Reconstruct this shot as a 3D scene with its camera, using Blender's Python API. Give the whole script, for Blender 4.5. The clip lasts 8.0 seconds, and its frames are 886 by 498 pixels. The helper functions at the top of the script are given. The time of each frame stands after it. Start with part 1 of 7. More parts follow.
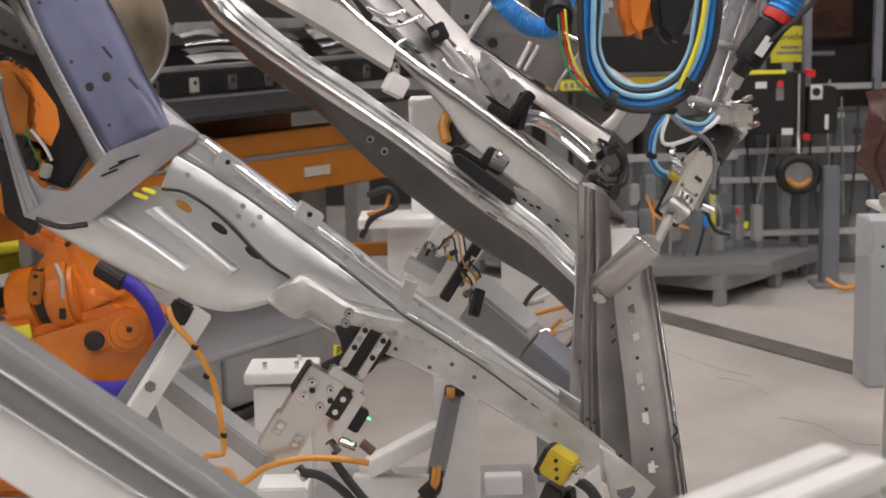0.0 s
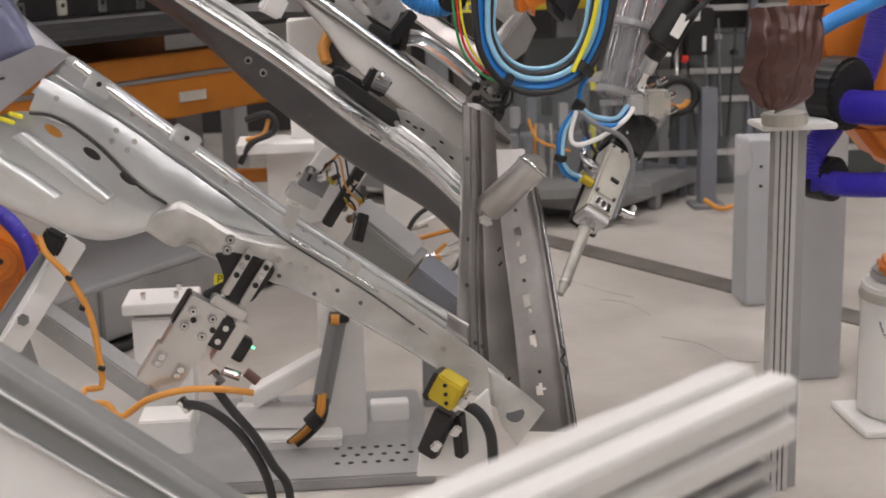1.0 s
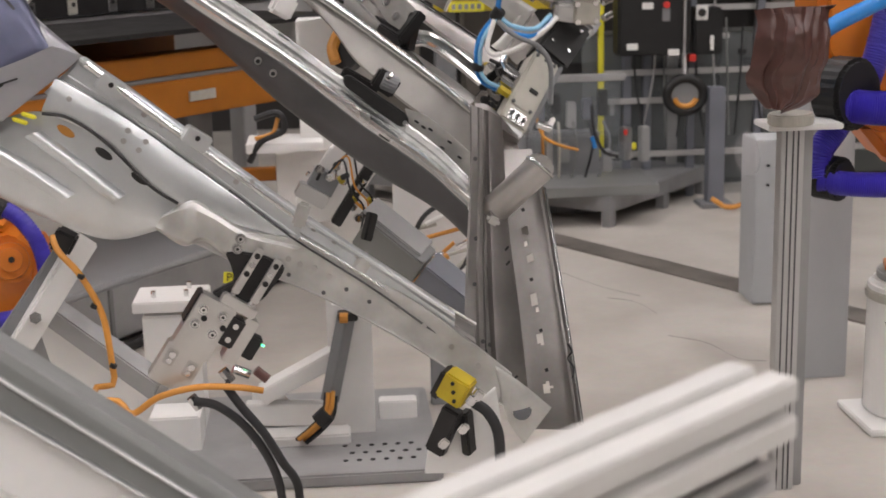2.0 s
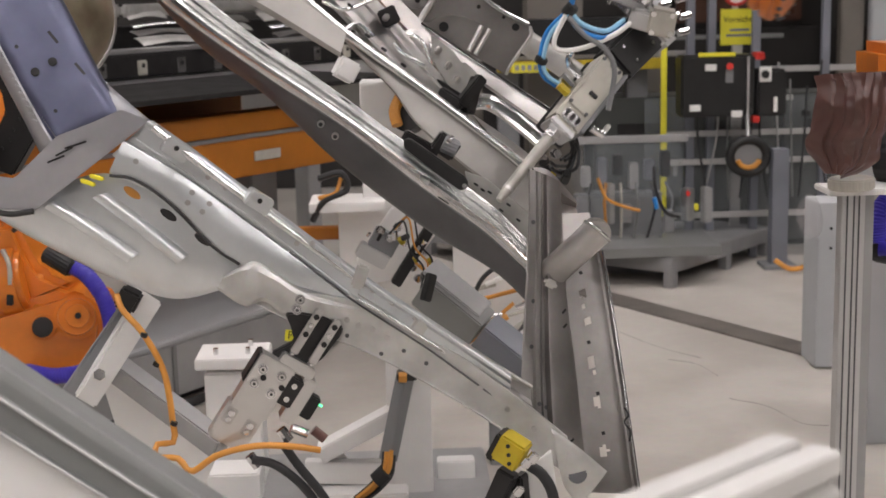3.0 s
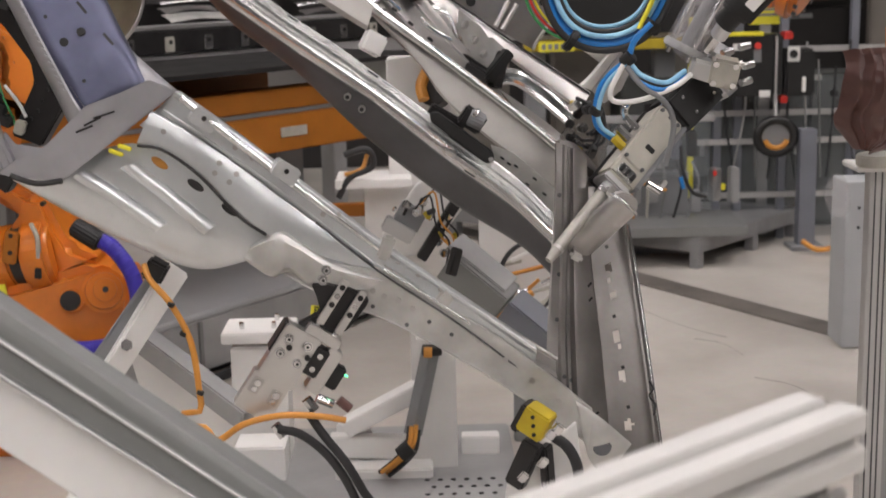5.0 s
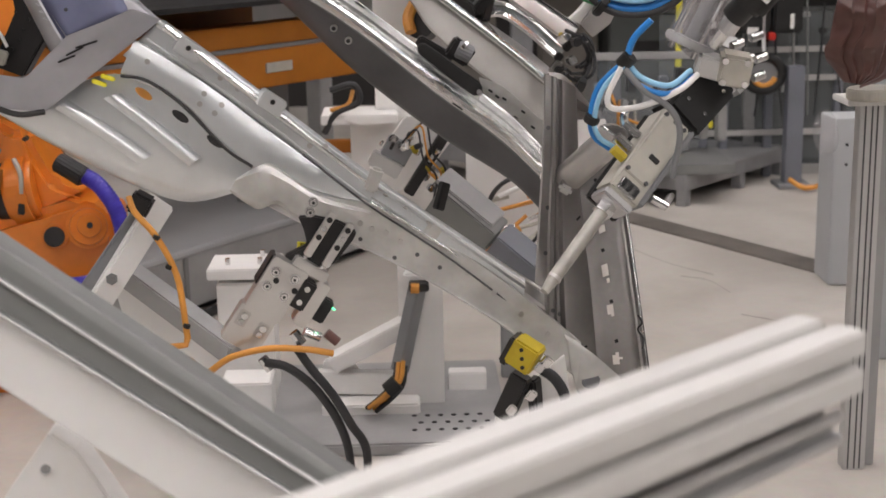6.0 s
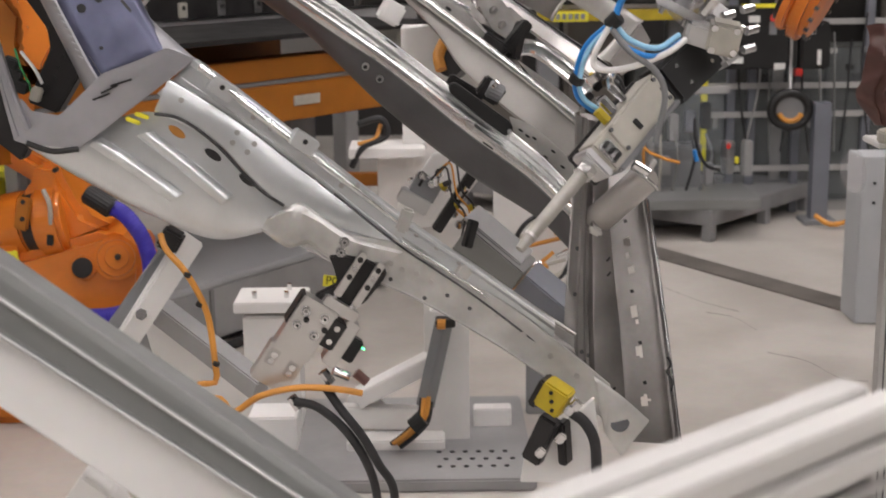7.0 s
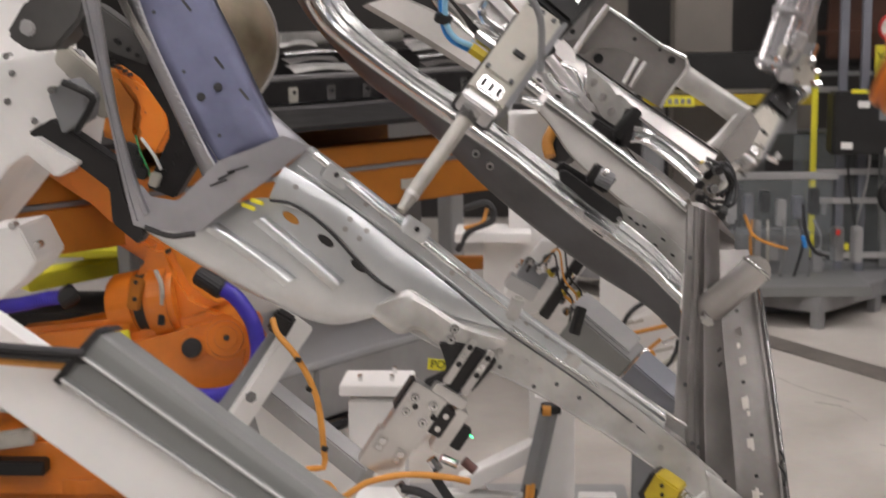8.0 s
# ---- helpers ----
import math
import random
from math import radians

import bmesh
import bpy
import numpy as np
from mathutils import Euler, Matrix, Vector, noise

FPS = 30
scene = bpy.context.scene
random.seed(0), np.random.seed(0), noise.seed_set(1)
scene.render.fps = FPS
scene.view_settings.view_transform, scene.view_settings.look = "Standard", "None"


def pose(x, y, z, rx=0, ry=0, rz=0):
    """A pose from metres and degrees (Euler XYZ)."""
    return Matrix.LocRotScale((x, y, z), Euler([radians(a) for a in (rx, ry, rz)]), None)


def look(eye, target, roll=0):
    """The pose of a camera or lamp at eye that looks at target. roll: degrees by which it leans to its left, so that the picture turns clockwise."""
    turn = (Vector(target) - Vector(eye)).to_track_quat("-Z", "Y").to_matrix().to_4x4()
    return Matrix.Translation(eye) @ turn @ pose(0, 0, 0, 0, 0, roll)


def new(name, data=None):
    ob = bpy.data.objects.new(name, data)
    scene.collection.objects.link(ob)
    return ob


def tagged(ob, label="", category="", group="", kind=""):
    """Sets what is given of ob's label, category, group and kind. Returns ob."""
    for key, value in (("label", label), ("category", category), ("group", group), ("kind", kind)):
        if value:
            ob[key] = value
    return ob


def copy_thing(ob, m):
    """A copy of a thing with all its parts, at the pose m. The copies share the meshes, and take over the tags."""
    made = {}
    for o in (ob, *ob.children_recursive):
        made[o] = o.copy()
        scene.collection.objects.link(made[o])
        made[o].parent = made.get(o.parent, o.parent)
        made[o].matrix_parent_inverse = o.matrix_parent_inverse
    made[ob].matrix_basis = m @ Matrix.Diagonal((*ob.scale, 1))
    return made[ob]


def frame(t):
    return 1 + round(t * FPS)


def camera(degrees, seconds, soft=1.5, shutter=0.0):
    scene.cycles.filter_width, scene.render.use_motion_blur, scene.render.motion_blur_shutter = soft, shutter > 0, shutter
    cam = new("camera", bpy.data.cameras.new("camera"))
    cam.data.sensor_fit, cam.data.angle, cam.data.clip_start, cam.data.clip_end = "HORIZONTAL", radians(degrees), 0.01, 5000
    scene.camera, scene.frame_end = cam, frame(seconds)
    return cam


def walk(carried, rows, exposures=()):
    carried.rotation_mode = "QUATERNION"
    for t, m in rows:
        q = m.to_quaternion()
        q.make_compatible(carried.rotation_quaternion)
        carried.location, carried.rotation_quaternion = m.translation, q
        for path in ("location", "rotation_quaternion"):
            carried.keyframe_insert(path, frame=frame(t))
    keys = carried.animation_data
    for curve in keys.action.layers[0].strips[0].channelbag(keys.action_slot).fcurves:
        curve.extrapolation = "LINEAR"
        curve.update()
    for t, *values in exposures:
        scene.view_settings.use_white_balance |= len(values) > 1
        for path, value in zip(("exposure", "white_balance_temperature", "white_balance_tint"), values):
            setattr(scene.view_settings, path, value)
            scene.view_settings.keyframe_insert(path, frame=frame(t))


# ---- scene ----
cam = camera(34.65, 8.0, soft=1.6, shutter=0.4)
cam.data.dof.use_dof, cam.data.dof.focus_distance, cam.data.dof.aperture_fstop = True, 3.2, 6.3
walk(cam, [
    (0.0, look((0.0000, 0.0000, 1.6000), (0.0000, 2.9544, 1.0791), -1.500)),
    (0.5, look((0.0049, 0.0036, 1.5925), (0.0680, 2.9550, 1.0585), -1.850)),
    (1.0, look((-0.0088, 0.0615, 1.5813), (0.2394, 2.9732, 0.9026), -1.393)),
    (1.2, look((-0.0106, 0.0595, 1.5820), (0.2505, 2.9692, 0.9000), -1.392)),
    (2.3, look((-0.0102, 0.0164, 1.5967), (0.1723, 2.9320, 0.9142), -1.397)),
    (2.5, look((-0.0040, 0.0048, 1.6012), (0.1164, 2.9382, 0.9841), -1.421)),
    (3.0, look((0.0014, 0.0102, 1.6083), (0.1018, 2.9552, 1.0453), -1.373)),
    (3.5, look((-0.0019, 0.0104, 1.6119), (0.0576, 2.9637, 1.0879), -1.311)),
    (4.0, look((0.0029, 0.0050, 1.6098), (0.0336, 2.9607, 1.0972), -1.331)),
    (4.5, look((-0.0017, 0.0091, 1.5962), (0.0348, 2.9615, 1.0650), -1.482)),
    (5.0, look((-0.0002, 0.0022, 1.5861), (0.0455, 2.9419, 0.9895), -1.270)),
    (5.2, look((0.0031, 0.0150, 1.5822), (0.0531, 2.9466, 0.9469), -1.339)),
    (6.3, look((-0.0123, 0.0272, 1.5608), (0.0721, 2.9355, 0.8294), -0.925)),
    (6.5, look((-0.0164, 0.0315, 1.5684), (0.0670, 2.9383, 0.8313), -0.724)),
    (7.0, look((-0.0253, 0.0293, 1.5905), (0.0065, 2.9552, 0.9287), -0.655)),
    (7.5, look((-0.0312, 0.0332, 1.5959), (-0.0915, 2.9684, 0.9783), -0.669)),
    (8.0, look((-0.0460, 0.0294, 1.6062), (-0.2231, 2.9832, 1.1125), -0.723)),
])

# ---- light ----
world = bpy.data.worlds.new("hall_air")
scene.world = world
world.use_nodes = True
world.node_tree.nodes["Background"].inputs[0].default_value = (0.9, 0.95, 1.0, 1)
world.node_tree.nodes["Background"].inputs[1].default_value = 0.25
scene.view_settings.exposure = 0.0


# ---- materials ----
def material(name, colour, rough=0.5, metal=0.0, vary=0.12, scale=6.0, bump=0.02, grain=120.0, second=None, coat=0.0, rough_vary=0.12, wave=0.0):
    m = bpy.data.materials.new(name)
    m.use_nodes = True
    nt = m.node_tree
    n, l = nt.nodes, nt.links
    b = n["Principled BSDF"]
    tc = n.new("ShaderNodeTexCoord")
    big = n.new("ShaderNodeTexNoise")
    big.inputs["Scale"].default_value, big.inputs["Detail"].default_value = scale, 6
    fine = n.new("ShaderNodeTexNoise")
    fine.inputs["Scale"].default_value, fine.inputs["Detail"].default_value = grain, 4
    l.new(tc.outputs["Object"], big.inputs["Vector"])
    l.new(tc.outputs["Object"], fine.inputs["Vector"])
    mix = n.new("ShaderNodeMix")
    mix.data_type = "RGBA"
    dark = second or tuple(c * (1 - 2 * vary) for c in colour)
    mix.inputs["A"].default_value = (*dark, 1)
    mix.inputs["B"].default_value = (*colour, 1)
    ramp = n.new("ShaderNodeMapRange")
    ramp.inputs["From Min"].default_value, ramp.inputs["From Max"].default_value = 0.3, 0.6
    l.new(big.outputs["Fac"], ramp.inputs["Value"])
    l.new(ramp.outputs["Result"], mix.inputs["Factor"])
    mul = n.new("ShaderNodeMix")
    mul.data_type, mul.blend_type = "RGBA", "MULTIPLY"
    mul.inputs["Factor"].default_value = vary
    l.new(mix.outputs["Result"], mul.inputs["A"])
    l.new(fine.outputs["Color"], mul.inputs["B"])
    l.new(mul.outputs["Result"], b.inputs["Base Color"])
    rr = n.new("ShaderNodeMapRange")
    rr.inputs["To Min"].default_value, rr.inputs["To Max"].default_value = max(0.03, rough - rough_vary), min(1, rough + rough_vary)
    l.new(big.outputs["Fac"], rr.inputs["Value"])
    l.new(rr.outputs["Result"], b.inputs["Roughness"])
    b.inputs["Metallic"].default_value = metal
    b.inputs["Coat Weight"].default_value = coat
    bp = n.new("ShaderNodeBump")
    bp.inputs["Strength"].default_value, bp.inputs["Distance"].default_value = 0.35, bump * 0.01
    l.new(fine.outputs["Fac"], bp.inputs["Height"])
    if wave:
        dent = n.new("ShaderNodeTexNoise")
        dent.inputs["Scale"].default_value, dent.inputs["Detail"].default_value = 11, 2
        l.new(tc.outputs["Object"], dent.inputs["Vector"])
        bw = n.new("ShaderNodeBump")
        bw.inputs["Strength"].default_value, bw.inputs["Distance"].default_value = 1.0, wave
        l.new(dent.outputs["Fac"], bw.inputs["Height"])
        l.new(bw.outputs["Normal"], bp.inputs["Normal"])
    l.new(bp.outputs["Normal"], b.inputs["Normal"])
    return m


def clear(name, colour, rough=0.05, alpha=0.25):
    m = bpy.data.materials.new(name)
    m.use_nodes = True
    b = m.node_tree.nodes["Principled BSDF"]
    b.inputs["Base Color"].default_value = (*colour, 1)
    b.inputs["Roughness"].default_value = rough
    b.inputs["Alpha"].default_value = alpha
    return m


def glow(name, colour, power):
    m = bpy.data.materials.new(name)
    m.use_nodes = True
    b = m.node_tree.nodes["Principled BSDF"]
    b.inputs["Base Color"].default_value = (*colour, 1)
    b.inputs["Emission Color"].default_value = (*colour, 1)
    b.inputs["Emission Strength"].default_value = power
    return m


GALV = material("galvanised_sheet", (0.78, 0.79, 0.78), 0.24, 1.0, 0.08, 9, 0.03, 60, rough_vary=0.09, wave=0.0015)
PALE = material("zinc_phosphate_sheet", (0.66, 0.655, 0.63), 0.40, 0.7, 0.12, 14, 0.03, 90, wave=0.0013)
ZINC = material("bright_zinc_sheet", (0.75, 0.775, 0.785), 0.31, 0.8, 0.06, 10, 0.02, 140, rough_vary=0.06, wave=0.0016)
STEEL = material("bare_steel_sheet", (0.60, 0.585, 0.57), 0.34, 0.95, 0.12, 5, 0.03, 80, wave=0.0026)
POSTSTEEL = material("rolled_steel_post", (0.40, 0.38, 0.365), 0.38, 0.9, 0.16, 6, 0.03, 90, wave=0.0026)
DARKSTEEL = material("dark_high_strength_steel", (0.14, 0.14, 0.145), 0.46, 0.8, 0.15, 7, 0.03, 140, wave=0.0018)
BEIGE = material("primer_sheet", (0.43, 0.415, 0.39), 0.42, 0.45, 0.10, 6, 0.02, 90, wave=0.0020)
FILMEDGE = material("grey_coated_sheet", (0.50, 0.50, 0.53), 0.36, 0.75, 0.10, 8, 0.02, 70, wave=0.0026)
FILM = material("blue_film_sheet", (0.12, 0.127, 0.195), 0.34, 0.7, 0.12, 8, 0.02, 70, wave=0.0020)
ORANGE = material("orange_robot_paint", (0.80, 0.23, 0.02), 0.36, 0.0, 0.12, 5, 0.03, 70, coat=0.3)
DEEPORANGE = material("orange_beam_and_shade_paint", (0.47, 0.16, 0.010), 0.5, 0.0, 0.16, 3, 0.03, 60)
WHITE = material("white_fixture_paint", (0.86, 0.85, 0.83), 0.45, 0.0, 0.06, 4, 0.02, 60)
PROFILE = material("bright_anodised_profile", (0.68, 0.67, 0.65), 0.45, 0.1, 0.05, 5, 0.01, 120)
NOZZLE = material("grey_cream_nozzle", (0.42, 0.405, 0.365), 0.4, 0.2, 0.12, 20, 0.02, 120)
PODIUM = material("podium_steel_plate", (0.36, 0.36, 0.365), 0.5, 0.3, 0.14, 4, 0.04, 60)
OFFWHITE = material("cream_tool_paint", (0.52, 0.50, 0.44), 0.42, 0.1, 0.10, 14, 0.02, 90)
BLUEGREY = material("blue_grey_post_paint", (0.20, 0.21, 0.245), 0.5, 0.1, 0.12, 3, 0.03, 50)
GREY = material("grey_machine_paint", (0.25, 0.255, 0.265), 0.55, 0.1, 0.08, 3, 0.03, 50)
MIDGREY = material("grey_steel_plate", (0.42, 0.42, 0.42), 0.5, 0.3, 0.12, 4, 0.04, 60)
ALU = material("anodised_aluminium", (0.62, 0.62, 0.62), 0.4, 0.9, 0.04, 6, 0.01, 160)
CLAMPALU = material("milled_aluminium", (0.70, 0.69, 0.67), 0.33, 0.9, 0.06, 10, 0.004, 300, rough_vary=0.06)
DARKGREY = material("dark_grey_housing_paint", (0.24, 0.245, 0.24), 0.42, 0.2, 0.05, 4, 0.01, 90)
GRIPGREY = material("dark_grey_gripper_steel", (0.10, 0.098, 0.095), 0.5, 0.3, 0.12, 10, 0.03, 120)
LIGHTGREY = material("light_grey_cabinet_paint", (0.46, 0.475, 0.49), 0.5, 0.0, 0.06, 3, 0.02, 60)
CEILING = material("white_ceiling_sheet", (0.22, 0.215, 0.21), 0.7, 0.0, 0.05, 0.7, 0.03, 20)
BACKWALL = material("dimmed_back_wall", (0.03, 0.026, 0.023), 0.7, 0.0, 0.12, 0.7, 0.03, 20)
CHROME = material("polished_bolt", (0.75, 0.75, 0.75), 0.18, 1.0, 0.04, 40, 0.01, 200)
BLACK = material("black_plastic", (0.012, 0.012, 0.012), 0.48, 0.0, 0.2, 12, 0.03, 120)
ANTHRACITE = material("black_oxide_steel", (0.032, 0.030, 0.030), 0.45, 0.3, 0.2, 12, 0.03, 120)
RUBBER = material("black_rubber_cable", (0.03, 0.03, 0.032), 0.55, 0.0, 0.2, 12, 0.02, 120)
YELLOW = material("brass_yellow_paint", (0.52, 0.39, 0.02), 0.5, 0.0, 0.14, 10, 0.03, 80)
LEMON = material("yellow_sign", (0.85, 0.78, 0.05), 0.5, 0.0, 0.05, 10, 0.01, 80)
CABLE = material("orange_cable_sheath", (0.66, 0.29, 0.05), 0.45, 0.0, 0.08, 20, 0.01, 150)
BLUE = material("light_blue_air_hose", (0.025, 0.24, 0.66), 0.35, 0.0, 0.08, 20, 0.01, 150)
SKY = material("pale_blue_air_hose", (0.32, 0.62, 0.85), 0.35, 0.0, 0.08, 20, 0.01, 150)
PURPLE = material("violet_corrugated_hose", (0.045, 0.03, 0.42), 0.36, 0.0, 0.08, 20, 0.01, 150)
RED = material("red_plastic", (0.65, 0.04, 0.03), 0.4, 0.0, 0.08, 20, 0.01, 150)
GREEN = material("green_cable", (0.05, 0.30, 0.10), 0.45, 0.0, 0.08, 20, 0.01, 150)
BROWN = material("brown_plastic_film", (0.13, 0.06, 0.05), 0.32, 0.0, 0.2, 5, 0.05, 30)
DOME = material("stained_disc", (0.30, 0.25, 0.18), 0.42, 0.4, 0.2, 7, 0.02, 30, second=(0.13, 0.10, 0.06))
CONCRETE = material("worn_concrete", (0.58, 0.545, 0.50), 0.42, 0.0, 0.16, 2.4, 0.06, 30, second=(0.46, 0.425, 0.385))
GUTTER = material("steel_floor_strip", (0.24, 0.215, 0.195), 0.5, 0.3, 0.2, 6, 0.05, 60)
HALLWALL = material("hall_wall_cladding", (0.17, 0.165, 0.16), 0.7, 0.0, 0.08, 0.7, 0.03, 20)
DUSK = material("dimmed_machine_bay", (0.025, 0.022, 0.02), 0.6, 0.0, 0.2, 1.5, 0.03, 20)
CURTAIN = material("dark_red_weld_curtain", (0.09, 0.035, 0.02), 0.3, 0.0, 0.25, 2.0, 0.03, 20)
PLEXI = clear("clear_polycarbonate", (0.5, 0.55, 0.58), 0.06, 0.10)
WRAP = clear("grey_film_wrap", (0.62, 0.58, 0.59), 0.2, 0.26)
COLUMN = material("dull_cream_column_paint", (0.20, 0.18, 0.155), 0.6, 0.0, 0.12, 2, 0.02, 40)
SLEEVE = clear("clear_bag_film", (0.75, 0.72, 0.74), 0.16, 0.12)
CABINET = material("dark_grey_green_cabinet_paint", (0.075, 0.08, 0.076), 0.45, 0.1, 0.12, 3, 0.02, 60)
LAMPGLOW = glow("lamp_diffuser", (1.0, 0.935, 0.925), 27.0)
LEDGREEN = glow("green_led", (0.1, 1.0, 0.4), 3.0)


# ---- builders ----
def thing(name, at, label, category, group="", kind=""):
    ob = new(name)
    ob.location = at
    ob.empty_display_size = 0.1
    bpy.context.view_layer.update()
    return tagged(ob, label, category, group, kind)


def place_of(ob):
    p = Vector((0, 0, 0))
    while ob is not None:
        p += ob.location
        ob = ob.parent
    return p


def part(name, bm, mat, parent=None, label="", smooth=False):
    me = bpy.data.meshes.new(name)
    bmesh.ops.recalc_face_normals(bm, faces=bm.faces)
    bm.to_mesh(me)
    bm.free()
    me.materials.append(mat)
    if smooth:
        me.shade_smooth()
        me.set_sharp_from_angle(angle=radians(38))
    ob = new(name, me)
    if parent is not None:
        me.transform(Matrix.Translation(-place_of(parent)))
        ob.parent = parent
    if label:
        ob["label"] = label
    return ob


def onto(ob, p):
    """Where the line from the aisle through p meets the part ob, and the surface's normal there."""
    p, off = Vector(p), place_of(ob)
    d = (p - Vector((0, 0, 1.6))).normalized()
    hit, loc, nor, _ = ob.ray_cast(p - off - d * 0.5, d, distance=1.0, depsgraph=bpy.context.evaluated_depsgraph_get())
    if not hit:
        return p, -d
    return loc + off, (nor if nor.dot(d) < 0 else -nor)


def setting(name, bm, mat, label, category):
    return tagged(part(name, bm, mat), label, category, "", "structure")


def bev(bm, w, seg=2):
    if w > 0:
        bmesh.ops.bevel(bm, geom=list(bm.edges), offset=w, segments=seg, affect="EDGES", clamp_overlap=True)
    return bm


def box(c, s, m=None, b=0.004):
    """A block with centre c and sizes s, turned by the rotation m about its centre."""
    bm = bmesh.new()
    bmesh.ops.create_cube(bm, size=1)
    bmesh.ops.scale(bm, vec=s, verts=bm.verts)
    bev(bm, min(b, min(s) * 0.3))
    if m is not None:
        bmesh.ops.transform(bm, matrix=m, verts=bm.verts)
    bmesh.ops.translate(bm, vec=c, verts=bm.verts)
    return bm


def spin(rx=0, ry=0, rz=0):
    return pose(0, 0, 0, rx, ry, rz)


def rod(a, b, r, seg=20, r2=None, bevel=0.0):
    """A round bar from a to b."""
    a, b = Vector(a), Vector(b)
    bm = bmesh.new()
    bmesh.ops.create_cone(bm, cap_ends=True, segments=seg, radius1=r, radius2=r if r2 is None else r2, depth=(b - a).length)
    if bevel:
        caps = [e for e in bm.edges if all(abs(abs(v.co.z) - (b - a).length / 2) < 1e-6 for v in e.verts)]
        bmesh.ops.bevel(bm, geom=caps, offset=bevel, segments=2, affect="EDGES")
    q = (b - a).to_track_quat("Z", "Y").to_matrix().to_4x4()
    bmesh.ops.transform(bm, matrix=Matrix.Translation((a + b) / 2) @ q, verts=bm.verts)
    return bm


def bar(a, b, w, h, roll=0.0, bevel=0.003):
    """A square-edged bar from a to b; w across, h along its local up."""
    a, b = Vector(a), Vector(b)
    q = (b - a).to_track_quat("Y", "Z").to_matrix().to_4x4() @ spin(0, roll, 0)
    return box((a + b) / 2, (w, (b - a).length, h), q, bevel)


def plate(outline, y0, y1, b=0.003):
    """An upright plate: the outline in x, z, between the depths y0 and y1."""
    bm = bmesh.new()
    vs = [bm.verts.new((x, y0, z)) for x, z in outline]
    f = bm.faces.new(vs)
    r = bmesh.ops.extrude_face_region(bm, geom=[f])
    bmesh.ops.translate(bm, vec=(0, y1 - y0, 0), verts=[v for v in r["geom"] if isinstance(v, bmesh.types.BMVert)])
    if b:
        bev(bm, b, 2)
    return bm


def slab(outline, z0, z1, b=0.003):
    """A level slab: the outline in x, y, between the heights z0 and z1."""
    bm = bmesh.new()
    f = bm.faces.new([bm.verts.new((p[0], p[1], z0)) for p in outline])
    r = bmesh.ops.extrude_face_region(bm, geom=[f])
    bmesh.ops.translate(bm, vec=(0, 0, z1 - z0), verts=[v for v in r["geom"] if isinstance(v, bmesh.types.BMVert)])
    if b:
        bev(bm, b, 2)
    return bm


def glide(points, n):
    """A smooth run of n+1 points through the given ones, evenly spaced."""
    p = [Vector(q) for q in points]
    if len(p) == 2:
        return [p[0].lerp(p[1], i / n) for i in range(n + 1)]
    ext = [2 * p[0] - p[1], *p, 2 * p[-1] - p[-2]]
    fine = []
    for i in range(1, len(ext) - 2):
        a, b, c, d = ext[i - 1:i + 3]
        for k in range(16):
            t = k / 16
            fine.append(0.5 * (2 * b + (c - a) * t + (2 * a - 5 * b + 4 * c - d) * t * t + (3 * b - a - 3 * c + d) * t ** 3))
    fine.append(p[-1])
    run = [0.0]
    for a, b in zip(fine, fine[1:]):
        run.append(run[-1] + (b - a).length)
    out, j = [], 0
    for i in range(n + 1):
        s = run[-1] * i / n
        while j < len(run) - 2 and run[j + 1] < s:
            j += 1
        w = (s - run[j]) / max(1e-9, run[j + 1] - run[j])
        out.append(fine[j].lerp(fine[j + 1], min(1, max(0, w))))
    return out


def tube(points, r, n=32, seg=12, ribs=0, rib=0.0):
    """A round hose along the points; ribs: corrugations along it."""
    path = glide(points, max(n, ribs * 4))
    bm = bmesh.new()
    rings, side = [], None
    for i, p in enumerate(path):
        d = (path[min(i + 1, len(path) - 1)] - path[max(i - 1, 0)]).normalized()
        if side is None:
            side = d.orthogonal().normalized()
        side = (side - d * side.dot(d)).normalized()
        up = d.cross(side)
        rr = r + (rib * math.sin(i * math.pi / 2) if ribs else 0)
        rings.append([bm.verts.new(p + rr * (math.cos(a) * side + math.sin(a) * up)) for a in (2 * math.pi * k / seg for k in range(seg))])
    for a, b in zip(rings, rings[1:]):
        for k in range(seg):
            bm.faces.new((a[k], a[(k + 1) % seg], b[(k + 1) % seg], b[k]))
    bm.faces.new(rings[0][::-1])
    bm.faces.new(rings[-1])
    return bm


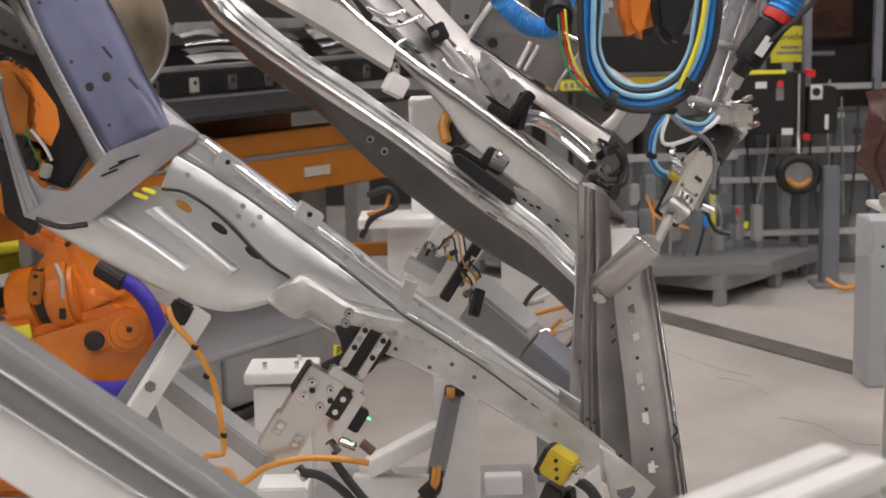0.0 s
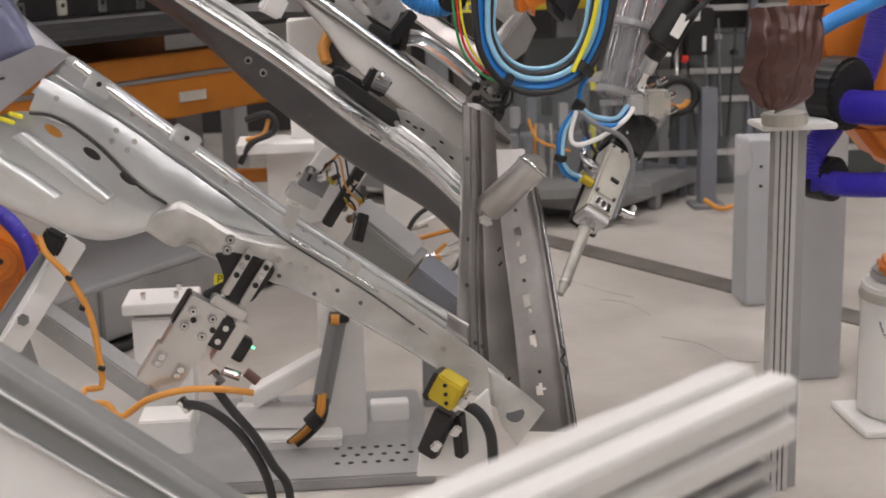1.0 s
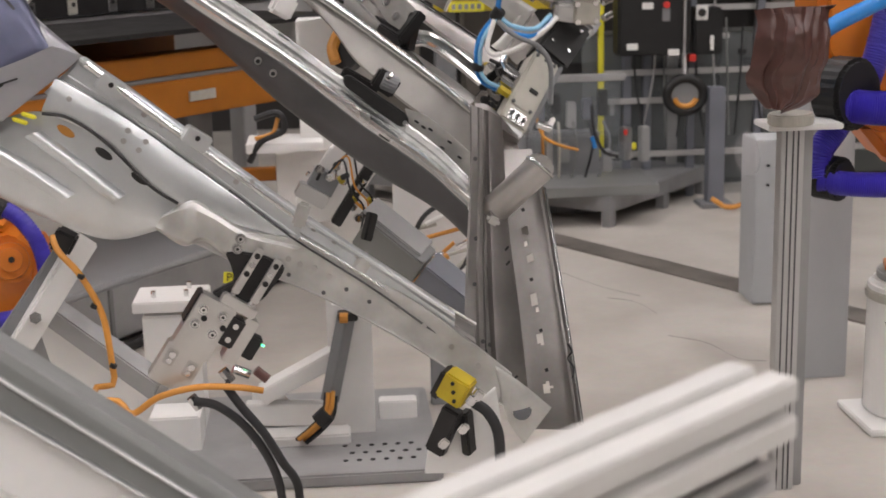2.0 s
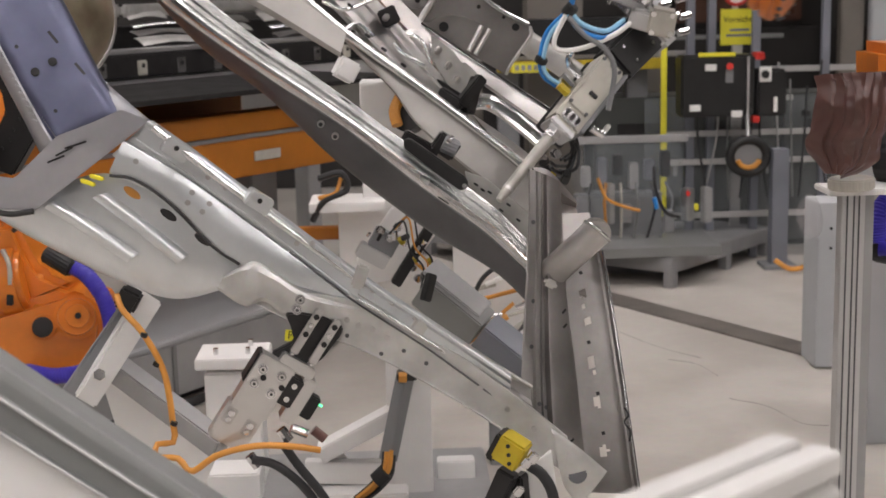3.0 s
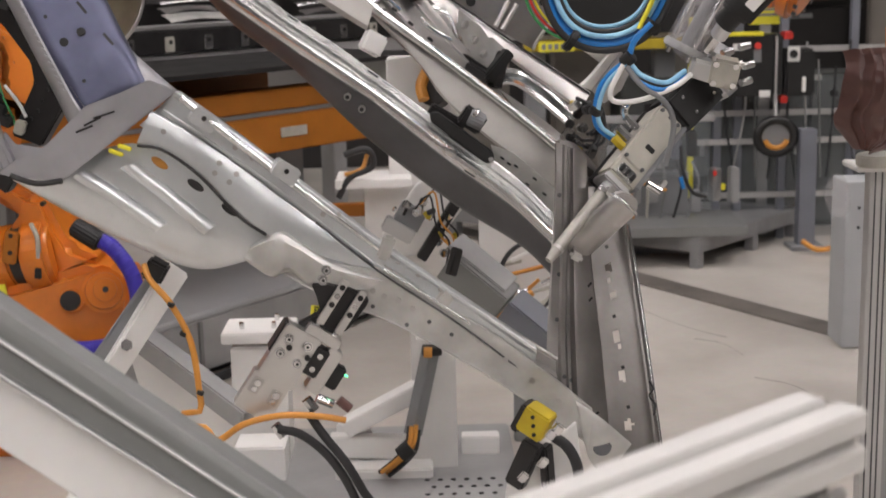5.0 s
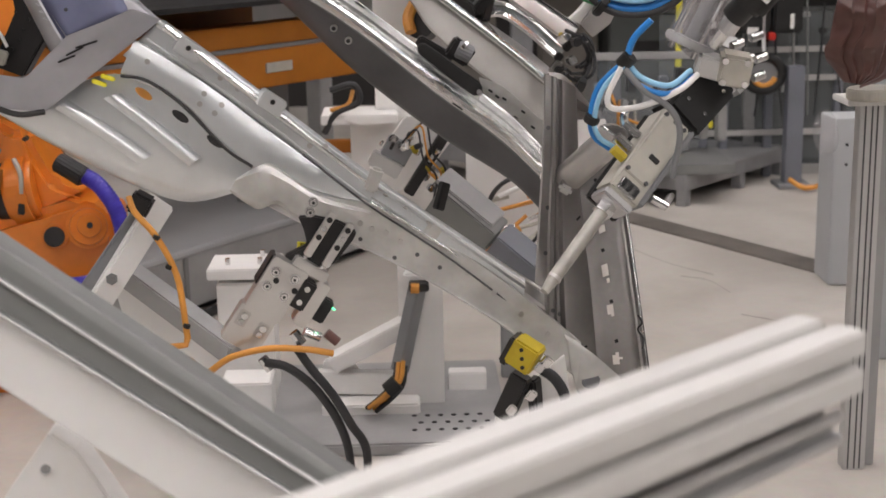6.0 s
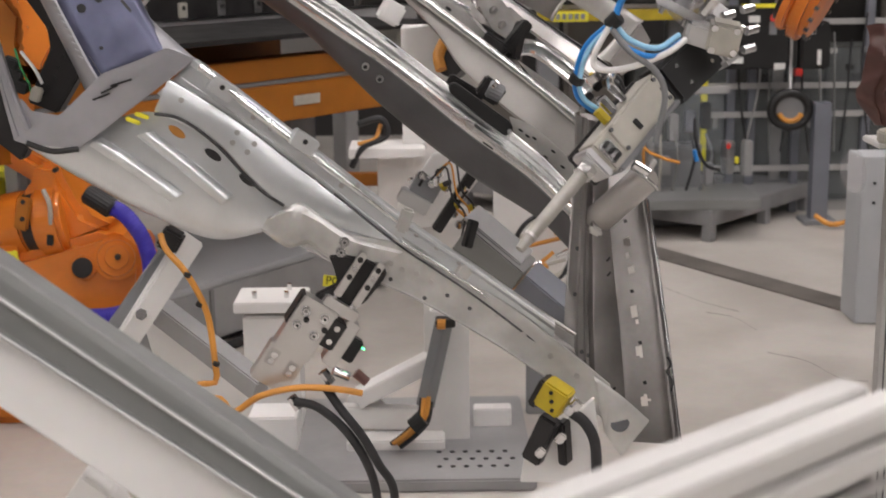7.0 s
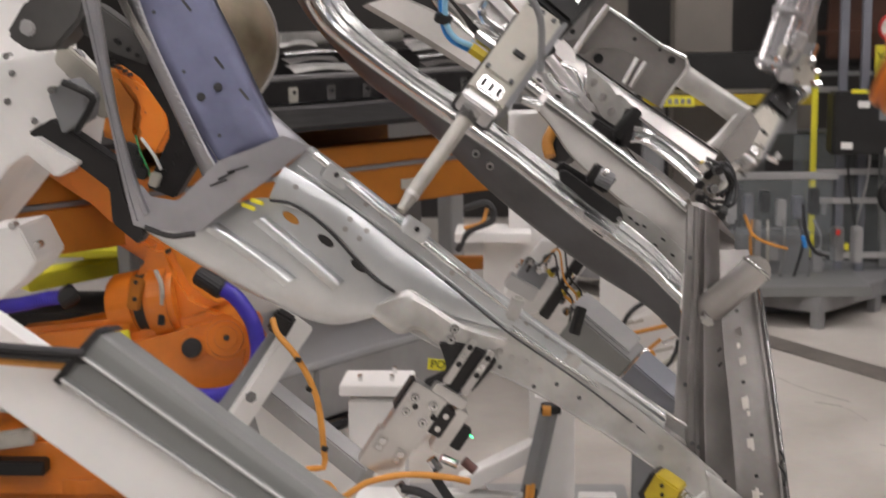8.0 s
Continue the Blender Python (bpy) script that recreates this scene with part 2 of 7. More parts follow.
def sheet(edge_a, edge_b, bulge=((0, 0), (1, 0)), thick=0.003, n=28, out=(0, -1, 0.2), steps=None):
    """Pressed sheet metal between two edges. bulge: (share of the way across, metres towards the viewer's side)."""
    A, B = glide(edge_a, n), glide(edge_b, n)
    out = Vector(out).normalized()
    bm = bmesh.new()
    rows = []
    for a, b in zip(A, B):
        rows.append([bm.verts.new(a.lerp(b, s) + out * h) for s, h in bulge])
    fs = []
    for r, q in zip(rows, rows[1:]):
        for k in range(len(bulge) - 1):
            fs.append(bm.faces.new((r[k], r[k + 1], q[k + 1], q[k])))
    bmesh.ops.recalc_face_normals(bm, faces=fs)
    if sum((f.normal.dot(out) * f.calc_area() for f in fs)) < 0:
        bmesh.ops.reverse_faces(bm, faces=fs)
    back = bmesh.ops.duplicate(bm, geom=list(bm.verts) + list(bm.edges) + list(bm.faces))
    vm = back["vert_map"]
    dup = [g for g in back["geom"] if isinstance(g, bmesh.types.BMFace)]
    bmesh.ops.reverse_faces(bm, faces=dup)
    for v in [g for g in back["geom"] if isinstance(g, bmesh.types.BMVert)]:
        v.co -= out * thick
    rim = [r[0] for r in rows] + [v for v in rows[-1][1:]] + [r[-1] for r in rows[-2::-1]] + [v for v in rows[0][-2:0:-1]]
    for a, b in zip(rim, rim[1:] + rim[:1]):
        bm.faces.new((a, b, vm[b], vm[a]))
    return bm


def hat(height, shoulder=0.12, lip=0.05):
    """The cross-section of a pressed rail: lip, rounded shoulder, crown."""
    return ((0, 0), (lip, 0.0), (lip + shoulder * 0.4, height * 0.55), (lip + shoulder, height), (0.5, height * 1.08),
            (1 - lip - shoulder, height), (1 - lip - shoulder * 0.4, height * 0.55), (1 - lip, 0), (1, 0))


def dome(c, r, h, axis, seg=24, rings=6):
    """A shallow pressed dome."""
    bm = bmesh.new()
    last = None
    for i in range(rings + 1):
        a = math.pi / 2 * i / rings
        rr, z = r * math.cos(a), h * math.sin(a)
        ring = [bm.verts.new((rr * math.cos(t), rr * math.sin(t), z)) for t in (2 * math.pi * k / seg for k in range(seg))]
        if last:
            for k in range(seg):
                bm.faces.new((last[k], last[(k + 1) % seg], ring[(k + 1) % seg], ring[k]))
        else:
            bm.faces.new(ring[::-1])
        last = ring
    bmesh.ops.remove_doubles(bm, verts=bm.verts, dist=1e-5)
    bmesh.ops.transform(bm, matrix=Matrix.Translation(c) @ Vector(axis).to_track_quat("Z", "Y").to_matrix().to_4x4(), verts=bm.verts)
    return bm


def lettering(name, text, size, at, turn, mat, parent):
    cu = bpy.data.curves.new(name, "FONT")
    cu.body, cu.size, cu.extrude = text, size, 0.0006
    cu.align_x, cu.align_y = "CENTER", "CENTER"
    tmp = bpy.data.objects.new(name, cu)
    me = bpy.data.meshes.new_from_object(tmp)
    bpy.data.objects.remove(tmp)
    me.name = name
    me.materials.clear()
    me.materials.append(mat)
    me.transform(Matrix.Translation(Vector(at) - place_of(parent)) @ turn)
    ob = new(name, me)
    ob.parent = parent
    return ob


# ---- hall ----
def hall():
    bm = box((0, 6, -0.1), (30, 28, 0.2), None, 0)
    setting("floor", bm, CONCRETE, "worn light grey concrete factory floor", "floor")
    for name, c, s in (("wall_north", (0, 15, 3.5), (30, 0.3, 7)), ("wall_south", (0, -7.9, 3.5), (30, 0.3, 7)),
                       ("wall_west", (-14.9, 3.5, 3.5), (0.3, 22.4, 7)), ("wall_east", (14.9, 3.5, 3.5), (0.3, 22.4, 7))):
        # North wall coloured near black, so the dim hall depth is in its colour.
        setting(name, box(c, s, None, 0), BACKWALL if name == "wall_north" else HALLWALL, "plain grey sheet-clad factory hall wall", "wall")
    setting("ceiling", box((0, 3.5, 7.1), (30, 23, 0.2), None, 0), CEILING, "grey factory hall ceiling", "ceiling")
    lamp = None
    for i in range(5):
        for j in range(4):
            x, y = -6.0 + 3.0 * i, -5.6 + 4.0 * j
            if lamp is None:
                lamp = thing("ceiling_light", (x, y, 6.0), "long white tube light hanging below the ceiling", "ceiling light", "hall ceiling lights")
                part("housing", box((x, y, 6.05), (0.34, 3.2, 0.06)), WHITE, lamp)
                part("diffuser", box((x, y, 6.0), (0.22, 3.1, 0.03)), LAMPGLOW, lamp, "glowing opal diffuser")
                for dy in (-1.2, 1.2):
                    part("hanger", rod((x, y + dy, 6.07), (x, y + dy, 7.0), 0.006, 8), ALU, lamp)
                first = lamp
            else:
                copy_thing(first, pose(x, y, 6.0))


hall()


def floor_strip():
    p = [(1.073, 6.965, 0), (1.83, 5.722, 0)]
    a, b = Vector(p[0]), Vector(p[1])
    d = (b - a).normalized()
    a, b = a - d * 2.5, b + d * 4
    q = (b - a).to_track_quat("Y", "Z").to_matrix().to_4x4()
    setting("floor_channel", box((a + b) / 2 + Vector((0, 0, 0.003)), (0.16, (b - a).length, 0.01), q, 0.002), GUTTER, "dark steel cable channel strip set in the floor", "floor channel")


floor_strip()


def floor_cracks():
    for pts in ([(1.005, 6.274, 0), (1.15, 5.957, 0), (1.282, 5.776, 0)], [(1.261, 5.19, 0), (1.379, 5.071, 0), (1.445, 4.862, 0), (1.533, 4.822, 0)], [(1.139, 5.773, 0), (1.24, 5.69, 0), (1.289, 5.497, 0)]):
        run = glide(pts, 26)
        rnd = random.Random(len(pts))
        A = [p + Vector((0, rnd.uniform(0.0, 0.006), 0.001)) for p in run]
        B = [p + Vector((0, rnd.uniform(0.008, 0.016), 0.001)) for p in run]
        bm = bmesh.new()
        va, vb = [bm.verts.new(p) for p in A], [bm.verts.new(p) for p in B]
        for k in range(len(va) - 1):
            bm.faces.new((va[k], va[k + 1], vb[k + 1], vb[k]))
        setting("floor_crack", bm, GUTTER, "thin irregular crack in the concrete floor", "crack")


floor_cracks()


# ---- car body ----
def car_body():
    car = thing("car_body", (0.013, 2.8, 0.898), "bare galvanised car body shell in a welding fixture", "car body")
    made = {}

    def S(name, A, B, bulge, mat, label="", **k):
        made[name] = part(name, sheet(A, B, bulge, **k), mat, car, label, True)
        return made[name]

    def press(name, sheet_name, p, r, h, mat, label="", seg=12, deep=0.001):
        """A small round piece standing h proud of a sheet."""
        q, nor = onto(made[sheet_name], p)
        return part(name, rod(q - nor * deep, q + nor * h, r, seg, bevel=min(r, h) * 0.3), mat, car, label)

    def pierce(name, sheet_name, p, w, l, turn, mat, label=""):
        """A flat plate, w by l, on a sheet, coloured as a slot's shade."""
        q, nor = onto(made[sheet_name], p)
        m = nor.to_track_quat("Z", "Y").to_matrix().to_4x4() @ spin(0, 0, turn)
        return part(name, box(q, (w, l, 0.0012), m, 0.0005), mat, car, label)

    # near lower rail
    S("rail_crown", [(-0.475, 2.84, 1.347), (-0.383, 2.82, 1.281), (-0.251, 2.8, 1.178), (-0.063, 2.78, 1.031), (0.081, 2.76, 0.931), (0.226, 2.76, 0.825)],
      [(-0.509, 2.84, 1.305), (-0.408, 2.82, 1.236), (-0.275, 2.8, 1.138), (-0.087, 2.78, 0.987), (0.064, 2.76, 0.883), (0.223, 2.76, 0.759)],
      ((0, -0.03), (0.04, -0.004), (0.09, 0.008), (0.15, 0.013), (0.25, 0.013), (0.31, 0.008), (0.36, 0.0), (0.9, 0.0), (0.93, 0.004), (1, 0.004)), ZINC, "shiny galvanised box rail", n=40)
    S("rail_web", [(-0.531, 2.845, 1.307), (-0.411, 2.825, 1.234), (-0.28, 2.805, 1.135), (-0.089, 2.785, 0.983)],
      [(-0.563, 2.84, 1.241), (-0.445, 2.82, 1.185), (-0.361, 2.8, 1.099), (-0.278, 2.79, 1.042), (-0.099, 2.79, 0.978)], ((0, -0.008), (0.03, 0.006), (0.08, 0.008), (0.5, 0.008), (0.9, 0.008), (0.97, 0.006), (1, -0.006)), ZINC)
    S("rail_back", [(-0.49, 2.86, 1.335), (-0.395, 2.845, 1.262), (-0.262, 2.825, 1.16), (-0.075, 2.80, 1.01)], [(-0.56, 2.86, 1.275), (-0.44, 2.84, 1.20), (-0.315, 2.82, 1.11), (-0.11, 2.80, 0.97)], ((0, 0), (0.5, 0.004), (1, 0)), ZINC, n=30)
    S("floor_pan", [(-0.683, 2.88, 1.215), (-0.565, 2.86, 1.238), (-0.448, 2.84, 1.177), (-0.364, 2.82, 1.09), (-0.28, 2.81, 1.03)],
      [(-0.845, 2.9, 1.164), (-0.737, 2.88, 1.101), (-0.587, 2.86, 1.024), (-0.459, 2.84, 0.98), (-0.327, 2.81, 1.01)],
      ((0, 0), (0.2, 0.004), (0.5, 0.006), (0.8, 0.002), (0.92, -0.008), (0.97, -0.025), (1, -0.06)), ZINC, "galvanised floor pan with pressed beads", n=36)
    S("bead", [(-0.675, 2.865, 1.189), (-0.599, 2.85, 1.14), (-0.513, 2.838, 1.077)], [(-0.703, 2.865, 1.171), (-0.627, 2.85, 1.122), (-0.541, 2.838, 1.059)], hat(0.011, 0.36, 0.02), ZINC, n=20)
    S("bead", [(-0.568, 2.85, 1.202), (-0.493, 2.838, 1.142), (-0.412, 2.822, 1.075)], [(-0.603, 2.85, 1.191), (-0.522, 2.838, 1.126), (-0.438, 2.822, 1.055)], hat(0.011, 0.36, 0.02), ZINC, n=20)
    part("seam", tube([(-0.56, 2.825, 1.239), (-0.51, 2.82, 1.229), (-0.443, 2.81, 1.182), (-0.36, 2.79, 1.096), (-0.308, 2.785, 1.059)], 0.0032, 30, 8), ANTHRACITE, car, "dark sealed sheet joint")
    S("joint_flap", [(-0.34, 2.795, 1.036), (-0.282, 2.778, 1.068), (-0.238, 2.772, 1.043), (-0.172, 2.77, 1.0), (-0.071, 2.768, 0.968)], [(-0.357, 2.795, 1.008), (-0.304, 2.776, 0.976), (-0.263, 2.772, 0.985), (-0.219, 2.77, 0.955), (-0.123, 2.77, 0.94)],
      ((0, -0.012), (0.06, 0.0), (0.2, 0.007), (0.5, 0.003), (0.85, 0.006), (0.95, 0.002), (1, -0.008)), PALE, "pale folded flap at the rail joint", n=40)
    for p, q in zip([(-0.616, 2.82, 1.232), (-0.598, 2.82, 1.241)], [(-0.588, 2.82, 1.221), (-0.571, 2.82, 1.232)]):
        part("spring_clip", bar(p, q, 0.012, 0.008, 0, 0.002), LEMON, car, "small yellow clip")
    S("rail_skirt", [(-0.305, 2.79, 1.062), (-0.199, 2.78, 1.007), (-0.076, 2.77, 0.982), (0.002, 2.76, 0.931), (0.125, 2.75, 0.867), (0.247, 2.74, 0.773), (0.337, 2.74, 0.694)],
      [(-0.347, 2.81, 1.011), (-0.292, 2.79, 0.983), (-0.191, 2.78, 0.929), (-0.056, 2.77, 0.87), (0.089, 2.75, 0.789), (0.212, 2.74, 0.706), (0.325, 2.74, 0.62)],
      ((0, -0.008), (0.03, 0.001), (0.08, 0.002), (0.2, 0.001), (0.5, 0.003), (0.9, 0.0), (0.96, 0.002), (1, -0.006)), PALE, n=40)
    part("seam", tube([(-0.208, 2.778, 1.083), (-0.085, 2.768, 0.982), (0.066, 2.748, 0.879), (0.22, 2.742, 0.757)], 0.0022, 40, 8), DARKSTEEL, car, "dark sealed sheet joint")
    S("rail_trough", [(-0.086, 2.83, 0.988), (0.071, 2.82, 0.882), (0.231, 2.82, 0.755)], [(-0.077, 2.8, 0.968), (0.103, 2.79, 0.856), (0.251, 2.79, 0.754)], ((0, 0), (0.5, -0.01), (1, 0)), GALV)
    trough_top, trough_low = [(-0.073, 2.775, 1.020), (0.027, 2.775, 0.960), (0.139, 2.775, 0.878), (0.229, 2.775, 0.816), (0.269, 2.775, 0.789)], [(-0.076, 2.755, 0.988), (0.004, 2.755, 0.936), (0.081, 2.755, 0.882), (0.182, 2.755, 0.812), (0.269, 2.755, 0.746)]
    S("trough_floor", [Vector(p) + Vector((0, 0.03, 0)) for p in trough_top], [Vector(p) + Vector((0, 0.04, 0)) for p in trough_low], ((0, 0.02), (0.15, 0.0), (0.8, 0.0), (1, 0.03)), STEEL, "open rail channel", n=30)
    part("trough_lip", tube(trough_top, 0.004, 40, 10), STEEL, car, "bright rolled channel lip", True)
    part("trough_lip", tube(trough_low, 0.0045, 40, 10), GALV, car, "bright rolled channel lip", True)
    part("crown_ridge", tube([(-0.462, 2.785, 1.335), (-0.366, 2.785, 1.253), (-0.270, 2.785, 1.174), (-0.172, 2.785, 1.096), (-0.084, 2.785, 1.026)], 0.0075, 40, 12), GALV, car, "bright rolled rail ridge", True)
    for k, p in enumerate(glide(trough_top, 9)[2:8]):
        part("trough_bolt", rod(p + Vector((-0.012, -0.004, -0.03)), p + Vector((-0.012, 0.03, -0.03)), 0.0065, 10, bevel=0.001), DARKSTEEL if k % 2 else STEEL, car)
    S("rail_end", [(0.302, 2.735, 0.714), (0.358, 2.73, 0.673), (0.415, 2.73, 0.621)], [(0.319, 2.735, 0.624), (0.329, 2.73, 0.59), (0.358, 2.73, 0.547)], ((0, 0), (0.1, 0.004), (0.9, 0.004), (1, 0)), PALE)
    # Dark disc puts the shade of the hole into the colour.
    part("end_hole", rod((0.354, 2.725, 0.62), (0.355, 2.735, 0.616), 0.02, 28, bevel=0.002), DARKSTEEL, car, "dark disc standing in for a hole in the rail end")
    for p in [(-0.423, 2.8, 1.291), (-0.265, 2.78, 1.186)]:
        part("bracket", box(Vector(p), (0.052, 0.05, 0.034), spin(0, 35, 12), 0.003), ZINC, car, "", True)
        # Near-black plug coloured as the shade inside a hole.
        part("bracket_hole", rod(Vector(p) + Vector((0.006, -0.03, 0.004)), Vector(p) + Vector((0.006, -0.02, 0.004)), 0.005, 12), ANTHRACITE, car)
    part("fin", box((-0.07, 2.77, 1.03), (0.026, 0.02, 0.05), spin(0, 20, 0), 0.005), PALE, car)
    part("fin", box((0.045, 2.76, 0.928), (0.03, 0.02, 0.04), spin(0, 35, 0), 0.006), PALE, car)
    for p in [(-0.397, 2.81, 1.202), (-0.407, 2.81, 1.182), (-0.364, 2.81, 1.179), (-0.379, 2.81, 1.163), (-0.507, 2.83, 1.265), (-0.364, 2.81, 1.232), (-0.331, 2.81, 1.21), (-0.194, 2.79, 1.097)]:
        press("rivet", "rail_web" if p[2] < 1.23 or p[0] < -0.3 else "rail_crown", p, 0.0058, 0.0025, STEEL)
    for p in [(-0.049, 2.765, 0.923), (-0.021, 2.76, 0.906), (-0.077, 2.765, 0.932), (-0.099, 2.765, 0.944), (0.11, 2.74, 0.844), (0.162, 2.735, 0.803), (0.215, 2.73, 0.759), (0.268, 2.73, 0.716)]:
        press("rivet", "rail_skirt", p, 0.006, 0.003, STEEL)
    for p in [(-0.255, 2.78, 1.026), (-0.21, 2.77, 0.998), (-0.155, 2.77, 0.962), (0.012, 2.75, 0.881), (0.056, 2.745, 0.855), (-0.1, 2.765, 0.912), (-0.033, 2.755, 0.875)]:
        press("rivet", "rail_skirt", p, 0.0045, 0.0015, DARKSTEEL)
    for p in [(-0.047, 2.765, 1.001), (-0.008, 2.76, 0.975), (0.036, 2.76, 0.944), (-0.317, 2.8, 1.212), (-0.162, 2.78, 1.098)]:
        press("rivet", "rail_crown", p, 0.0055, 0.003, STEEL)
    # Flat oval discs coloured as shaded drain holes, the first one orange.
    for p, c in zip([(-0.518, 2.825, 1.203), (-0.448, 2.82, 1.157), (-0.381, 2.81, 1.107)], (CABLE, ANTHRACITE, ANTHRACITE)):
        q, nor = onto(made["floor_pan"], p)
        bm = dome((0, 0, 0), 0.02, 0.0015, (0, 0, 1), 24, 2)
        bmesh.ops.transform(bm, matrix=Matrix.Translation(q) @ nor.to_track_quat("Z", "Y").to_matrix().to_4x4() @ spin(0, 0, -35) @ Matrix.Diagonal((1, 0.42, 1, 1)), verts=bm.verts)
        part("slot", bm, c, car, "oval disc standing in for a drain hole")
    # wheel house
    S("wheelhouse_panel", [(-0.834, 2.862, 1.70), (-0.814, 2.86, 1.638), (-0.777, 2.855, 1.537), (-0.693, 2.845, 1.356), (-0.668, 2.84, 1.31), (-0.662, 2.85, 1.292)],
      [(-0.702, 2.925, 1.705), (-0.676, 2.92, 1.636), (-0.636, 2.905, 1.557), (-0.59, 2.885, 1.46), (-0.54, 2.85, 1.372), (-0.524, 2.855, 1.346)],
      ((0, 0.006), (0.06, 0.008), (0.14, 0.006), (0.24, 0.002), (0.5, 0.0), (0.8, 0.002), (0.92, 0.0), (0.97, -0.006), (1, -0.025)), FILM, "wheel-house panel with a bluish sheen", n=44)
    S("wheelhouse_rim", [(-0.834, 2.862, 1.70), (-0.814, 2.86, 1.638), (-0.777, 2.855, 1.537), (-0.693, 2.845, 1.356), (-0.668, 2.84, 1.31), (-0.664, 2.85, 1.285)],
      [(-0.885, 2.90, 1.70), (-0.862, 2.90, 1.63), (-0.82, 2.895, 1.527), (-0.738, 2.885, 1.345), (-0.715, 2.88, 1.292), (-0.70, 2.88, 1.258)],
      ((0, 0.005), (0.1, 0.011), (0.25, 0.012), (0.5, 0.006), (0.8, -0.004), (1, -0.02)), FILMEDGE, "rounded grey rim of the wheel house", n=44)
    S("wheelhouse_side", [(-0.698, 2.92, 1.67), (-0.653, 2.9, 1.523), (-0.606, 2.88, 1.446), (-0.535, 2.85, 1.355)],
      [(-0.693, 2.96, 1.671), (-0.63, 2.94, 1.499), (-0.579, 2.92, 1.424), (-0.481, 2.87, 1.341)], ((0, 0), (0.5, 0.003), (1, 0)), FILMEDGE)
    part("wheelhouse_flange", plate([(-0.844, 1.19), (-0.81, 1.213), (-0.744, 1.242), (-0.66, 1.319), (-0.588, 1.344), (-0.531, 1.368), (-0.474, 1.346), (-0.714, 1.171), (-0.819, 1.181)], 2.83, 2.838, 0.002), FILMEDGE, car)
    part("wheelhouse_flange", plate([(-0.826, 1.272), (-0.806, 1.245), (-0.754, 1.236), (-0.706, 1.266), (-0.655, 1.300), (-0.604, 1.277), (-0.710, 1.173), (-0.828, 1.190), (-0.841, 1.213)], 2.842, 2.848, 0.002), FILMEDGE, car)
    S("wheelhouse_toe", [(-0.676, 2.85, 1.306), (-0.601, 2.838, 1.322), (-0.53, 2.838, 1.358)], [(-0.69, 2.868, 1.262), (-0.607, 2.862, 1.284), (-0.503, 2.862, 1.336)],
      ((0, -0.004), (0.1, 0.008), (0.3, 0.014), (0.6, 0.012), (0.85, 0.002), (1, -0.012)), FILMEDGE, "rounded grey lower edge of the wheel house", n=24)
    for k in range(26):
        v = Vector((-0.842, 2.858, 1.69)).lerp(Vector((-0.70, 2.842, 1.352)), k / 25)
        part("press_mark", box(v + Vector((0, -0.012, 0)), (0.010, 0.003, 0.0025), spin(0, 24, 0), 0.001), FILMEDGE, car)
    S("wheelhouse_return", [(-0.861, 2.86, 1.705), (-0.83, 2.86, 1.616), (-0.76, 2.85, 1.49), (-0.695, 2.84, 1.371), (-0.658, 2.83, 1.312)],
      [(-0.893, 2.9, 1.706), (-0.861, 2.9, 1.616), (-0.79, 2.89, 1.486), (-0.724, 2.88, 1.365), (-0.688, 2.87, 1.304)], ((0, 0), (0.5, 0.002), (1, 0)), STEEL)
    S("wheelhouse_strut", [(-0.927, 2.83, 1.65), (-0.914, 2.83, 1.579), (-0.886, 2.83, 1.428), (-0.86, 2.83, 1.275), (-0.844, 2.83, 1.19)],
      [(-0.891, 2.83, 1.649), (-0.883, 2.83, 1.579), (-0.861, 2.83, 1.406), (-0.829, 2.83, 1.275), (-0.807, 2.83, 1.213)], ((0, -0.01), (0.08, 0.002), (0.3, 0.004), (0.36, 0.0), (0.7, 0.0), (0.78, 0.005), (0.94, 0.003), (1, -0.01)), FILMEDGE)
    part("flange_gap", tube([(-0.817, 2.828, 1.184), (-0.767, 2.828, 1.167), (-0.715, 2.828, 1.171)], 0.006, 12, 8), ANTHRACITE, car)
    for p, r in zip([(-0.694, 2.84, 1.445), (-0.66, 2.845, 1.464), (-0.729, 2.85, 1.495), (-0.66, 2.84, 1.368), (-0.787, 2.86, 1.613)], (0.009, 0.009, 0.004, 0.004, 0.004)):
        press("stud", "wheelhouse_panel", p, r, 0.004 if r > 0.005 else 0.0012, BLACK)
    for p in [(-0.73, 2.9, 1.626), (-0.668, 2.9, 1.51), (-0.615, 2.88, 1.447), (-0.573, 2.88, 1.41)]:
        pierce("slit", "wheelhouse_panel" if p[2] > 1.42 else "wheelhouse_side", p, 0.006, 0.03, 35, ANTHRACITE)
    for a, b in zip([(-0.68, 2.826, 1.268), (-0.663, 2.826, 1.281), (-0.644, 2.826, 1.295)], [(-0.645, 2.826, 1.281), (-0.628, 2.826, 1.297), (-0.6, 2.826, 1.308)]):
        part("slit", bar(Vector(a) + Vector((0, -0.002, 0)), Vector(b) + Vector((0, -0.002, 0)), 0.004, 0.004, 0, 0.001), ANTHRACITE, car)
    part("strut_dome", dome((-0.733, 3.12, 1.554), 0.155, 0.075, (0.55, -0.8, 0.15), 40, 10), DOME, car, "brownish domed strut tower disc", True)
    part("dome_rim", tube([Vector((-0.733, 3.12, 1.554)) + Matrix.Rotation(a, 3, Vector((0.55, -0.8, 0.15))) @ Vector((0.8, 0.55, 0)).normalized() * 0.157 for a in (2 * math.pi * k / 24 for k in range(25))], 0.007, 60, 10), STEEL, car, "", True)
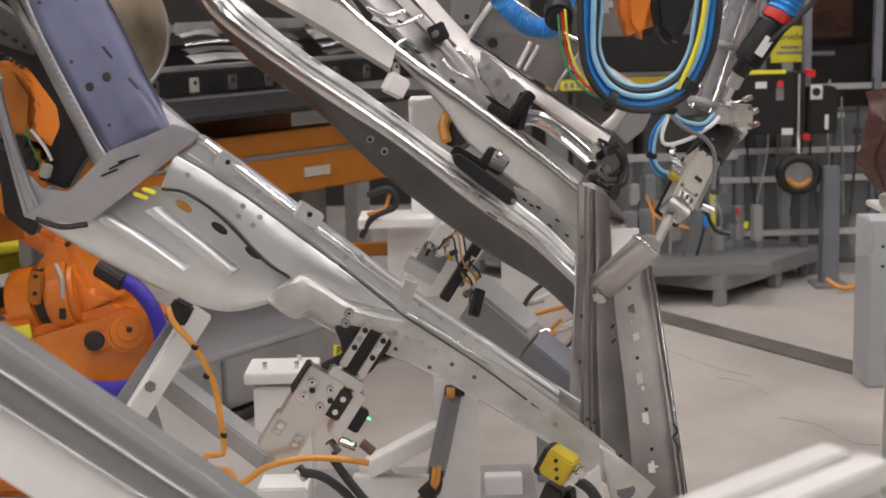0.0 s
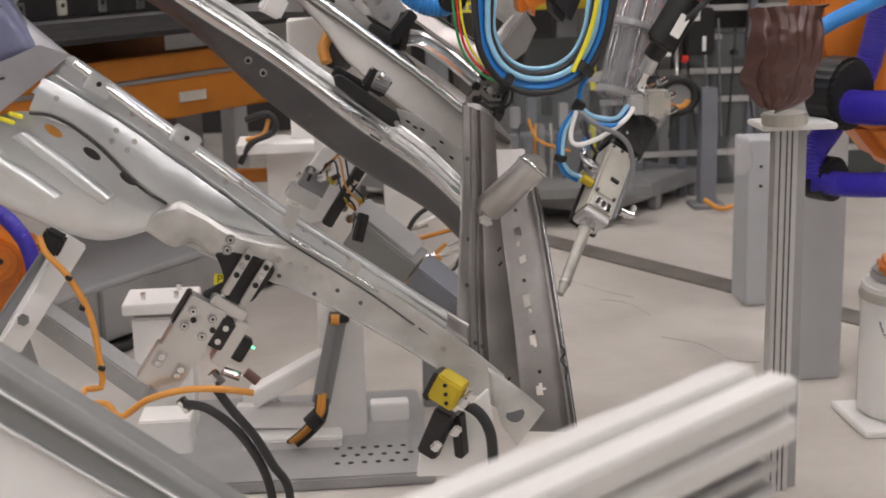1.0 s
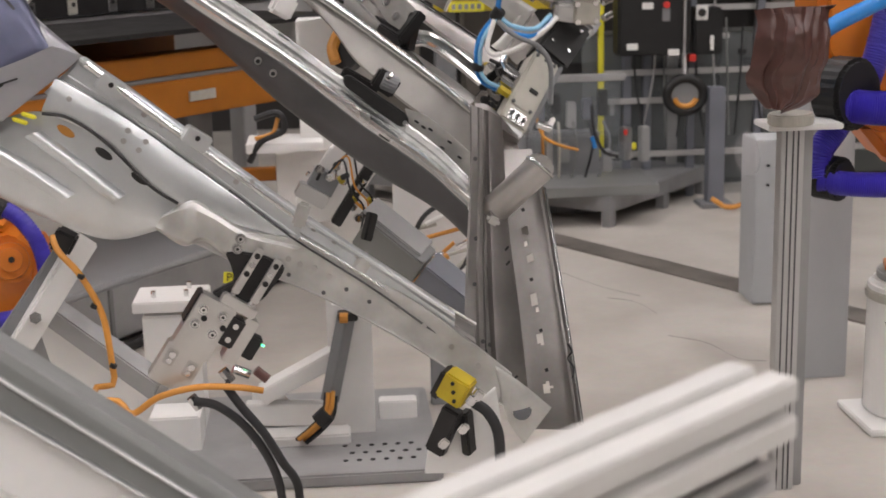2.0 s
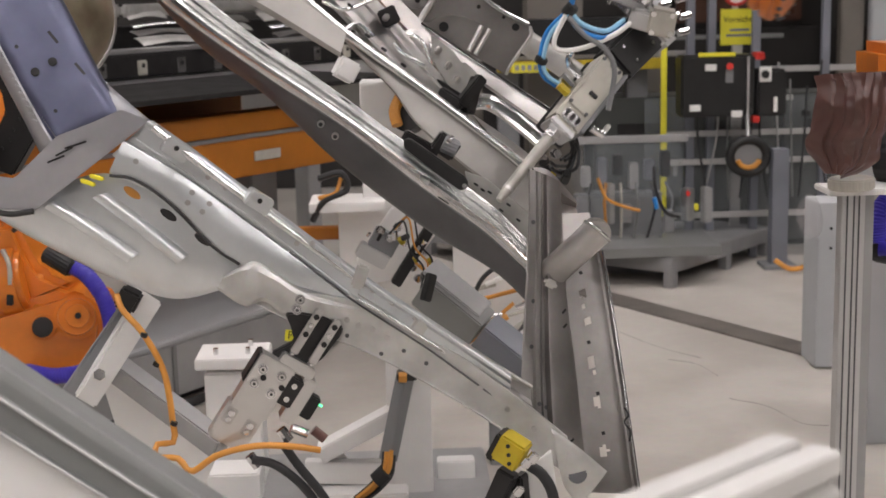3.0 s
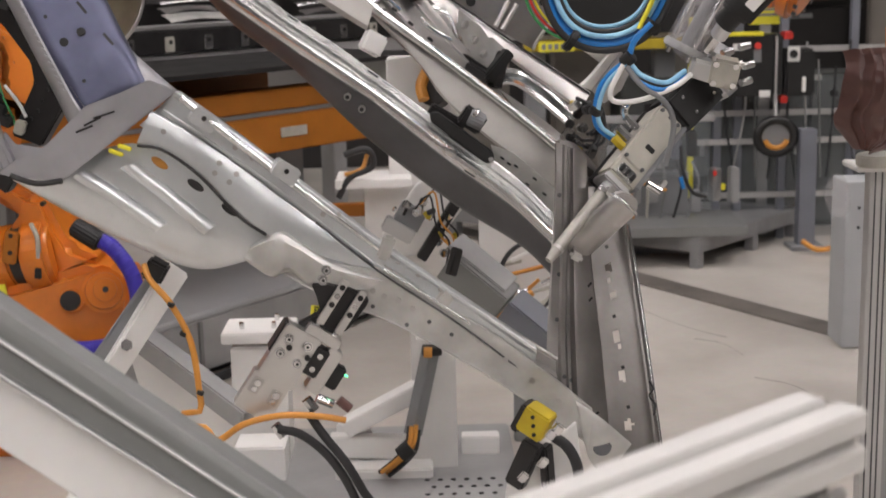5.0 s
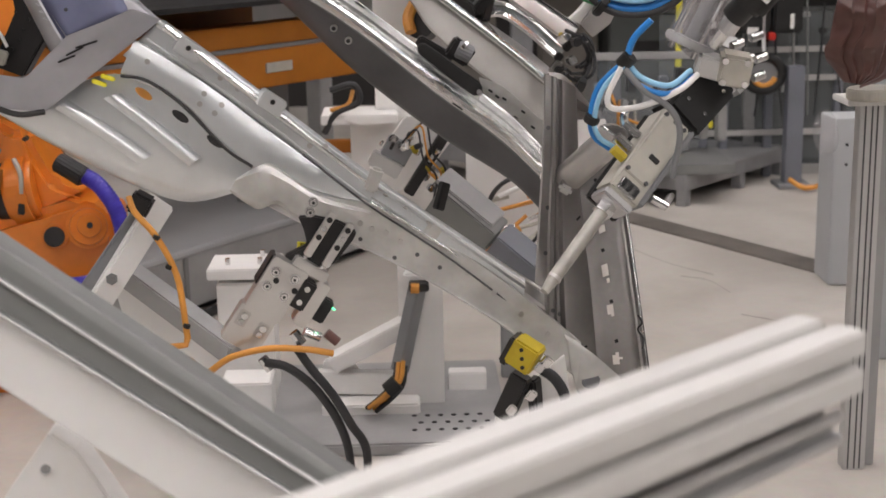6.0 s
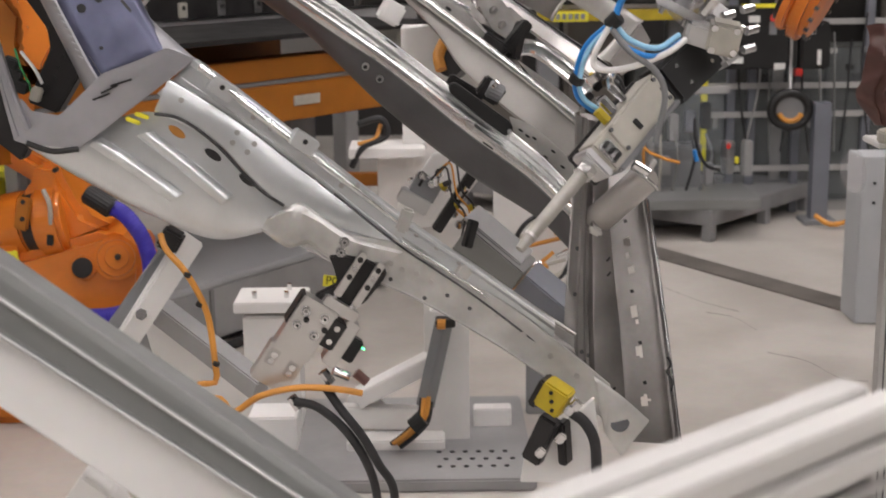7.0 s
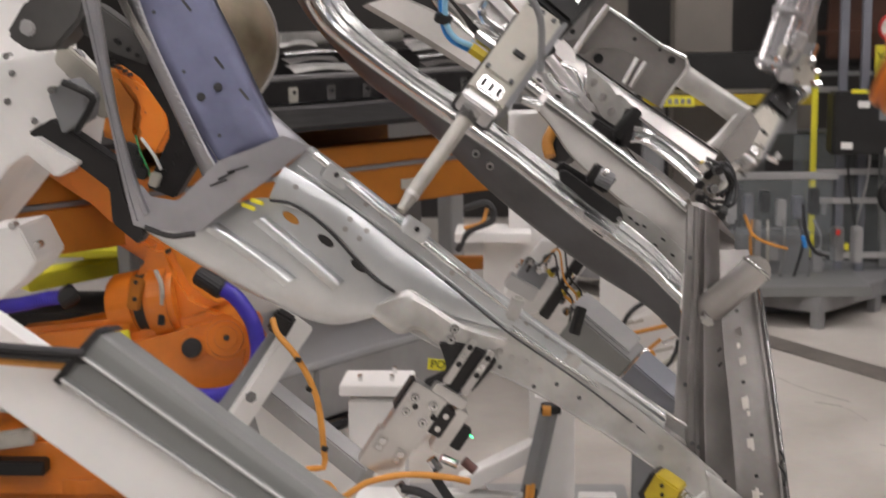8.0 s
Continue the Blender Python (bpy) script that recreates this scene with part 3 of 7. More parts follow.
    # windscreen pillar
    upper = [(-0.501, 3.42, 1.702), (-0.459, 3.42, 1.609), (-0.316, 3.41, 1.484), (-0.171, 3.4, 1.383), (0.027, 3.36, 1.233), (0.222, 3.3, 1.088), (0.308, 3.26, 1.005)]
    mid = [(-0.59, 3.4, 1.704), (-0.556, 3.4, 1.612), (-0.499, 3.4, 1.544), (-0.29, 3.38, 1.39), (-0.106, 3.36, 1.264), (0.064, 3.32, 1.129), (0.207, 3.28, 1.024), (0.303, 3.24, 0.934)]
    low = [(-0.621, 3.46, 1.706), (-0.579, 3.46, 1.612), (-0.444, 3.46, 1.454), (-0.298, 3.45, 1.339), (-0.124, 3.42, 1.171), (0.077, 3.38, 1.014), (0.235, 3.32, 0.918), (0.322, 3.28, 0.835)]
    S("pillar_cap", upper, mid, ((0, 0), (0.08, 0.0), (0.14, 0.008), (0.3, 0.010), (0.36, 0.002), (0.5, 0.004), (0.58, 0.02), (0.7, 0.028), (0.82, 0.024), (0.9, 0.008), (0.94, 0.004), (1, 0.0)), GALV, "long shiny pillar cap with pressed ridges", n=60)
    S("pillar_side", mid, low, ((0, 0), (0.04, 0.004), (0.5, 0.012), (0.92, 0.008), (1, -0.01)), DARKSTEEL, "dark hardened steel pillar flank", n=60)
    for p in [(-0.165, 3.365, 1.277), (-0.132, 3.36, 1.248)]:
        v = Vector(p)
        part("pierced_boss", rod(v + Vector((0, -0.022, 0)), v, 0.009, 16, bevel=0.002), STEEL, car)
        # Black disc stands in for the shaded hole in the boss.
        part("pierced_hole", rod(v + Vector((0, -0.024, 0)), v + Vector((0, -0.01, 0)), 0.005, 12), BLACK, car)
    part("sealing_pad", plate([(0.027, 1.238), (0.043, 1.243), (0.17, 1.149), (0.178, 1.133), (0.167, 1.12), (0.154, 1.12), (0.029, 1.22)], 3.3, 3.325, 0.003), BLACK, car, "black rubber pad in a pillar pocket")
    part("pad_screw", rod((0.167, 3.285, 1.13), (0.168, 3.305, 1.127), 0.006, 14), CHROME, car)
    for x in [(0.117, 3.31, 1.097), (-0.104, 3.38, 1.329), (-0.288, 3.39, 1.462)]:
        part("slit", box(Vector(x) + Vector((0, -0.02, 0)), (0.03, 0.004, 0.004), spin(0, 36, 0), 0.001), ANTHRACITE, car)
    # inner pillar plates
    part("inner_plate", plate([(0.173, 1.15), (0.227, 1.129), (0.281, 1.082), (0.333, 1.033), (0.324, 0.963), (0.281, 1.02), (0.183, 1.111)], 3.4, 3.408, 0.002), PALE, car, "perforated inner pillar plate")
    for p in [(0.2, 3.395, 1.117), (0.216, 3.395, 1.103), (0.233, 3.395, 1.097), (0.278, 3.395, 1.065), (0.26, 3.395, 1.052), (0.301, 3.395, 1.027)]:
        part("slit", box(p, (0.012, 0.006, 0.005), spin(0, 36, 0), 0.001), BLACK, car)
    S("upper_rail", [(-0.306, 3.72, 1.691), (-0.251, 3.72, 1.604), (-0.109, 3.71, 1.473), (0.077, 3.7, 1.332), (0.265, 3.68, 1.185), (0.374, 3.66, 1.091)],
      [(-0.346, 3.7, 1.728), (-0.236, 3.7, 1.626), (-0.125, 3.7, 1.469), (0.006, 3.68, 1.325), (0.065, 3.66, 1.24), (0.177, 3.64, 1.137), (0.259, 3.63, 1.074), (0.355, 3.62, 0.995)], ((0, 0), (0.05, 0.01), (0.12, 0.012), (0.3, 0.006), (0.7, 0.01), (0.95, 0.005), (1, 0)), BEIGE, "light primed inner rail", n=40)
    S("rail_shelf", [(-0.36, 3.66, 1.649), (-0.248, 3.66, 1.592), (-0.104, 3.64, 1.478)], [(-0.456, 3.62, 1.623), (-0.304, 3.62, 1.532), (-0.122, 3.6, 1.418)], ((0, 0), (0.1, 0.012), (0.85, 0.014), (1, 0)), BEIGE)
    part("upper_rail_edge", tube([(-0.304, 3.7, 1.69), (-0.25, 3.7, 1.604), (-0.109, 3.69, 1.474), (0.077, 3.68, 1.333), (0.264, 3.66, 1.187), (0.372, 3.64, 1.094)], 0.012, 40, 10), GALV, car, "", True)
    part("lug", box((-0.109, 3.6, 1.387), (0.055, 0.05, 0.055), spin(0, 30, 15), 0.006), WHITE, car)
    def PL(name, outline, y, mat, label="", t=0.004, bevel=0.0015):
        return part(name, plate(outline, y, y + t, bevel), mat, car, label)

    S("far_rail", [(-0.052, 4.08, 1.654), (0.095, 4.06, 1.491), (0.244, 4.05, 1.38), (0.371, 4.04, 1.295), (0.49, 4.02, 1.213)],
      [(-0.115, 4.04, 1.655), (0.069, 4.02, 1.449), (0.228, 4.01, 1.338), (0.35, 4, 1.246), (0.456, 3.98, 1.167)], ((0, -0.012), (0.03, 0.004), (0.08, 0.006), (0.5, 0.008), (0.93, 0.006), (0.97, 0.0), (1, -0.02)), STEEL, "far galvanised roof rail", n=40)
    part("rail_seam", tube([(0.094, 4.045, 1.485), (0.243, 4.035, 1.378), (0.369, 4.025, 1.291), (0.485, 4.005, 1.21)], 0.0028, 30, 8), ANTHRACITE, car, "dark sealed sheet joint")
    S("far_web", [(-0.128, 3.98, 1.655), (-0.008, 3.97, 1.53), (0.098, 3.95, 1.397), (0.188, 3.92, 1.288), (0.269, 3.88, 1.166)], [(-0.245, 3.86, 1.642), (-0.129, 3.85, 1.517), (0.003, 3.82, 1.381), (0.135, 3.78, 1.26), (0.252, 3.74, 1.174)],
      ((0, 0), (0.1, 0.0), (0.16, 0.012), (0.3, 0.014), (0.36, 0.002), (0.6, 0.002), (0.66, 0.016), (0.84, 0.016), (0.9, 0.0), (1, 0.0)), STEEL, "beaded inner roof web", n=40)
    # far roof frame: panels with openings between cross members
    PL("roof_panel", [(0.185, 1.618), (0.251, 1.566), (0.34, 1.503), (0.399, 1.469), (0.406, 1.44), (0.346, 1.358), (0.336, 1.329), (0.229, 1.393), (0.271, 1.453), (0.257, 1.479), (0.218, 1.498), (0.182, 1.503), (0.143, 1.498), (0.117, 1.482), (0.098, 1.486)], 4.12, POSTSTEEL, "pressed roof frame panel with an arched opening")
    PL("recess", [(0.074, 1.524), (0.286, 1.511), (0.293, 1.372), (0.235, 1.374), (0.089, 1.459)], 4.17, STEEL, "recessed sheet behind the arched opening")
    part("slit", rod((0.16, 4.155, 1.469), (0.161, 4.168, 1.468), 0.014, 14), BLACK, car)
    for p, w in zip([(0.26, 4.116, 1.524), (0.365, 4.116, 1.464), (0.331, 4.116, 1.493), (0.087, 4.175, 1.546)], (0.006, 0.011, 0.005, 0.008)):
        part("slit", rod(p, Vector(p) + Vector((0, 0.006, 0)), w, 12), BLACK, car)
    for p, q in zip([(0.289, 4.1, 1.46), (0.266, 4.1, 1.47)], [(0.246, 4.08, 1.391), (0.227, 4.08, 1.401)]):
        part("brace", rod(p, q, 0.007, 12), PALE, car)
    part("panel_flange", tube([(0.184, 4.11, 1.612), (0.251, 4.11, 1.566), (0.334, 4.11, 1.506), (0.403, 4.11, 1.471)], 0.007, 24, 10), GALV, car, "", True)
    part("panel_flange", tube([(0.405, 4.11, 1.466), (0.406, 4.11, 1.437), (0.349, 4.11, 1.358), (0.335, 4.11, 1.329)], 0.005, 20, 10), PALE, car, "", True)
    part("panel_flange", tube([(0.184, 4.1, 1.618), (0.146, 4.1, 1.568), (0.101, 4.1, 1.506), (0.086, 4.09, 1.474), (0.096, 4.08, 1.43), (0.126, 4.07, 1.382), (0.14, 4.06, 1.35), (0.125, 4.05, 1.329)], 0.009, 40, 10), PALE, car, "bright rolled edge of the roof frame", True)
    PL("roof_panel", [(-0.053, 1.639), (0.047, 1.637), (0.038, 1.545), (0.07, 1.521), (0.109, 1.53), (0.144, 1.635), (0.192, 1.634), (0.095, 1.492), (0.025, 1.529)], 4.14, POSTSTEEL)
    PL("recess", [(0.019, 1.638), (0.175, 1.634), (0.123, 1.506), (0.032, 1.508)], 4.18, STEEL)
    F = lambda A, B, h=0.01, m=PALE: S("cross_frame", A, B, hat(h, 0.2), m)
    F([(0.412, 4.25, 1.455), (0.509, 4.25, 1.389), (0.62, 4.25, 1.316)], [(0.388, 4.25, 1.386), (0.472, 4.25, 1.333), (0.552, 4.25, 1.274)], 0.006)
    F([(0.619, 4.24, 1.32), (0.568, 4.24, 1.253), (0.524, 4.24, 1.195)], [(0.558, 4.24, 1.298), (0.507, 4.24, 1.239), (0.476, 4.24, 1.213)], 0.008)
    PL("corner_box", [(0.606, 1.31), (0.633, 1.263), (0.603, 1.2), (0.552, 1.161), (0.519, 1.199)], 4.2, STEEL, t=0.05)
    # small pressings and dark brackets between the rails
    part("cup", dome((0.068, 4, 1.422), 0.05, 0.008, (0.1, -1, 0.35), 24, 4), STEEL, car, "", True)
    part("cup_rim", tube([(0.029, 3.99, 1.445), (0.053, 3.99, 1.454), (0.084, 3.98, 1.444), (0.102, 3.97, 1.413), (0.113, 3.96, 1.37), (0.097, 3.96, 1.357)], 0.006, 30, 8), GALV, car, "", True)
    PL("perforated_bracket", [(0.155, 1.323), (0.184, 1.372), (0.209, 1.379), (0.246, 1.343), (0.236, 1.293), (0.202, 1.294)], 3.94, PALE)
    part("slit", plate([(0.183, 1.338), (0.193, 1.36), (0.209, 1.353), (0.224, 1.322), (0.208, 1.319)], 3.936, 3.939, 0.001), BLACK, car)
    for a, b, w, h in (((0.23, 3.88, 1.341), (0.203, 3.86, 1.245), 0.05, 0.03), ((0.12, 3.9, 1.327), (0.198, 3.88, 1.277), 0.03, 0.03), ((-0.021, 3.92, 1.498), (0.026, 3.92, 1.518), 0.04, 0.05), ((-0.004, 3.93, 1.454), (0.018, 3.93, 1.438), 0.03, 0.03)):
        part("dark_bracket", bar(a, b, w, h, 0, 0.004), ANTHRACITE, car, "black bracket")
    for k, (p, r) in enumerate(zip([(0.125, 4, 1.42), (0.15, 4, 1.404), (0.162, 3.99, 1.382), (0.134, 4, 1.395), (0.172, 3.95, 1.356), (0.115, 4, 1.386), (-0.054, 3.95, 1.547), (-0.088, 3.93, 1.514), (-0.015, 3.93, 1.473)], (0.016, 0.012, 0.014, 0.01, 0.008, 0.012, 0.014, 0.012, 0.014))):
        part("nut", rod(p, Vector(p) + Vector((0.01, 0.03, -0.008)), r, 8, bevel=0.002), (CHROME, DARKSTEEL, STEEL)[k % 3], car)
    S("lower_channel", [(0.247, 3.92, 1.294), (0.289, 3.92, 1.284), (0.359, 3.92, 1.239), (0.44, 3.92, 1.165)], [(0.213, 3.88, 1.249), (0.263, 3.88, 1.251), (0.332, 3.88, 1.203), (0.416, 3.88, 1.129)], ((0, 0), (0.1, 0.014), (0.3, 0.016), (0.4, -0.012), (0.6, -0.012), (0.7, 0.012), (0.9, 0.012), (1, -0.01)), GALV, "shiny rolled channel end", n=24)
    S("channel_cover", [(0.217, 3.84, 1.247), (0.32, 3.84, 1.173), (0.396, 3.84, 1.11)], [(0.256, 3.8, 1.201), (0.309, 3.8, 1.157), (0.369, 3.8, 1.103)], ((0, 0), (0.1, 0.006), (0.9, 0.006), (1, -0.01)), STEEL)
    for A in ([(-0.186, 3.84, 1.581), (-0.127, 3.84, 1.559), (-0.085, 3.86, 1.57)], [(-0.172, 3.83, 1.554), (-0.113, 3.83, 1.532), (-0.037, 3.86, 1.557)], [(-0.117, 3.82, 1.479), (-0.081, 3.84, 1.493), (-0.04, 3.83, 1.459)], [(0.013, 3.84, 1.439), (0.038, 3.84, 1.409), (0.095, 3.85, 1.377)]):
        part("stiffener", tube(A, 0.006, 16, 8), GALV, car, "", True)
    for p in [(-0.186, 3.83, 1.564), (-0.15, 3.82, 1.524), (-0.098, 3.84, 1.542), (-0.055, 3.82, 1.463), (-0.013, 3.82, 1.426), (0.037, 3.81, 1.384), (0.107, 3.8, 1.3), (0.177, 3.78, 1.241)]:
        part("slit", box(Vector(p) + Vector((0, -0.03, 0)), (0.018, 0.006, 0.008), spin(0, 38, 0), 0.002), ANTHRACITE, car)
    # right end pillar
    S("post_channel", [(0.301, 3.12, 1.189), (0.294, 3.08, 1.038), (0.277, 3.03, 0.858), (0.263, 2.98, 0.687)], [(0.336, 3.12, 1.176), (0.331, 3.08, 0.973), (0.324, 3.03, 0.793), (0.324, 2.98, 0.628)],
      ((0, 0), (0.08, 0.003), (0.45, 0.003), (0.55, 0.008), (0.75, 0.008), (0.85, -0.004), (1, -0.004)), POSTSTEEL, n=24)
    S("post_web", [(0.335, 3.118, 1.176), (0.33, 3.078, 0.974), (0.324, 3.028, 0.794), (0.324, 2.978, 0.629)], [(0.374, 3.14, 1.153), (0.379, 3.1, 0.929), (0.396, 3.05, 0.734), (0.407, 2.99, 0.545)], ((0, -0.004), (0.12, 0.012), (0.2, 0.014), (0.85, 0.014), (0.97, 0.010), (1, -0.03)), POSTSTEEL, n=24)
    bm = sheet([(0.348, 3.17, 0.918), (0.382, 3.12, 0.715), (0.394, 3.08, 0.581), (0.399, 3.04, 0.455)], [(0.478, 3.25, 0.975), (0.494, 3.2, 0.838), (0.513, 3.12, 0.645), (0.532, 3.05, 0.447)],
               ((0, 0), (0.06, -0.02), (0.12, -0.03), (0.2, -0.032), (0.28, -0.031), (0.34, -0.029), (0.4, -0.027), (0.46, -0.0245), (0.52, -0.022), (0.58, -0.0195), (0.64, -0.017), (0.7, -0.0145), (0.78, -0.011), (0.86, -0.008), (0.93, 0.0), (1, 0.0)), n=96)
    holes = [(0.435, 0.881, 0.008), (0.435, 0.853, 0.005), (0.443, 0.82, 0.008), (0.446, 0.728, 0.010), (0.449, 0.704, 0.005), (0.455, 0.642, 0.009), (0.464, 0.537, 0.010)]
    gone = [f for f in bm.faces if any(((f.calc_center_median().x - x) / w) ** 2 + ((f.calc_center_median().z - z) / (w * 1.3)) ** 2 < 1 for x, z, w in holes)]
    bmesh.ops.delete(bm, geom=gone, context="FACES")
    made["post_flank"] = part("post_flank", bm, POSTSTEEL, car, "tall bare steel end post with slots", True)
    S("post_lip", [(0.474, 3.24, 0.977), (0.49, 3.19, 0.841), (0.509, 3.11, 0.648), (0.528, 3.04, 0.451)], [(0.476, 3.2, 0.985), (0.492, 3.15, 0.85), (0.511, 3.07, 0.66), (0.529, 3, 0.466)], ((0, 0), (1, 0)), POSTSTEEL)
    path = [Vector(p) for p in [(0.322, 3.12, 0.932), (0.362, 3.08, 0.977), (0.407, 3.04, 1.029), (0.439, 3.02, 1.064)]]
    S("post_horn", [p + Vector((-0.026, -0.012, 0.022)) for p in path], [p + Vector((0.026, -0.012, -0.022)) for p in path],
      tuple((0.5 - 0.5 * math.cos(math.pi * k / 14), 0.034 * math.sin(math.pi * k / 14) ** 0.8 - 0.012) for k in range(15)), STEEL, "rounded pressed horn", n=16)
    part("horn_rim", tube([path[-1] + Vector((-0.026, -0.012, 0.022)).lerp(Vector((0.026, -0.012, -0.022)), 0.5 - 0.5 * math.cos(math.pi * k / 14)) + Vector((0, -1, 0.2)).normalized() * (0.034 * math.sin(math.pi * k / 14) - 0.012) for k in range(15)], 0.004, 28, 8), GALV, car, "", True)
    part("horn_end", plate([(path[-1].x + 0.033 * math.cos(a) - 0.004, path[-1].z + 0.03 * math.sin(a) - 0.004) for a in (2 * math.pi * k / 18 for k in range(18))], path[-1].y - 0.018, path[-1].y + 0.02, 0.004), STEEL, car)
    part("horn_foot", box((0.334, 3, 0.954), (0.03, 0.02, 0.018), spin(0, 30, 0), 0.006), PALE, car)
    S("post_gusset", [(0.337, 3.13, 1.162), (0.36, 3.13, 1.091), (0.436, 3.12, 1.086)], [(0.337, 3.1, 0.938), (0.345, 3.08, 0.937), (0.451, 3.05, 1.014)], ((0, 0), (0.5, -0.01), (1, 0)), POSTSTEEL)
    S("post_head", [(0.313, 3.14, 1.19), (0.353, 3.16, 1.176), (0.415, 3.2, 1.105)], [(0.328, 3.12, 1.094), (0.377, 3.15, 1.062), (0.417, 3.18, 1.069)], ((0, 0), (0.3, 0.02), (0.5, -0.01), (1, 0.01)), POSTSTEEL)
    for p in [(0.425, 3.19, 0.935), (0.44, 3.17, 0.775), (0.452, 3.11, 0.67), (0.46, 3.08, 0.585)]:
        pierce("slit", "post_flank", p, 0.008, 0.008, 20, BLACK)
    part("flank_edge", tube([(0.476, 3.2, 0.983), (0.493, 3.15, 0.848), (0.512, 3.07, 0.656), (0.53, 3.0, 0.462)], 0.0035, 24, 8), GALV, car, "bright trimmed edge", True)
    part("wire", tube([(0.5, 3.03, 0.66), (0.507, 3.02, 0.645), (0.498, 3.02, 0.63), (0.509, 3.01, 0.612), (0.506, 3.0, 0.59)], 0.0022, 24, 6), BLACK, car, "thin black wire")
    for p in [(0.369, 3.05, 0.879), (0.371, 3.05, 0.846), (0.374, 2.97, 0.607)]:
        pierce("slit", "post_web", p, 0.014, 0.005, 30, BLACK)
    for p in [(0.308, 3.1, 1.072), (0.301, 3.05, 0.904), (0.293, 3.02, 0.809), (0.305, 2.98, 0.69), (0.312, 2.98, 0.667), (0.32, 2.98, 0.682)]:
        press("weld_spot", "post_channel", p, 0.005, 0.0008, DARKSTEEL)


car_body()


# ---- fixture below the car ----
def slide_clamp():
    o = Vector((-0.261, 2.74, 0.804))
    th = thing("slide_clamp", o, "milled aluminium pneumatic slide clamp with bolts", "clamp")
    R = spin(0, 34, 8)
    P = lambda x, y, z: o + R.to_3x3() @ Vector((x, y, z))
    B = lambda name, c, s, mat, b=0.003, label="": part(name, box(P(*c), s, R, b), mat, th, label)
    B("body", (-0.018, 0.0, 0.012), (0.078, 0.05, 0.118), CLAMPALU)
    B("lower_plate", (-0.022, 0.004, -0.085), (0.08, 0.04, 0.085), CLAMPALU)
    B("cover", (-0.055, 0.012, 0.035), (0.012, 0.05, 0.07), ANTHRACITE)
    B("spacer", (0.032, -0.004, 0.03), (0.032, 0.044, 0.062), ANTHRACITE)
    B("side_block", (0.058, 0.006, 0.02), (0.03, 0.05, 0.10), CLAMPALU)
    B("head", (0.02, 0.008, 0.08), (0.075, 0.05, 0.022), CLAMPALU)
    for x in (-0.002, 0.04):
        part("guide_rod", rod(P(x, 0, 0.075), P(x, 0, 0.17), 0.007, 16), CHROME, th)
        B("guide_bar", (x, -0.012, 0.15), (0.016, 0.012, 0.10), CLAMPALU, 0.002)
        for z in (0.185, 0.165, 0.145):
            part("bolt", rod(P(x, -0.022, z), P(x, -0.012, z), 0.006, 12, bevel=0.001), CHROME if z == 0.165 else BLACK, th)
    part("finger", plate([(-0.221, 0.963), (-0.192, 0.965), (-0.140, 0.952), (-0.107, 0.928), (-0.112, 0.915), (-0.150, 0.868), (-0.195, 0.842), (-0.252, 0.883), (-0.205, 0.906), (-0.211, 0.937)], 2.755, 2.778, 0.003), ANTHRACITE, th, "black wedge-shaped gripping finger")
    for x, z in ((-0.04, 0.045), (0.0, 0.05), (-0.04, 0.012), (0.0, 0.01), (-0.045, 0.18), (-0.05, 0.2)):
        bolt = part("bolt", rod(P(x, -0.031, z), P(x, -0.02, z), 0.0105, 16, bevel=0.0015), CHROME, th)
        part("bolt_ring", rod(P(x, -0.0318, z), P(x, -0.03, z), 0.0078, 16), DARKSTEEL, bolt)
        part("bolt_head", rod(P(x, -0.034, z), P(x, -0.028, z), 0.007, 14, bevel=0.001), CHROME, bolt)
        part("hex_socket", rod(P(x, -0.0352, z), P(x, -0.034, z), 0.003, 6), BLACK, bolt)
    for x, z in ((-0.045, -0.07), (0.0, -0.075)):
        bolt = part("bolt_slot", box(P(x, -0.016, z), (0.022, 0.006, 0.034), R, 0.004), STEEL, th)
        part("bolt_head", rod(P(x, -0.024, z + 0.006), P(x, -0.016, z + 0.006), 0.007, 12, bevel=0.001), CHROME, bolt)
        part("bolt_head", rod(P(x, -0.024, z - 0.008), P(x, -0.016, z - 0.008), 0.006, 12, bevel=0.001), CHROME, bolt)
    for x, z in ((-0.03, 0.03), (0.012, 0.03), (0.032, 0.045), (0.032, 0.015)):
        part("bolt", rod(P(x, -0.03, z), P(x, -0.022, z), 0.006, 12), BLACK if x < 0.03 else CHROME, th)
    part("fitting", rod(P(0.075, -0.01, -0.035), P(0.11, -0.01, -0.03), 0.01, 14), CHROME, th)
    B("valve", (0.085, 0.0, 0.02), (0.025, 0.03, 0.05), BLACK)
    part("led", rod(P(0.098, -0.015, 0.035), P(0.102, -0.02, 0.036), 0.002, 8), LEDGREEN, th, "lit green indicator")
    part("elbow", rod((-0.171, 2.7, 0.74), (-0.149, 2.7, 0.72), 0.01, 14), BROWN, th)
    for p in [(-0.229, 2.72, 0.725), (-0.293, 2.72, 0.673)]:
        v = Vector(p)
        part("fitting", rod(v + Vector((-0.008, 0, 0.012)), v + Vector((0.008, 0, -0.012)), 0.011, 8), CHROME, th)


slide_clamp()


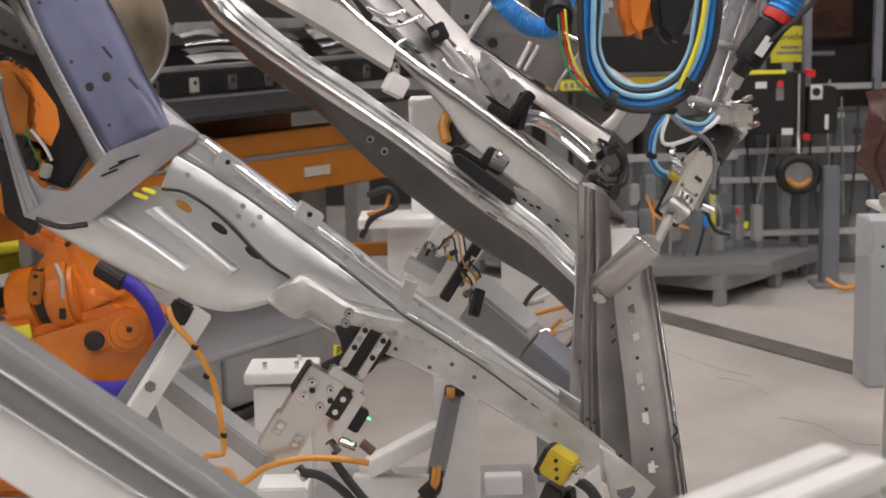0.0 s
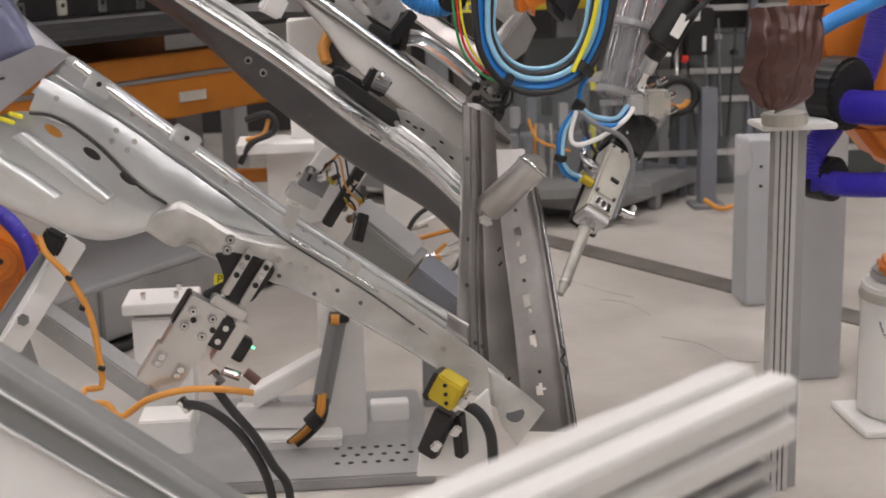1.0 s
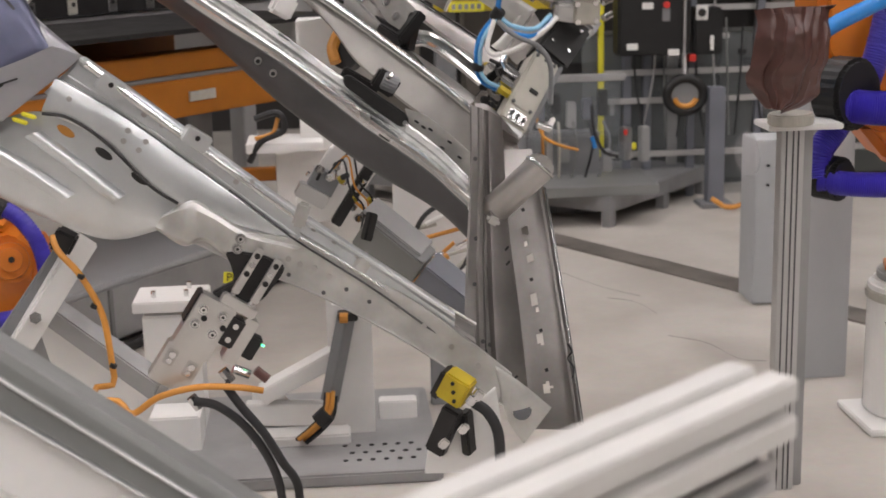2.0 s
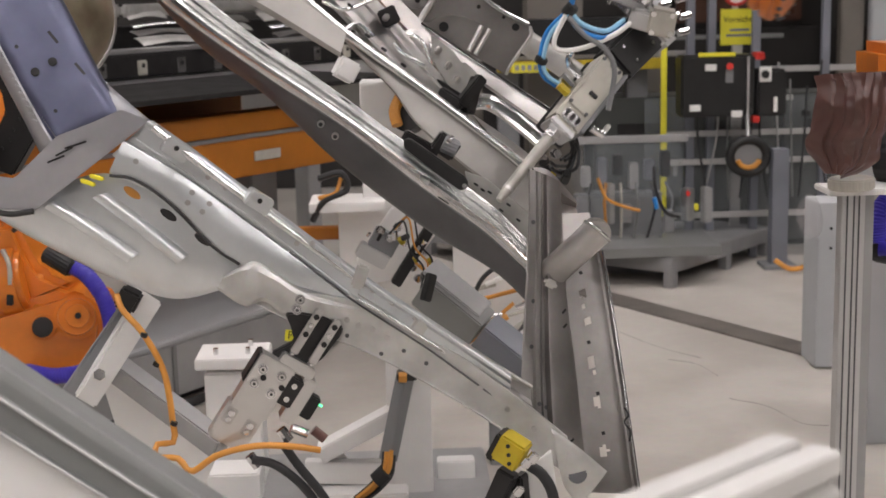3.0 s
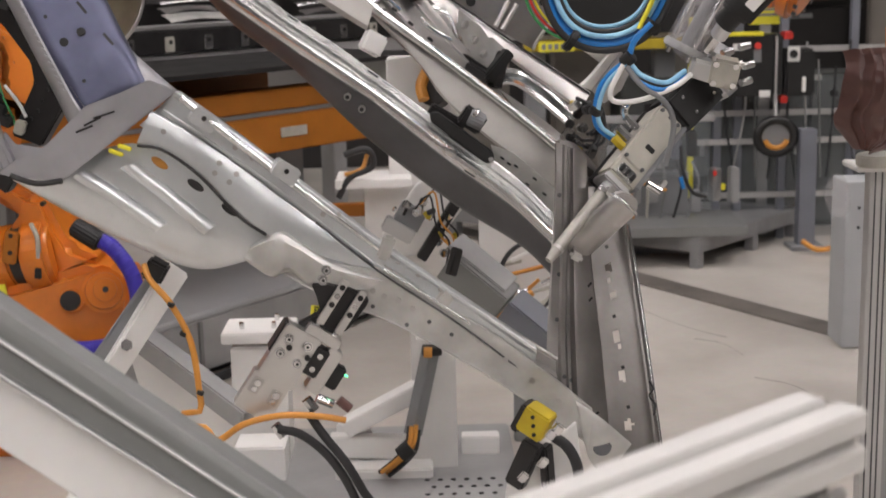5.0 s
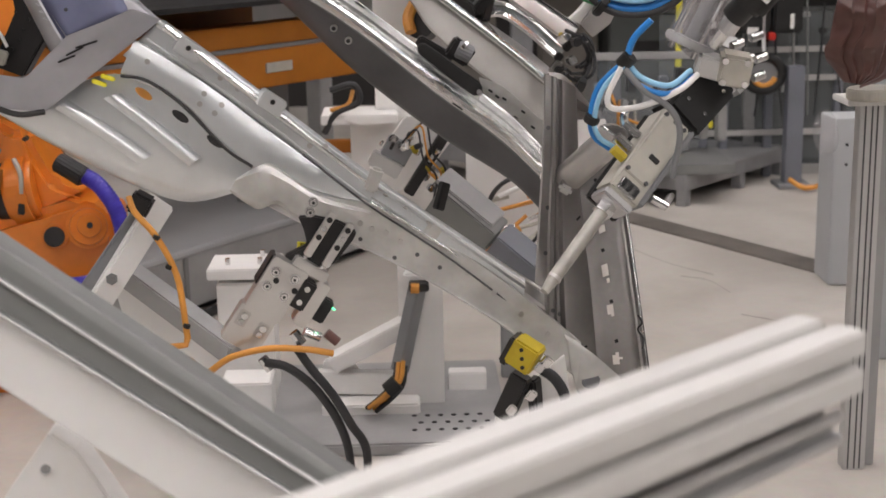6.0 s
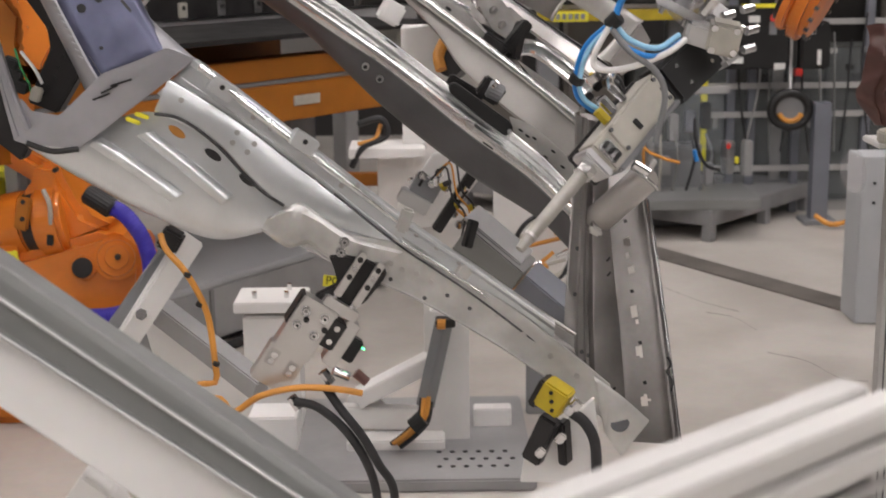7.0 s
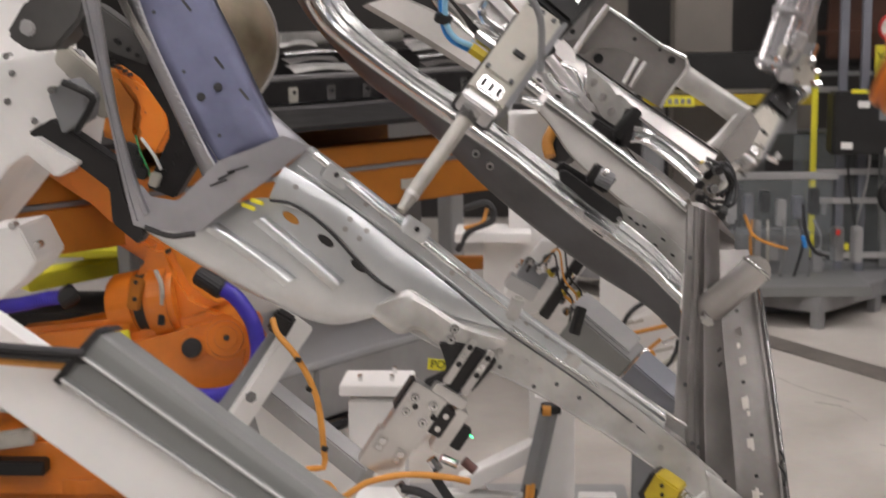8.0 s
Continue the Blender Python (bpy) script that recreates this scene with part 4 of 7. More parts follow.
def cables():
    def run(name, label, pts, r, mat, group=""):
        th = tagged(part(name, tube(pts, r, 48, 10), mat, None, "", True), label, "cable", group)
        return th
    run("orange_cable", "orange sensor cable looping to the clamp", [(-0.159, 2.7, 0.697), (-0.21, 2.69, 0.71), (-0.284, 2.68, 0.717), (-0.358, 2.68, 0.701), (-0.414, 2.7, 0.662), (-0.441, 2.72, 0.683), (-0.487, 2.74, 0.682), (-0.489, 2.76, 0.701), (-0.457, 2.77, 0.702), (-0.458, 2.78, 0.74), (-0.471, 2.79, 0.841), (-0.509, 2.8, 0.92), (-0.551, 2.82, 0.965), (-0.565, 2.84, 0.993)], 0.0066, CABLE)
    for p in [(-0.507, 2.795, 0.919), (-0.485, 2.79, 0.859), (-0.455, 2.775, 0.739)]:
        tagged(part("cable_tie", rod(Vector(p) - Vector((0.002, 0, 0.004)), Vector(p) + Vector((0.002, 0, 0.004)), 0.0075, 12, bevel=0.001), BLACK), "black plastic cable tie round the orange cable", "cable tie", "cable ties")
    run("black_cable", "black valve cable hanging below the clamp", [(-0.292, 2.7, 0.682), (-0.247, 2.69, 0.673), (-0.194, 2.7, 0.621), (-0.153, 2.72, 0.541), (-0.136, 2.75, 0.455), (-0.137, 2.8, 0.307)], 0.009, RUBBER)
    run("black_cable", "black valve cable hanging below the clamp", [(-0.234, 2.71, 0.712), (-0.204, 2.7, 0.668), (-0.161, 2.7, 0.608), (-0.13, 2.72, 0.54), (-0.101, 2.75, 0.466), (-0.109, 2.8, 0.306)], 0.009, RUBBER)
    run("sensor_cable", "dark cable bundle below the yellow clamp", [(0.249, 2.64, 0.672), (0.276, 2.64, 0.649), (0.295, 2.64, 0.607), (0.302, 2.66, 0.529)], 0.011, RUBBER)


cables()


def yellow_clamp():
    o = Vector((0.214, 2.62, 0.711))
    th = thing("yellow_clamp", o, "yellow locating clamp on a black bracket", "clamp")
    R = spin(0, 28, -25)
    P = lambda x, y, z: o + R.to_3x3() @ Vector((x, y, z))
    part("jaw", box(P(0, 0, 0), (0.055, 0.05, 0.055), R, 0.004), YELLOW, th)
    part("jaw_back", box(P(-0.03, 0.015, -0.012), (0.02, 0.05, 0.06), R, 0.004), ANTHRACITE, th)
    for z in (-0.015, 0.0, 0.015):
        part("bolt_hole", rod(P(0.003 - z * 0.6, -0.028, z), P(0.003 - z * 0.6, -0.02, z), 0.004, 12), BLACK, th)
    part("arm", bar((0.21, 2.64, 0.662), (0.173, 2.66, 0.568), 0.03, 0.04, 0, 0.004), ANTHRACITE, th)
    part("arm", bar((0.233, 2.65, 0.652), (0.24, 2.66, 0.56), 0.02, 0.03, 0, 0.004), ANTHRACITE, th)
    part("plate", plate([(0.152, 0.513), (0.163, 0.582), (0.186, 0.595), (0.297, 0.687), (0.309, 0.592), (0.299, 0.509)], 2.68, 2.69, 0.002), WHITE, th)
    for p in [(0.24, 2.61, 0.688), (0.254, 2.61, 0.697), (0.187, 2.63, 0.596), (0.225, 2.62, 0.628)]:
        part("fitting", box(p, (0.018, 0.018, 0.022), spin(0, 40, 0), 0.003), CHROME, th)
    c = Vector((0.256, 2.76, 0.453))
    part("stand", box((c.x, c.y, c.z / 2), (0.10, 0.08, c.z), None, 0.004), MIDGREY, th)


yellow_clamp()


def white_fixture():
    th = thing("white_post", Vector((-0.531, 4.4, 0.249)) * 1, "white painted fixture post with a flat cap plate", "fixture post")
    a, b = Vector((-0.521, 4.4, 0.464)), Vector((-0.523, 4.4, 0.422))
    part("cap", box((a.x, 4.4, (a.z + b.z) / 2), (0.225, 0.2, 0.035), None, 0.004), WHITE, th)
    part("column", box((a.x, 4.4, b.z / 2 - 0.005), (0.175, 0.16, b.z - 0.012), None, 0.006), WHITE, th)
    for dx, dy in ((-0.05, -0.05), (0.05, -0.05), (0.05, 0.05)):
        part("bolt", rod((a.x + dx, 4.4 + dy, a.z), (a.x + dx, 4.4 + dy, a.z + 0.02), 0.008, 10), CHROME, th)
    fr = thing("fixture_stand", (0.042, 4.25, -0.051), "white welded fixture frame with a triangular gusset", "fixture frame")
    part("upright", box((0.037, 4.28, 0.181), (0.12, 0.14, 0.55), None, 0.006), WHITE, fr)
    part("side_upright", box((-0.023, 4.3, 0.397), (0.035, 0.10, 0.2), None, 0.006), WHITE, fr)
    part("gusset", bar((-0.25, 4.23, 0.17), (0.003, 4.23, 0.30), 0.09, 0.05, 0, 0.004), WHITE, fr, "inclined white gusset bar")
    part("gusset", bar((0.004, 4.23, 0.317), (-0.006, 4.23, 0.09), 0.07, 0.05, 0, 0.004), WHITE, fr)
    part("gusset", bar((-0.30, 4.23, 0.114), (0.012, 4.23, 0.098), 0.05, 0.07, 0, 0.004), WHITE, fr)
    part("gusset", plate([(-0.279, 0.171), (-0.209, 0.2), (-0.128, 0.08), (-0.284, 0.089)], 4.25, 4.27, 0.004), WHITE, fr)
    part("foot", box((-0.131, 4.22, 0.018), (0.30, 0.2, 0.10), None, 0.006), WHITE, fr)
    part("channel", bar((0.021, 4.18, 0.428), (-0.041, 4.12, 0.176), 0.045, 0.04, 0, 0.003), GREY, fr, "grey cable duct")
    part("duct_end", box((0.024, 4.17, 0.428), (0.06, 0.05, 0.025), None, 0.003), BLACK, fr)
    part("cable_wrap", tube([(0.024, 4.15, 0.426), (-0.001, 4.15, 0.427)], 0.016, 6, 10), CABLE, fr)
    for k in range(6):
        o = Vector((0.014 * math.cos(k * 1.05), 0.014 * math.sin(k * 1.05), 0.004 * k - 0.01))
        part("cable_strand", tube([Vector(q) + o for q in [(-0.036, 4.1, 0.209), (-0.046, 4.08, 0.155), (-0.081, 4.08, 0.112), (-0.13, 4.1, 0.065)]], 0.007, 20, 8), CABLE if k % 3 else RUBBER, fr)
    part("strap", rod((-0.046, 4.07, 0.158), (-0.077, 4.07, 0.13), 0.027, 14), BLACK, fr)
    part("box_end", box((-0.512, 4.2, 0.075), (0.16, 0.14, 0.14), None, 0.005), WHITE, fr)
    base = thing("floor_plate", (0.005, 4.1, -0.026), "grey steel fixture base plate on the floor", "base plate")
    z = Vector((0.143, 4.1, 0.038)).z
    x0, x1 = Vector((-0.577, 4.1, 0.08)).x, Vector((0.28, 4.1, 0.03)).x
    part("plate", box(((x0 + x1) / 2, 4.25, z / 2), (x1 - x0, 0.75, z), None, 0.006), MIDGREY, base)
    for k in range(18):
        i, j = k % 6, k // 6
        part("bore", rod((x1 - 0.28 + 0.04 * i + 0.02 * (j % 2), 3.98 + 0.06 * j, z - 0.004), (x1 - 0.28 + 0.04 * i + 0.02 * (j % 2), 3.98 + 0.06 * j, z + 0.0015), 0.008, 12), BLACK, base)
    part("bracket_foot", box((0.174, 4.35, 0.056), (0.12, 0.06, 0.08), None, 0.004), WHITE, base)


white_fixture()


def support_beam():
    th = thing("support_strut", (-0.733, 3.3, 0.695), "white painted inclined support strut of the fixture", "strut")
    part("strut", bar((-0.586, 3.3, 0.892), (-0.737, 3.2, 0.671), 0.07, 0.06, 0, 0.005), WHITE, th)
    part("strut_edge", bar((-0.625, 3.27, 0.865), (-0.752, 3.17, 0.689), 0.012, 0.05, 0, 0.003), GREY, th)
    part("nut", rod((-0.676, 3.14, 0.745), (-0.689, 3.2, 0.728), 0.014, 6), CHROME, th)
    part("head", box((-0.614, 3.22, 0.9), (0.05, 0.05, 0.05), spin(0, 30, 0), 0.006), ANTHRACITE, th)
    part("crossbar", bar((-0.687, 3.35, 0.708), (-0.416, 3.2, 0.543), 0.06, 0.05, 0, 0.004), MIDGREY, th)
    c = Vector((-0.554, 3.4, 0.502))
    part("foot", box((c.x, c.y + 0.05, c.z / 2), (0.08, 0.06, c.z), None, 0.004), WHITE, th)
    part("gusset", plate([(-0.719, 0.663), (-0.676, 0.691), (-0.437, 0.497), (-0.499, 0.367), (-0.686, 0.518)], 3.36, 3.38, 0.003), WHITE, th)


support_beam()


# ---- orange robots ----
def handling_robot():
    o = Vector((-1.189, 4.7, 0.478))
    th = thing("orange_robot", Vector((o.x, o.y, 0.0)), "orange industrial robot with a violet hose package", "robot")
    part("wrist_casting", plate([(-1.538, 0.457), (-1.407, 0.555), (-1.184, 0.613), (-1.077, 0.642), (-0.993, 0.613), (-0.948, 0.536), (-0.961, 0.439), (-1.011, 0.36), (-1.1, 0.317), (-1.254, 0.316), (-1.447, 0.339), (-1.544, 0.359)], 4.55, 4.85, 0.03), ORANGE, th, "", True)
    part("joint", rod((-1.031, 4.505, 0.563), (-1.052, 4.6, 0.541), 0.072, 36, bevel=0.014), ORANGE, th, "", True)
    part("joint_cap", rod((-1.025, 4.492, 0.569), (-1.033, 4.53, 0.561), 0.045, 32, bevel=0.008), ORANGE, th, "", True)
    part("bore_rim", rod((-1.144, 4.535, 0.529), (-1.16, 4.6, 0.513), 0.046, 32, bevel=0.008), ORANGE, th, "", True)
    # Black disc paints the shaded inside of the orange bore.
    part("joint_bore", rod((-1.148, 4.528, 0.527), (-1.166, 4.6, 0.509), 0.034, 28, bevel=0.004), ANTHRACITE, th)
    part("joint_pin", rod((-1.021, 4.482, 0.572), (-1.025, 4.5, 0.568), 0.01, 12), BLACK, th)
    part("shoulder", plate([(-1.424, 0.613), (-1.38, 0.71), (-1.33, 0.767), (-1.297, 0.863), (-1.23, 0.862), (-1.196, 0.767), (-1.152, 0.69), (-1.049, 0.642), (-1.185, 0.584), (-1.359, 0.555)], 4.6, 4.9, 0.025), ORANGE, th, "", True)
    part("flange_ring", rod((-1.426, 4.68, 0.63), (-1.323, 4.66, 0.651), 0.115, 40, bevel=0.012), ORANGE, th, "", True)
    # Deeper orange block: the shade of a recess is put into its colour.
    part("pocket_shade_block", box((-1.33, 4.542, 0.706), (0.045, 0.02, 0.11), spin(0, 12, 0), 0.009), DEEPORANGE, th, "darker orange block standing in for a shaded pocket")
    # Dark disc between the rings carries the shade of the open gap.
    part("gap_shade_disc", rod((-1.331, 4.66, 0.649), (-1.294, 4.655, 0.656), 0.108, 40), ANTHRACITE, th, "dark disc standing in for the shaded casting gap", True)
    part("outer_ring", rod((-1.302, 4.655, 0.654), (-1.204, 4.65, 0.669), 0.128, 44, bevel=0.018), ORANGE, th, "", True)
    part("ring_slot", box((-1.245, 4.53, 0.621), (0.02, 0.02, 0.035), spin(0, 8, 0), 0.002), BLACK, th)
    part("forearm", bar((-1.733, 4.58, 0.545), (-1.348, 4.62, 0.578), 0.11, 0.085, 0, 0.02), ORANGE, th, "", True)
    for p in [(-1.325, 4.53, 0.746), (-1.331, 4.528, 0.69), (-1.221, 4.55, 0.844)]:
        part("screw", rod(p, Vector(p) + Vector((0, 0.03, 0)), 0.008, 10), ANTHRACITE, th)
    part("warning_tape", tube([(-1.267, 4.57, 0.776), (-1.241, 4.535, 0.736), (-1.24, 4.528, 0.671)], 0.008, 16, 8), OFFWHITE, th)
    part("label_plate", box((-1.384, 4.52, 0.563), (0.07, 0.01, 0.045), spin(0, -8, 0), 0.002), LEMON, th, "small yellow and white rating label")
    part("upper_arm", plate([(-1.64, 1.115), (-1.426, 0.92), (-1.264, 0.822), (-1.326, 0.763), (-1.478, 0.861), (-1.625, 1.037)], 4.72, 4.95, 0.03), ORANGE, th, "", True)
    part("arm_tube", rod((-1.823, 4.6, 0.462), (-1.387, 4.65, 0.548), 0.09, 28, bevel=0.01), ORANGE, th, "", True)
    part("lower_arm", plate([(-1.998, 0.194), (-1.757, 0.195), (-1.624, 0.073), (-1.533, -0.091), (-1.544, -0.299), (-2.032, -0.304)], 4.6, 4.95, 0.04), ORANGE, th, "", True)
    part("base_ring", rod((-1.538, 4.75, 0.013), (-1.538, 4.75, 0.103), 0.26, 48, bevel=0.02), ORANGE, th, "", True)
    part("cable_tray", box((-1.786, 4.5, 0.137), (0.30, 0.12, 0.05), None, 0.006), BLACK, th)
    part("cover_strip", bar((-2.031, 4.45, 0.194), (-1.681, 4.50, 0.234), 0.06, 0.05, 0, 0.006), OFFWHITE, th)
    part("pedestal", box((o.x - 0.35, 4.85, 0.12), (0.7, 0.7, 0.24), None, 0.03), ORANGE, th)
    part("hose", tube([(-1.048, 4.5, 0.742), (-0.976, 4.46, 0.704), (-0.92, 4.44, 0.615), (-0.915, 4.44, 0.503), (-0.983, 4.44, 0.409), (-1.099, 4.46, 0.381), (-1.202, 4.5, 0.388)], 0.026, 90, 14, 60, 0.0009), PURPLE, th, "violet corrugated hose", True)
    part("hose_joint", rod((-1.111, 4.5, 0.779), (-1.025, 4.48, 0.727), 0.034, 18, bevel=0.006), BLACK, th)
    part("hose", tube([(-1.828, 4.45, 0.678), (-1.696, 4.45, 0.687), (-1.605, 4.46, 0.704), (-1.544, 4.5, 0.705)], 0.024, 50, 14, 40, 0.0009), PURPLE, th, "violet corrugated hose", True)
    part("hose_joint", rod((-1.566, 4.48, 0.69), (-1.514, 4.5, 0.724), 0.034, 18, bevel=0.006), BLACK, th)


handling_robot()


def gripper_robot():
    th = thing("gripper", (-1.045, 3.2, 1.391), "black steel gripper frame on a white robot flange", "gripper")
    G = lambda name, o, y0, y1, mat, b=0.004, label="": part(name, plate(o, y0, y1, b), mat, th, label)
    G("frame", [(-0.937, 1.570), (-0.818, 1.539), (-0.841, 1.508), (-0.809, 1.463), (-0.765, 1.367), (-0.730, 1.321), (-0.796, 1.220), (-0.858, 1.245), (-0.802, 1.355), (-0.806, 1.397), (-0.857, 1.475), (-0.915, 1.517)], 3.0, 3.06, ANTHRACITE)
    G("head", [(-1.125, 1.573), (-1.079, 1.642), (-1.018, 1.658), (-0.947, 1.652), (-0.962, 1.600), (-1.019, 1.539), (-1.071, 1.535), (-1.102, 1.551)], 2.95, 3.06, GRIPGREY, 0.008)
    G("crank", [(-0.992, 1.653), (-0.933, 1.629), (-0.881, 1.591), (-0.818, 1.539), (-0.841, 1.504), (-0.908, 1.529), (-0.973, 1.570)], 2.985, 3.05, GRIPGREY)
    G("head_window", [(-1.094, 1.578), (-1.086, 1.604), (-1.063, 1.598), (-1.057, 1.578), (-1.071, 1.565)], 2.94, 2.952, MIDGREY)
    G("lower_frame", [(-1.145, 1.355), (-1.087, 1.386), (-0.946, 1.288), (-0.932, 1.210), (-0.890, 1.132), (-0.908, 1.104), (-0.965, 1.153), (-0.968, 1.229), (-1.057, 1.299)], 3.1, 3.16, ANTHRACITE)
    G("clamp_body", [(-1.087, 1.441), (-1.041, 1.474), (-0.999, 1.434), (-1.008, 1.384), (-1.06, 1.353)], 3.08, 3.18, GREY)
    part("clamp_arm", tube([(-1.043, 3.05, 1.468), (-0.983, 3.05, 1.438), (-0.985, 3.05, 1.413), (-1.019, 3.05, 1.359)], 0.008, 16, 8), BLACK, th)
    G("flange", [(-1.189, 1.516), (-1.122, 1.529), (-1.053, 1.45), (-1.097, 1.252), (-1.139, 1.239), (-1.203, 1.293), (-1.245, 1.266), (-1.38, 1.091), (-1.353, 1.479)], 3.25, 3.45, WHITE)
    G("arm", [(-1.379, 1.676), (-1.215, 1.673), (-1.213, 1.473), (-1.3, 1.201), (-1.422, 1.062)], 3.46, 3.7, WHITE)
    G("jaw", [(-1.09, 1.556), (-0.977, 1.454), (-0.994, 1.378), (-1.045, 1.398), (-1.054, 1.455), (-1.103, 1.506)], 3.18, 3.22, OFFWHITE)
    G("grip_block", [(-1.284, 1.133), (-1.177, 1.146), (-1.14, 1.067), (-1.171, 1.027), (-1.241, 0.974), (-1.296, 0.961)], 3.1, 3.3, WHITE)
    for p in [(-1.234, 3.24, 1.519), (-1.223, 3.24, 1.48), (-1.177, 3.24, 1.37), (-1.128, 3.24, 1.308), (-1.19, 3.09, 1.149), (-1.135, 3.09, 1.105), (-1.238, 3.24, 1.416), (-1.102, 3.24, 1.308), (-1.073, 3.06, 1.45)]:
        part("bolt", rod(p, Vector(p) + Vector((0, 0.03, 0)), 0.009, 10, bevel=0.002), CHROME, th)
    G("white_bar", [(-1.132, 1.34), (-1.114, 1.35), (-1.019, 1.29), (-1.066, 1.261)], 3.05, 3.1, WHITE)
    G("reach_arm", [(-1.117, 1.261), (-1.076, 1.267), (-0.993, 1.200), (-0.970, 1.120), (-1.017, 1.120), (-1.122, 1.225)], 3.28, 3.36, ORANGE, 0.01, "orange reaching arm")
    G("edge_plate", [(-1.083, 1.524), (-1.063, 1.537), (-1.044, 1.517), (-1.073, 1.467), (-1.088, 1.48)], 3.2, 3.24, GREY)
    for p in [(-0.88, 2.98, 1.328), (-0.872, 2.98, 1.304), (-0.861, 2.98, 1.28)]:
        part("valve", box(p, (0.03, 0.03, 0.025), spin(0, 20, 0), 0.003), BLACK, th)
    part("signal_cable", tube([(-0.872, 2.99, 1.357), (-0.861, 2.98, 1.322), (-0.846, 2.98, 1.286), (-0.84, 2.98, 1.256)], 0.003, 16, 6), GREEN, th)
    part("air_line", tube([(-0.86, 2.99, 1.351), (-0.832, 2.98, 1.316), (-0.818, 2.98, 1.285)], 0.004, 16, 6), WHITE, th)
    part("plug", box((-0.832, 2.98, 1.264), (0.022, 0.02, 0.03), spin(0, 20, 0), 0.003), OFFWHITE, th)
    for p in [(-0.896, 1.551), (-0.876, 1.537), (-0.857, 1.525), (-0.901, 1.556)]:
        part("bolt_hole", rod((p[0], 2.978, p[1]), (p[0], 3.002, p[1]), 0.005, 10), BLACK, th)
    for p in [(-0.798, 1.296), (-0.788, 1.317), (-0.775, 1.339), (-0.814, 1.279)]:
        part("bolt_hole", rod((p[0], 2.994, p[1]), (p[0], 3.002, p[1]), 0.004, 10), BLACK, th)
    ob = thing("rear_orange_robot", (-1.202, 4.3, 1.263), "orange robot hand seen through the gripper", "robot")
    part("hand", plate([(-1.275, 1.468), (-1.217, 1.442), (-1.127, 1.380), (-1.096, 1.274), (-1.144, 1.190), (-1.186, 1.217), (-1.204, 1.263), (-1.189, 1.322), (-1.210, 1.389), (-1.260, 1.431)], 4.2, 4.4, 0.02), ORANGE, ob, "", True)
    # Inner hand wall in deeper orange, its shade put into the colour.
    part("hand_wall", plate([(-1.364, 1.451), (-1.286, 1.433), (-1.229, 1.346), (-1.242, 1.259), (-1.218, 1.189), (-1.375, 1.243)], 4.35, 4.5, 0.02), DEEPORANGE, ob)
    for p in [(-1.263, 1.460), (-1.246, 1.455), (-1.231, 1.446), (-1.217, 1.436)]:
        part("flange_bolt", rod((p[0], 4.185, p[1]), (p[0], 4.21, p[1]), 0.006, 10), ANTHRACITE, ob)
    part("forearm", plate([(-1.624, 1.232), (-1.479, 1.195), (-1.317, 1.121), (-1.345, 0.938), (-1.47, 1.012), (-1.631, 1.123)], 4.5, 4.8, 0.03), ORANGE, ob)


gripper_robot()


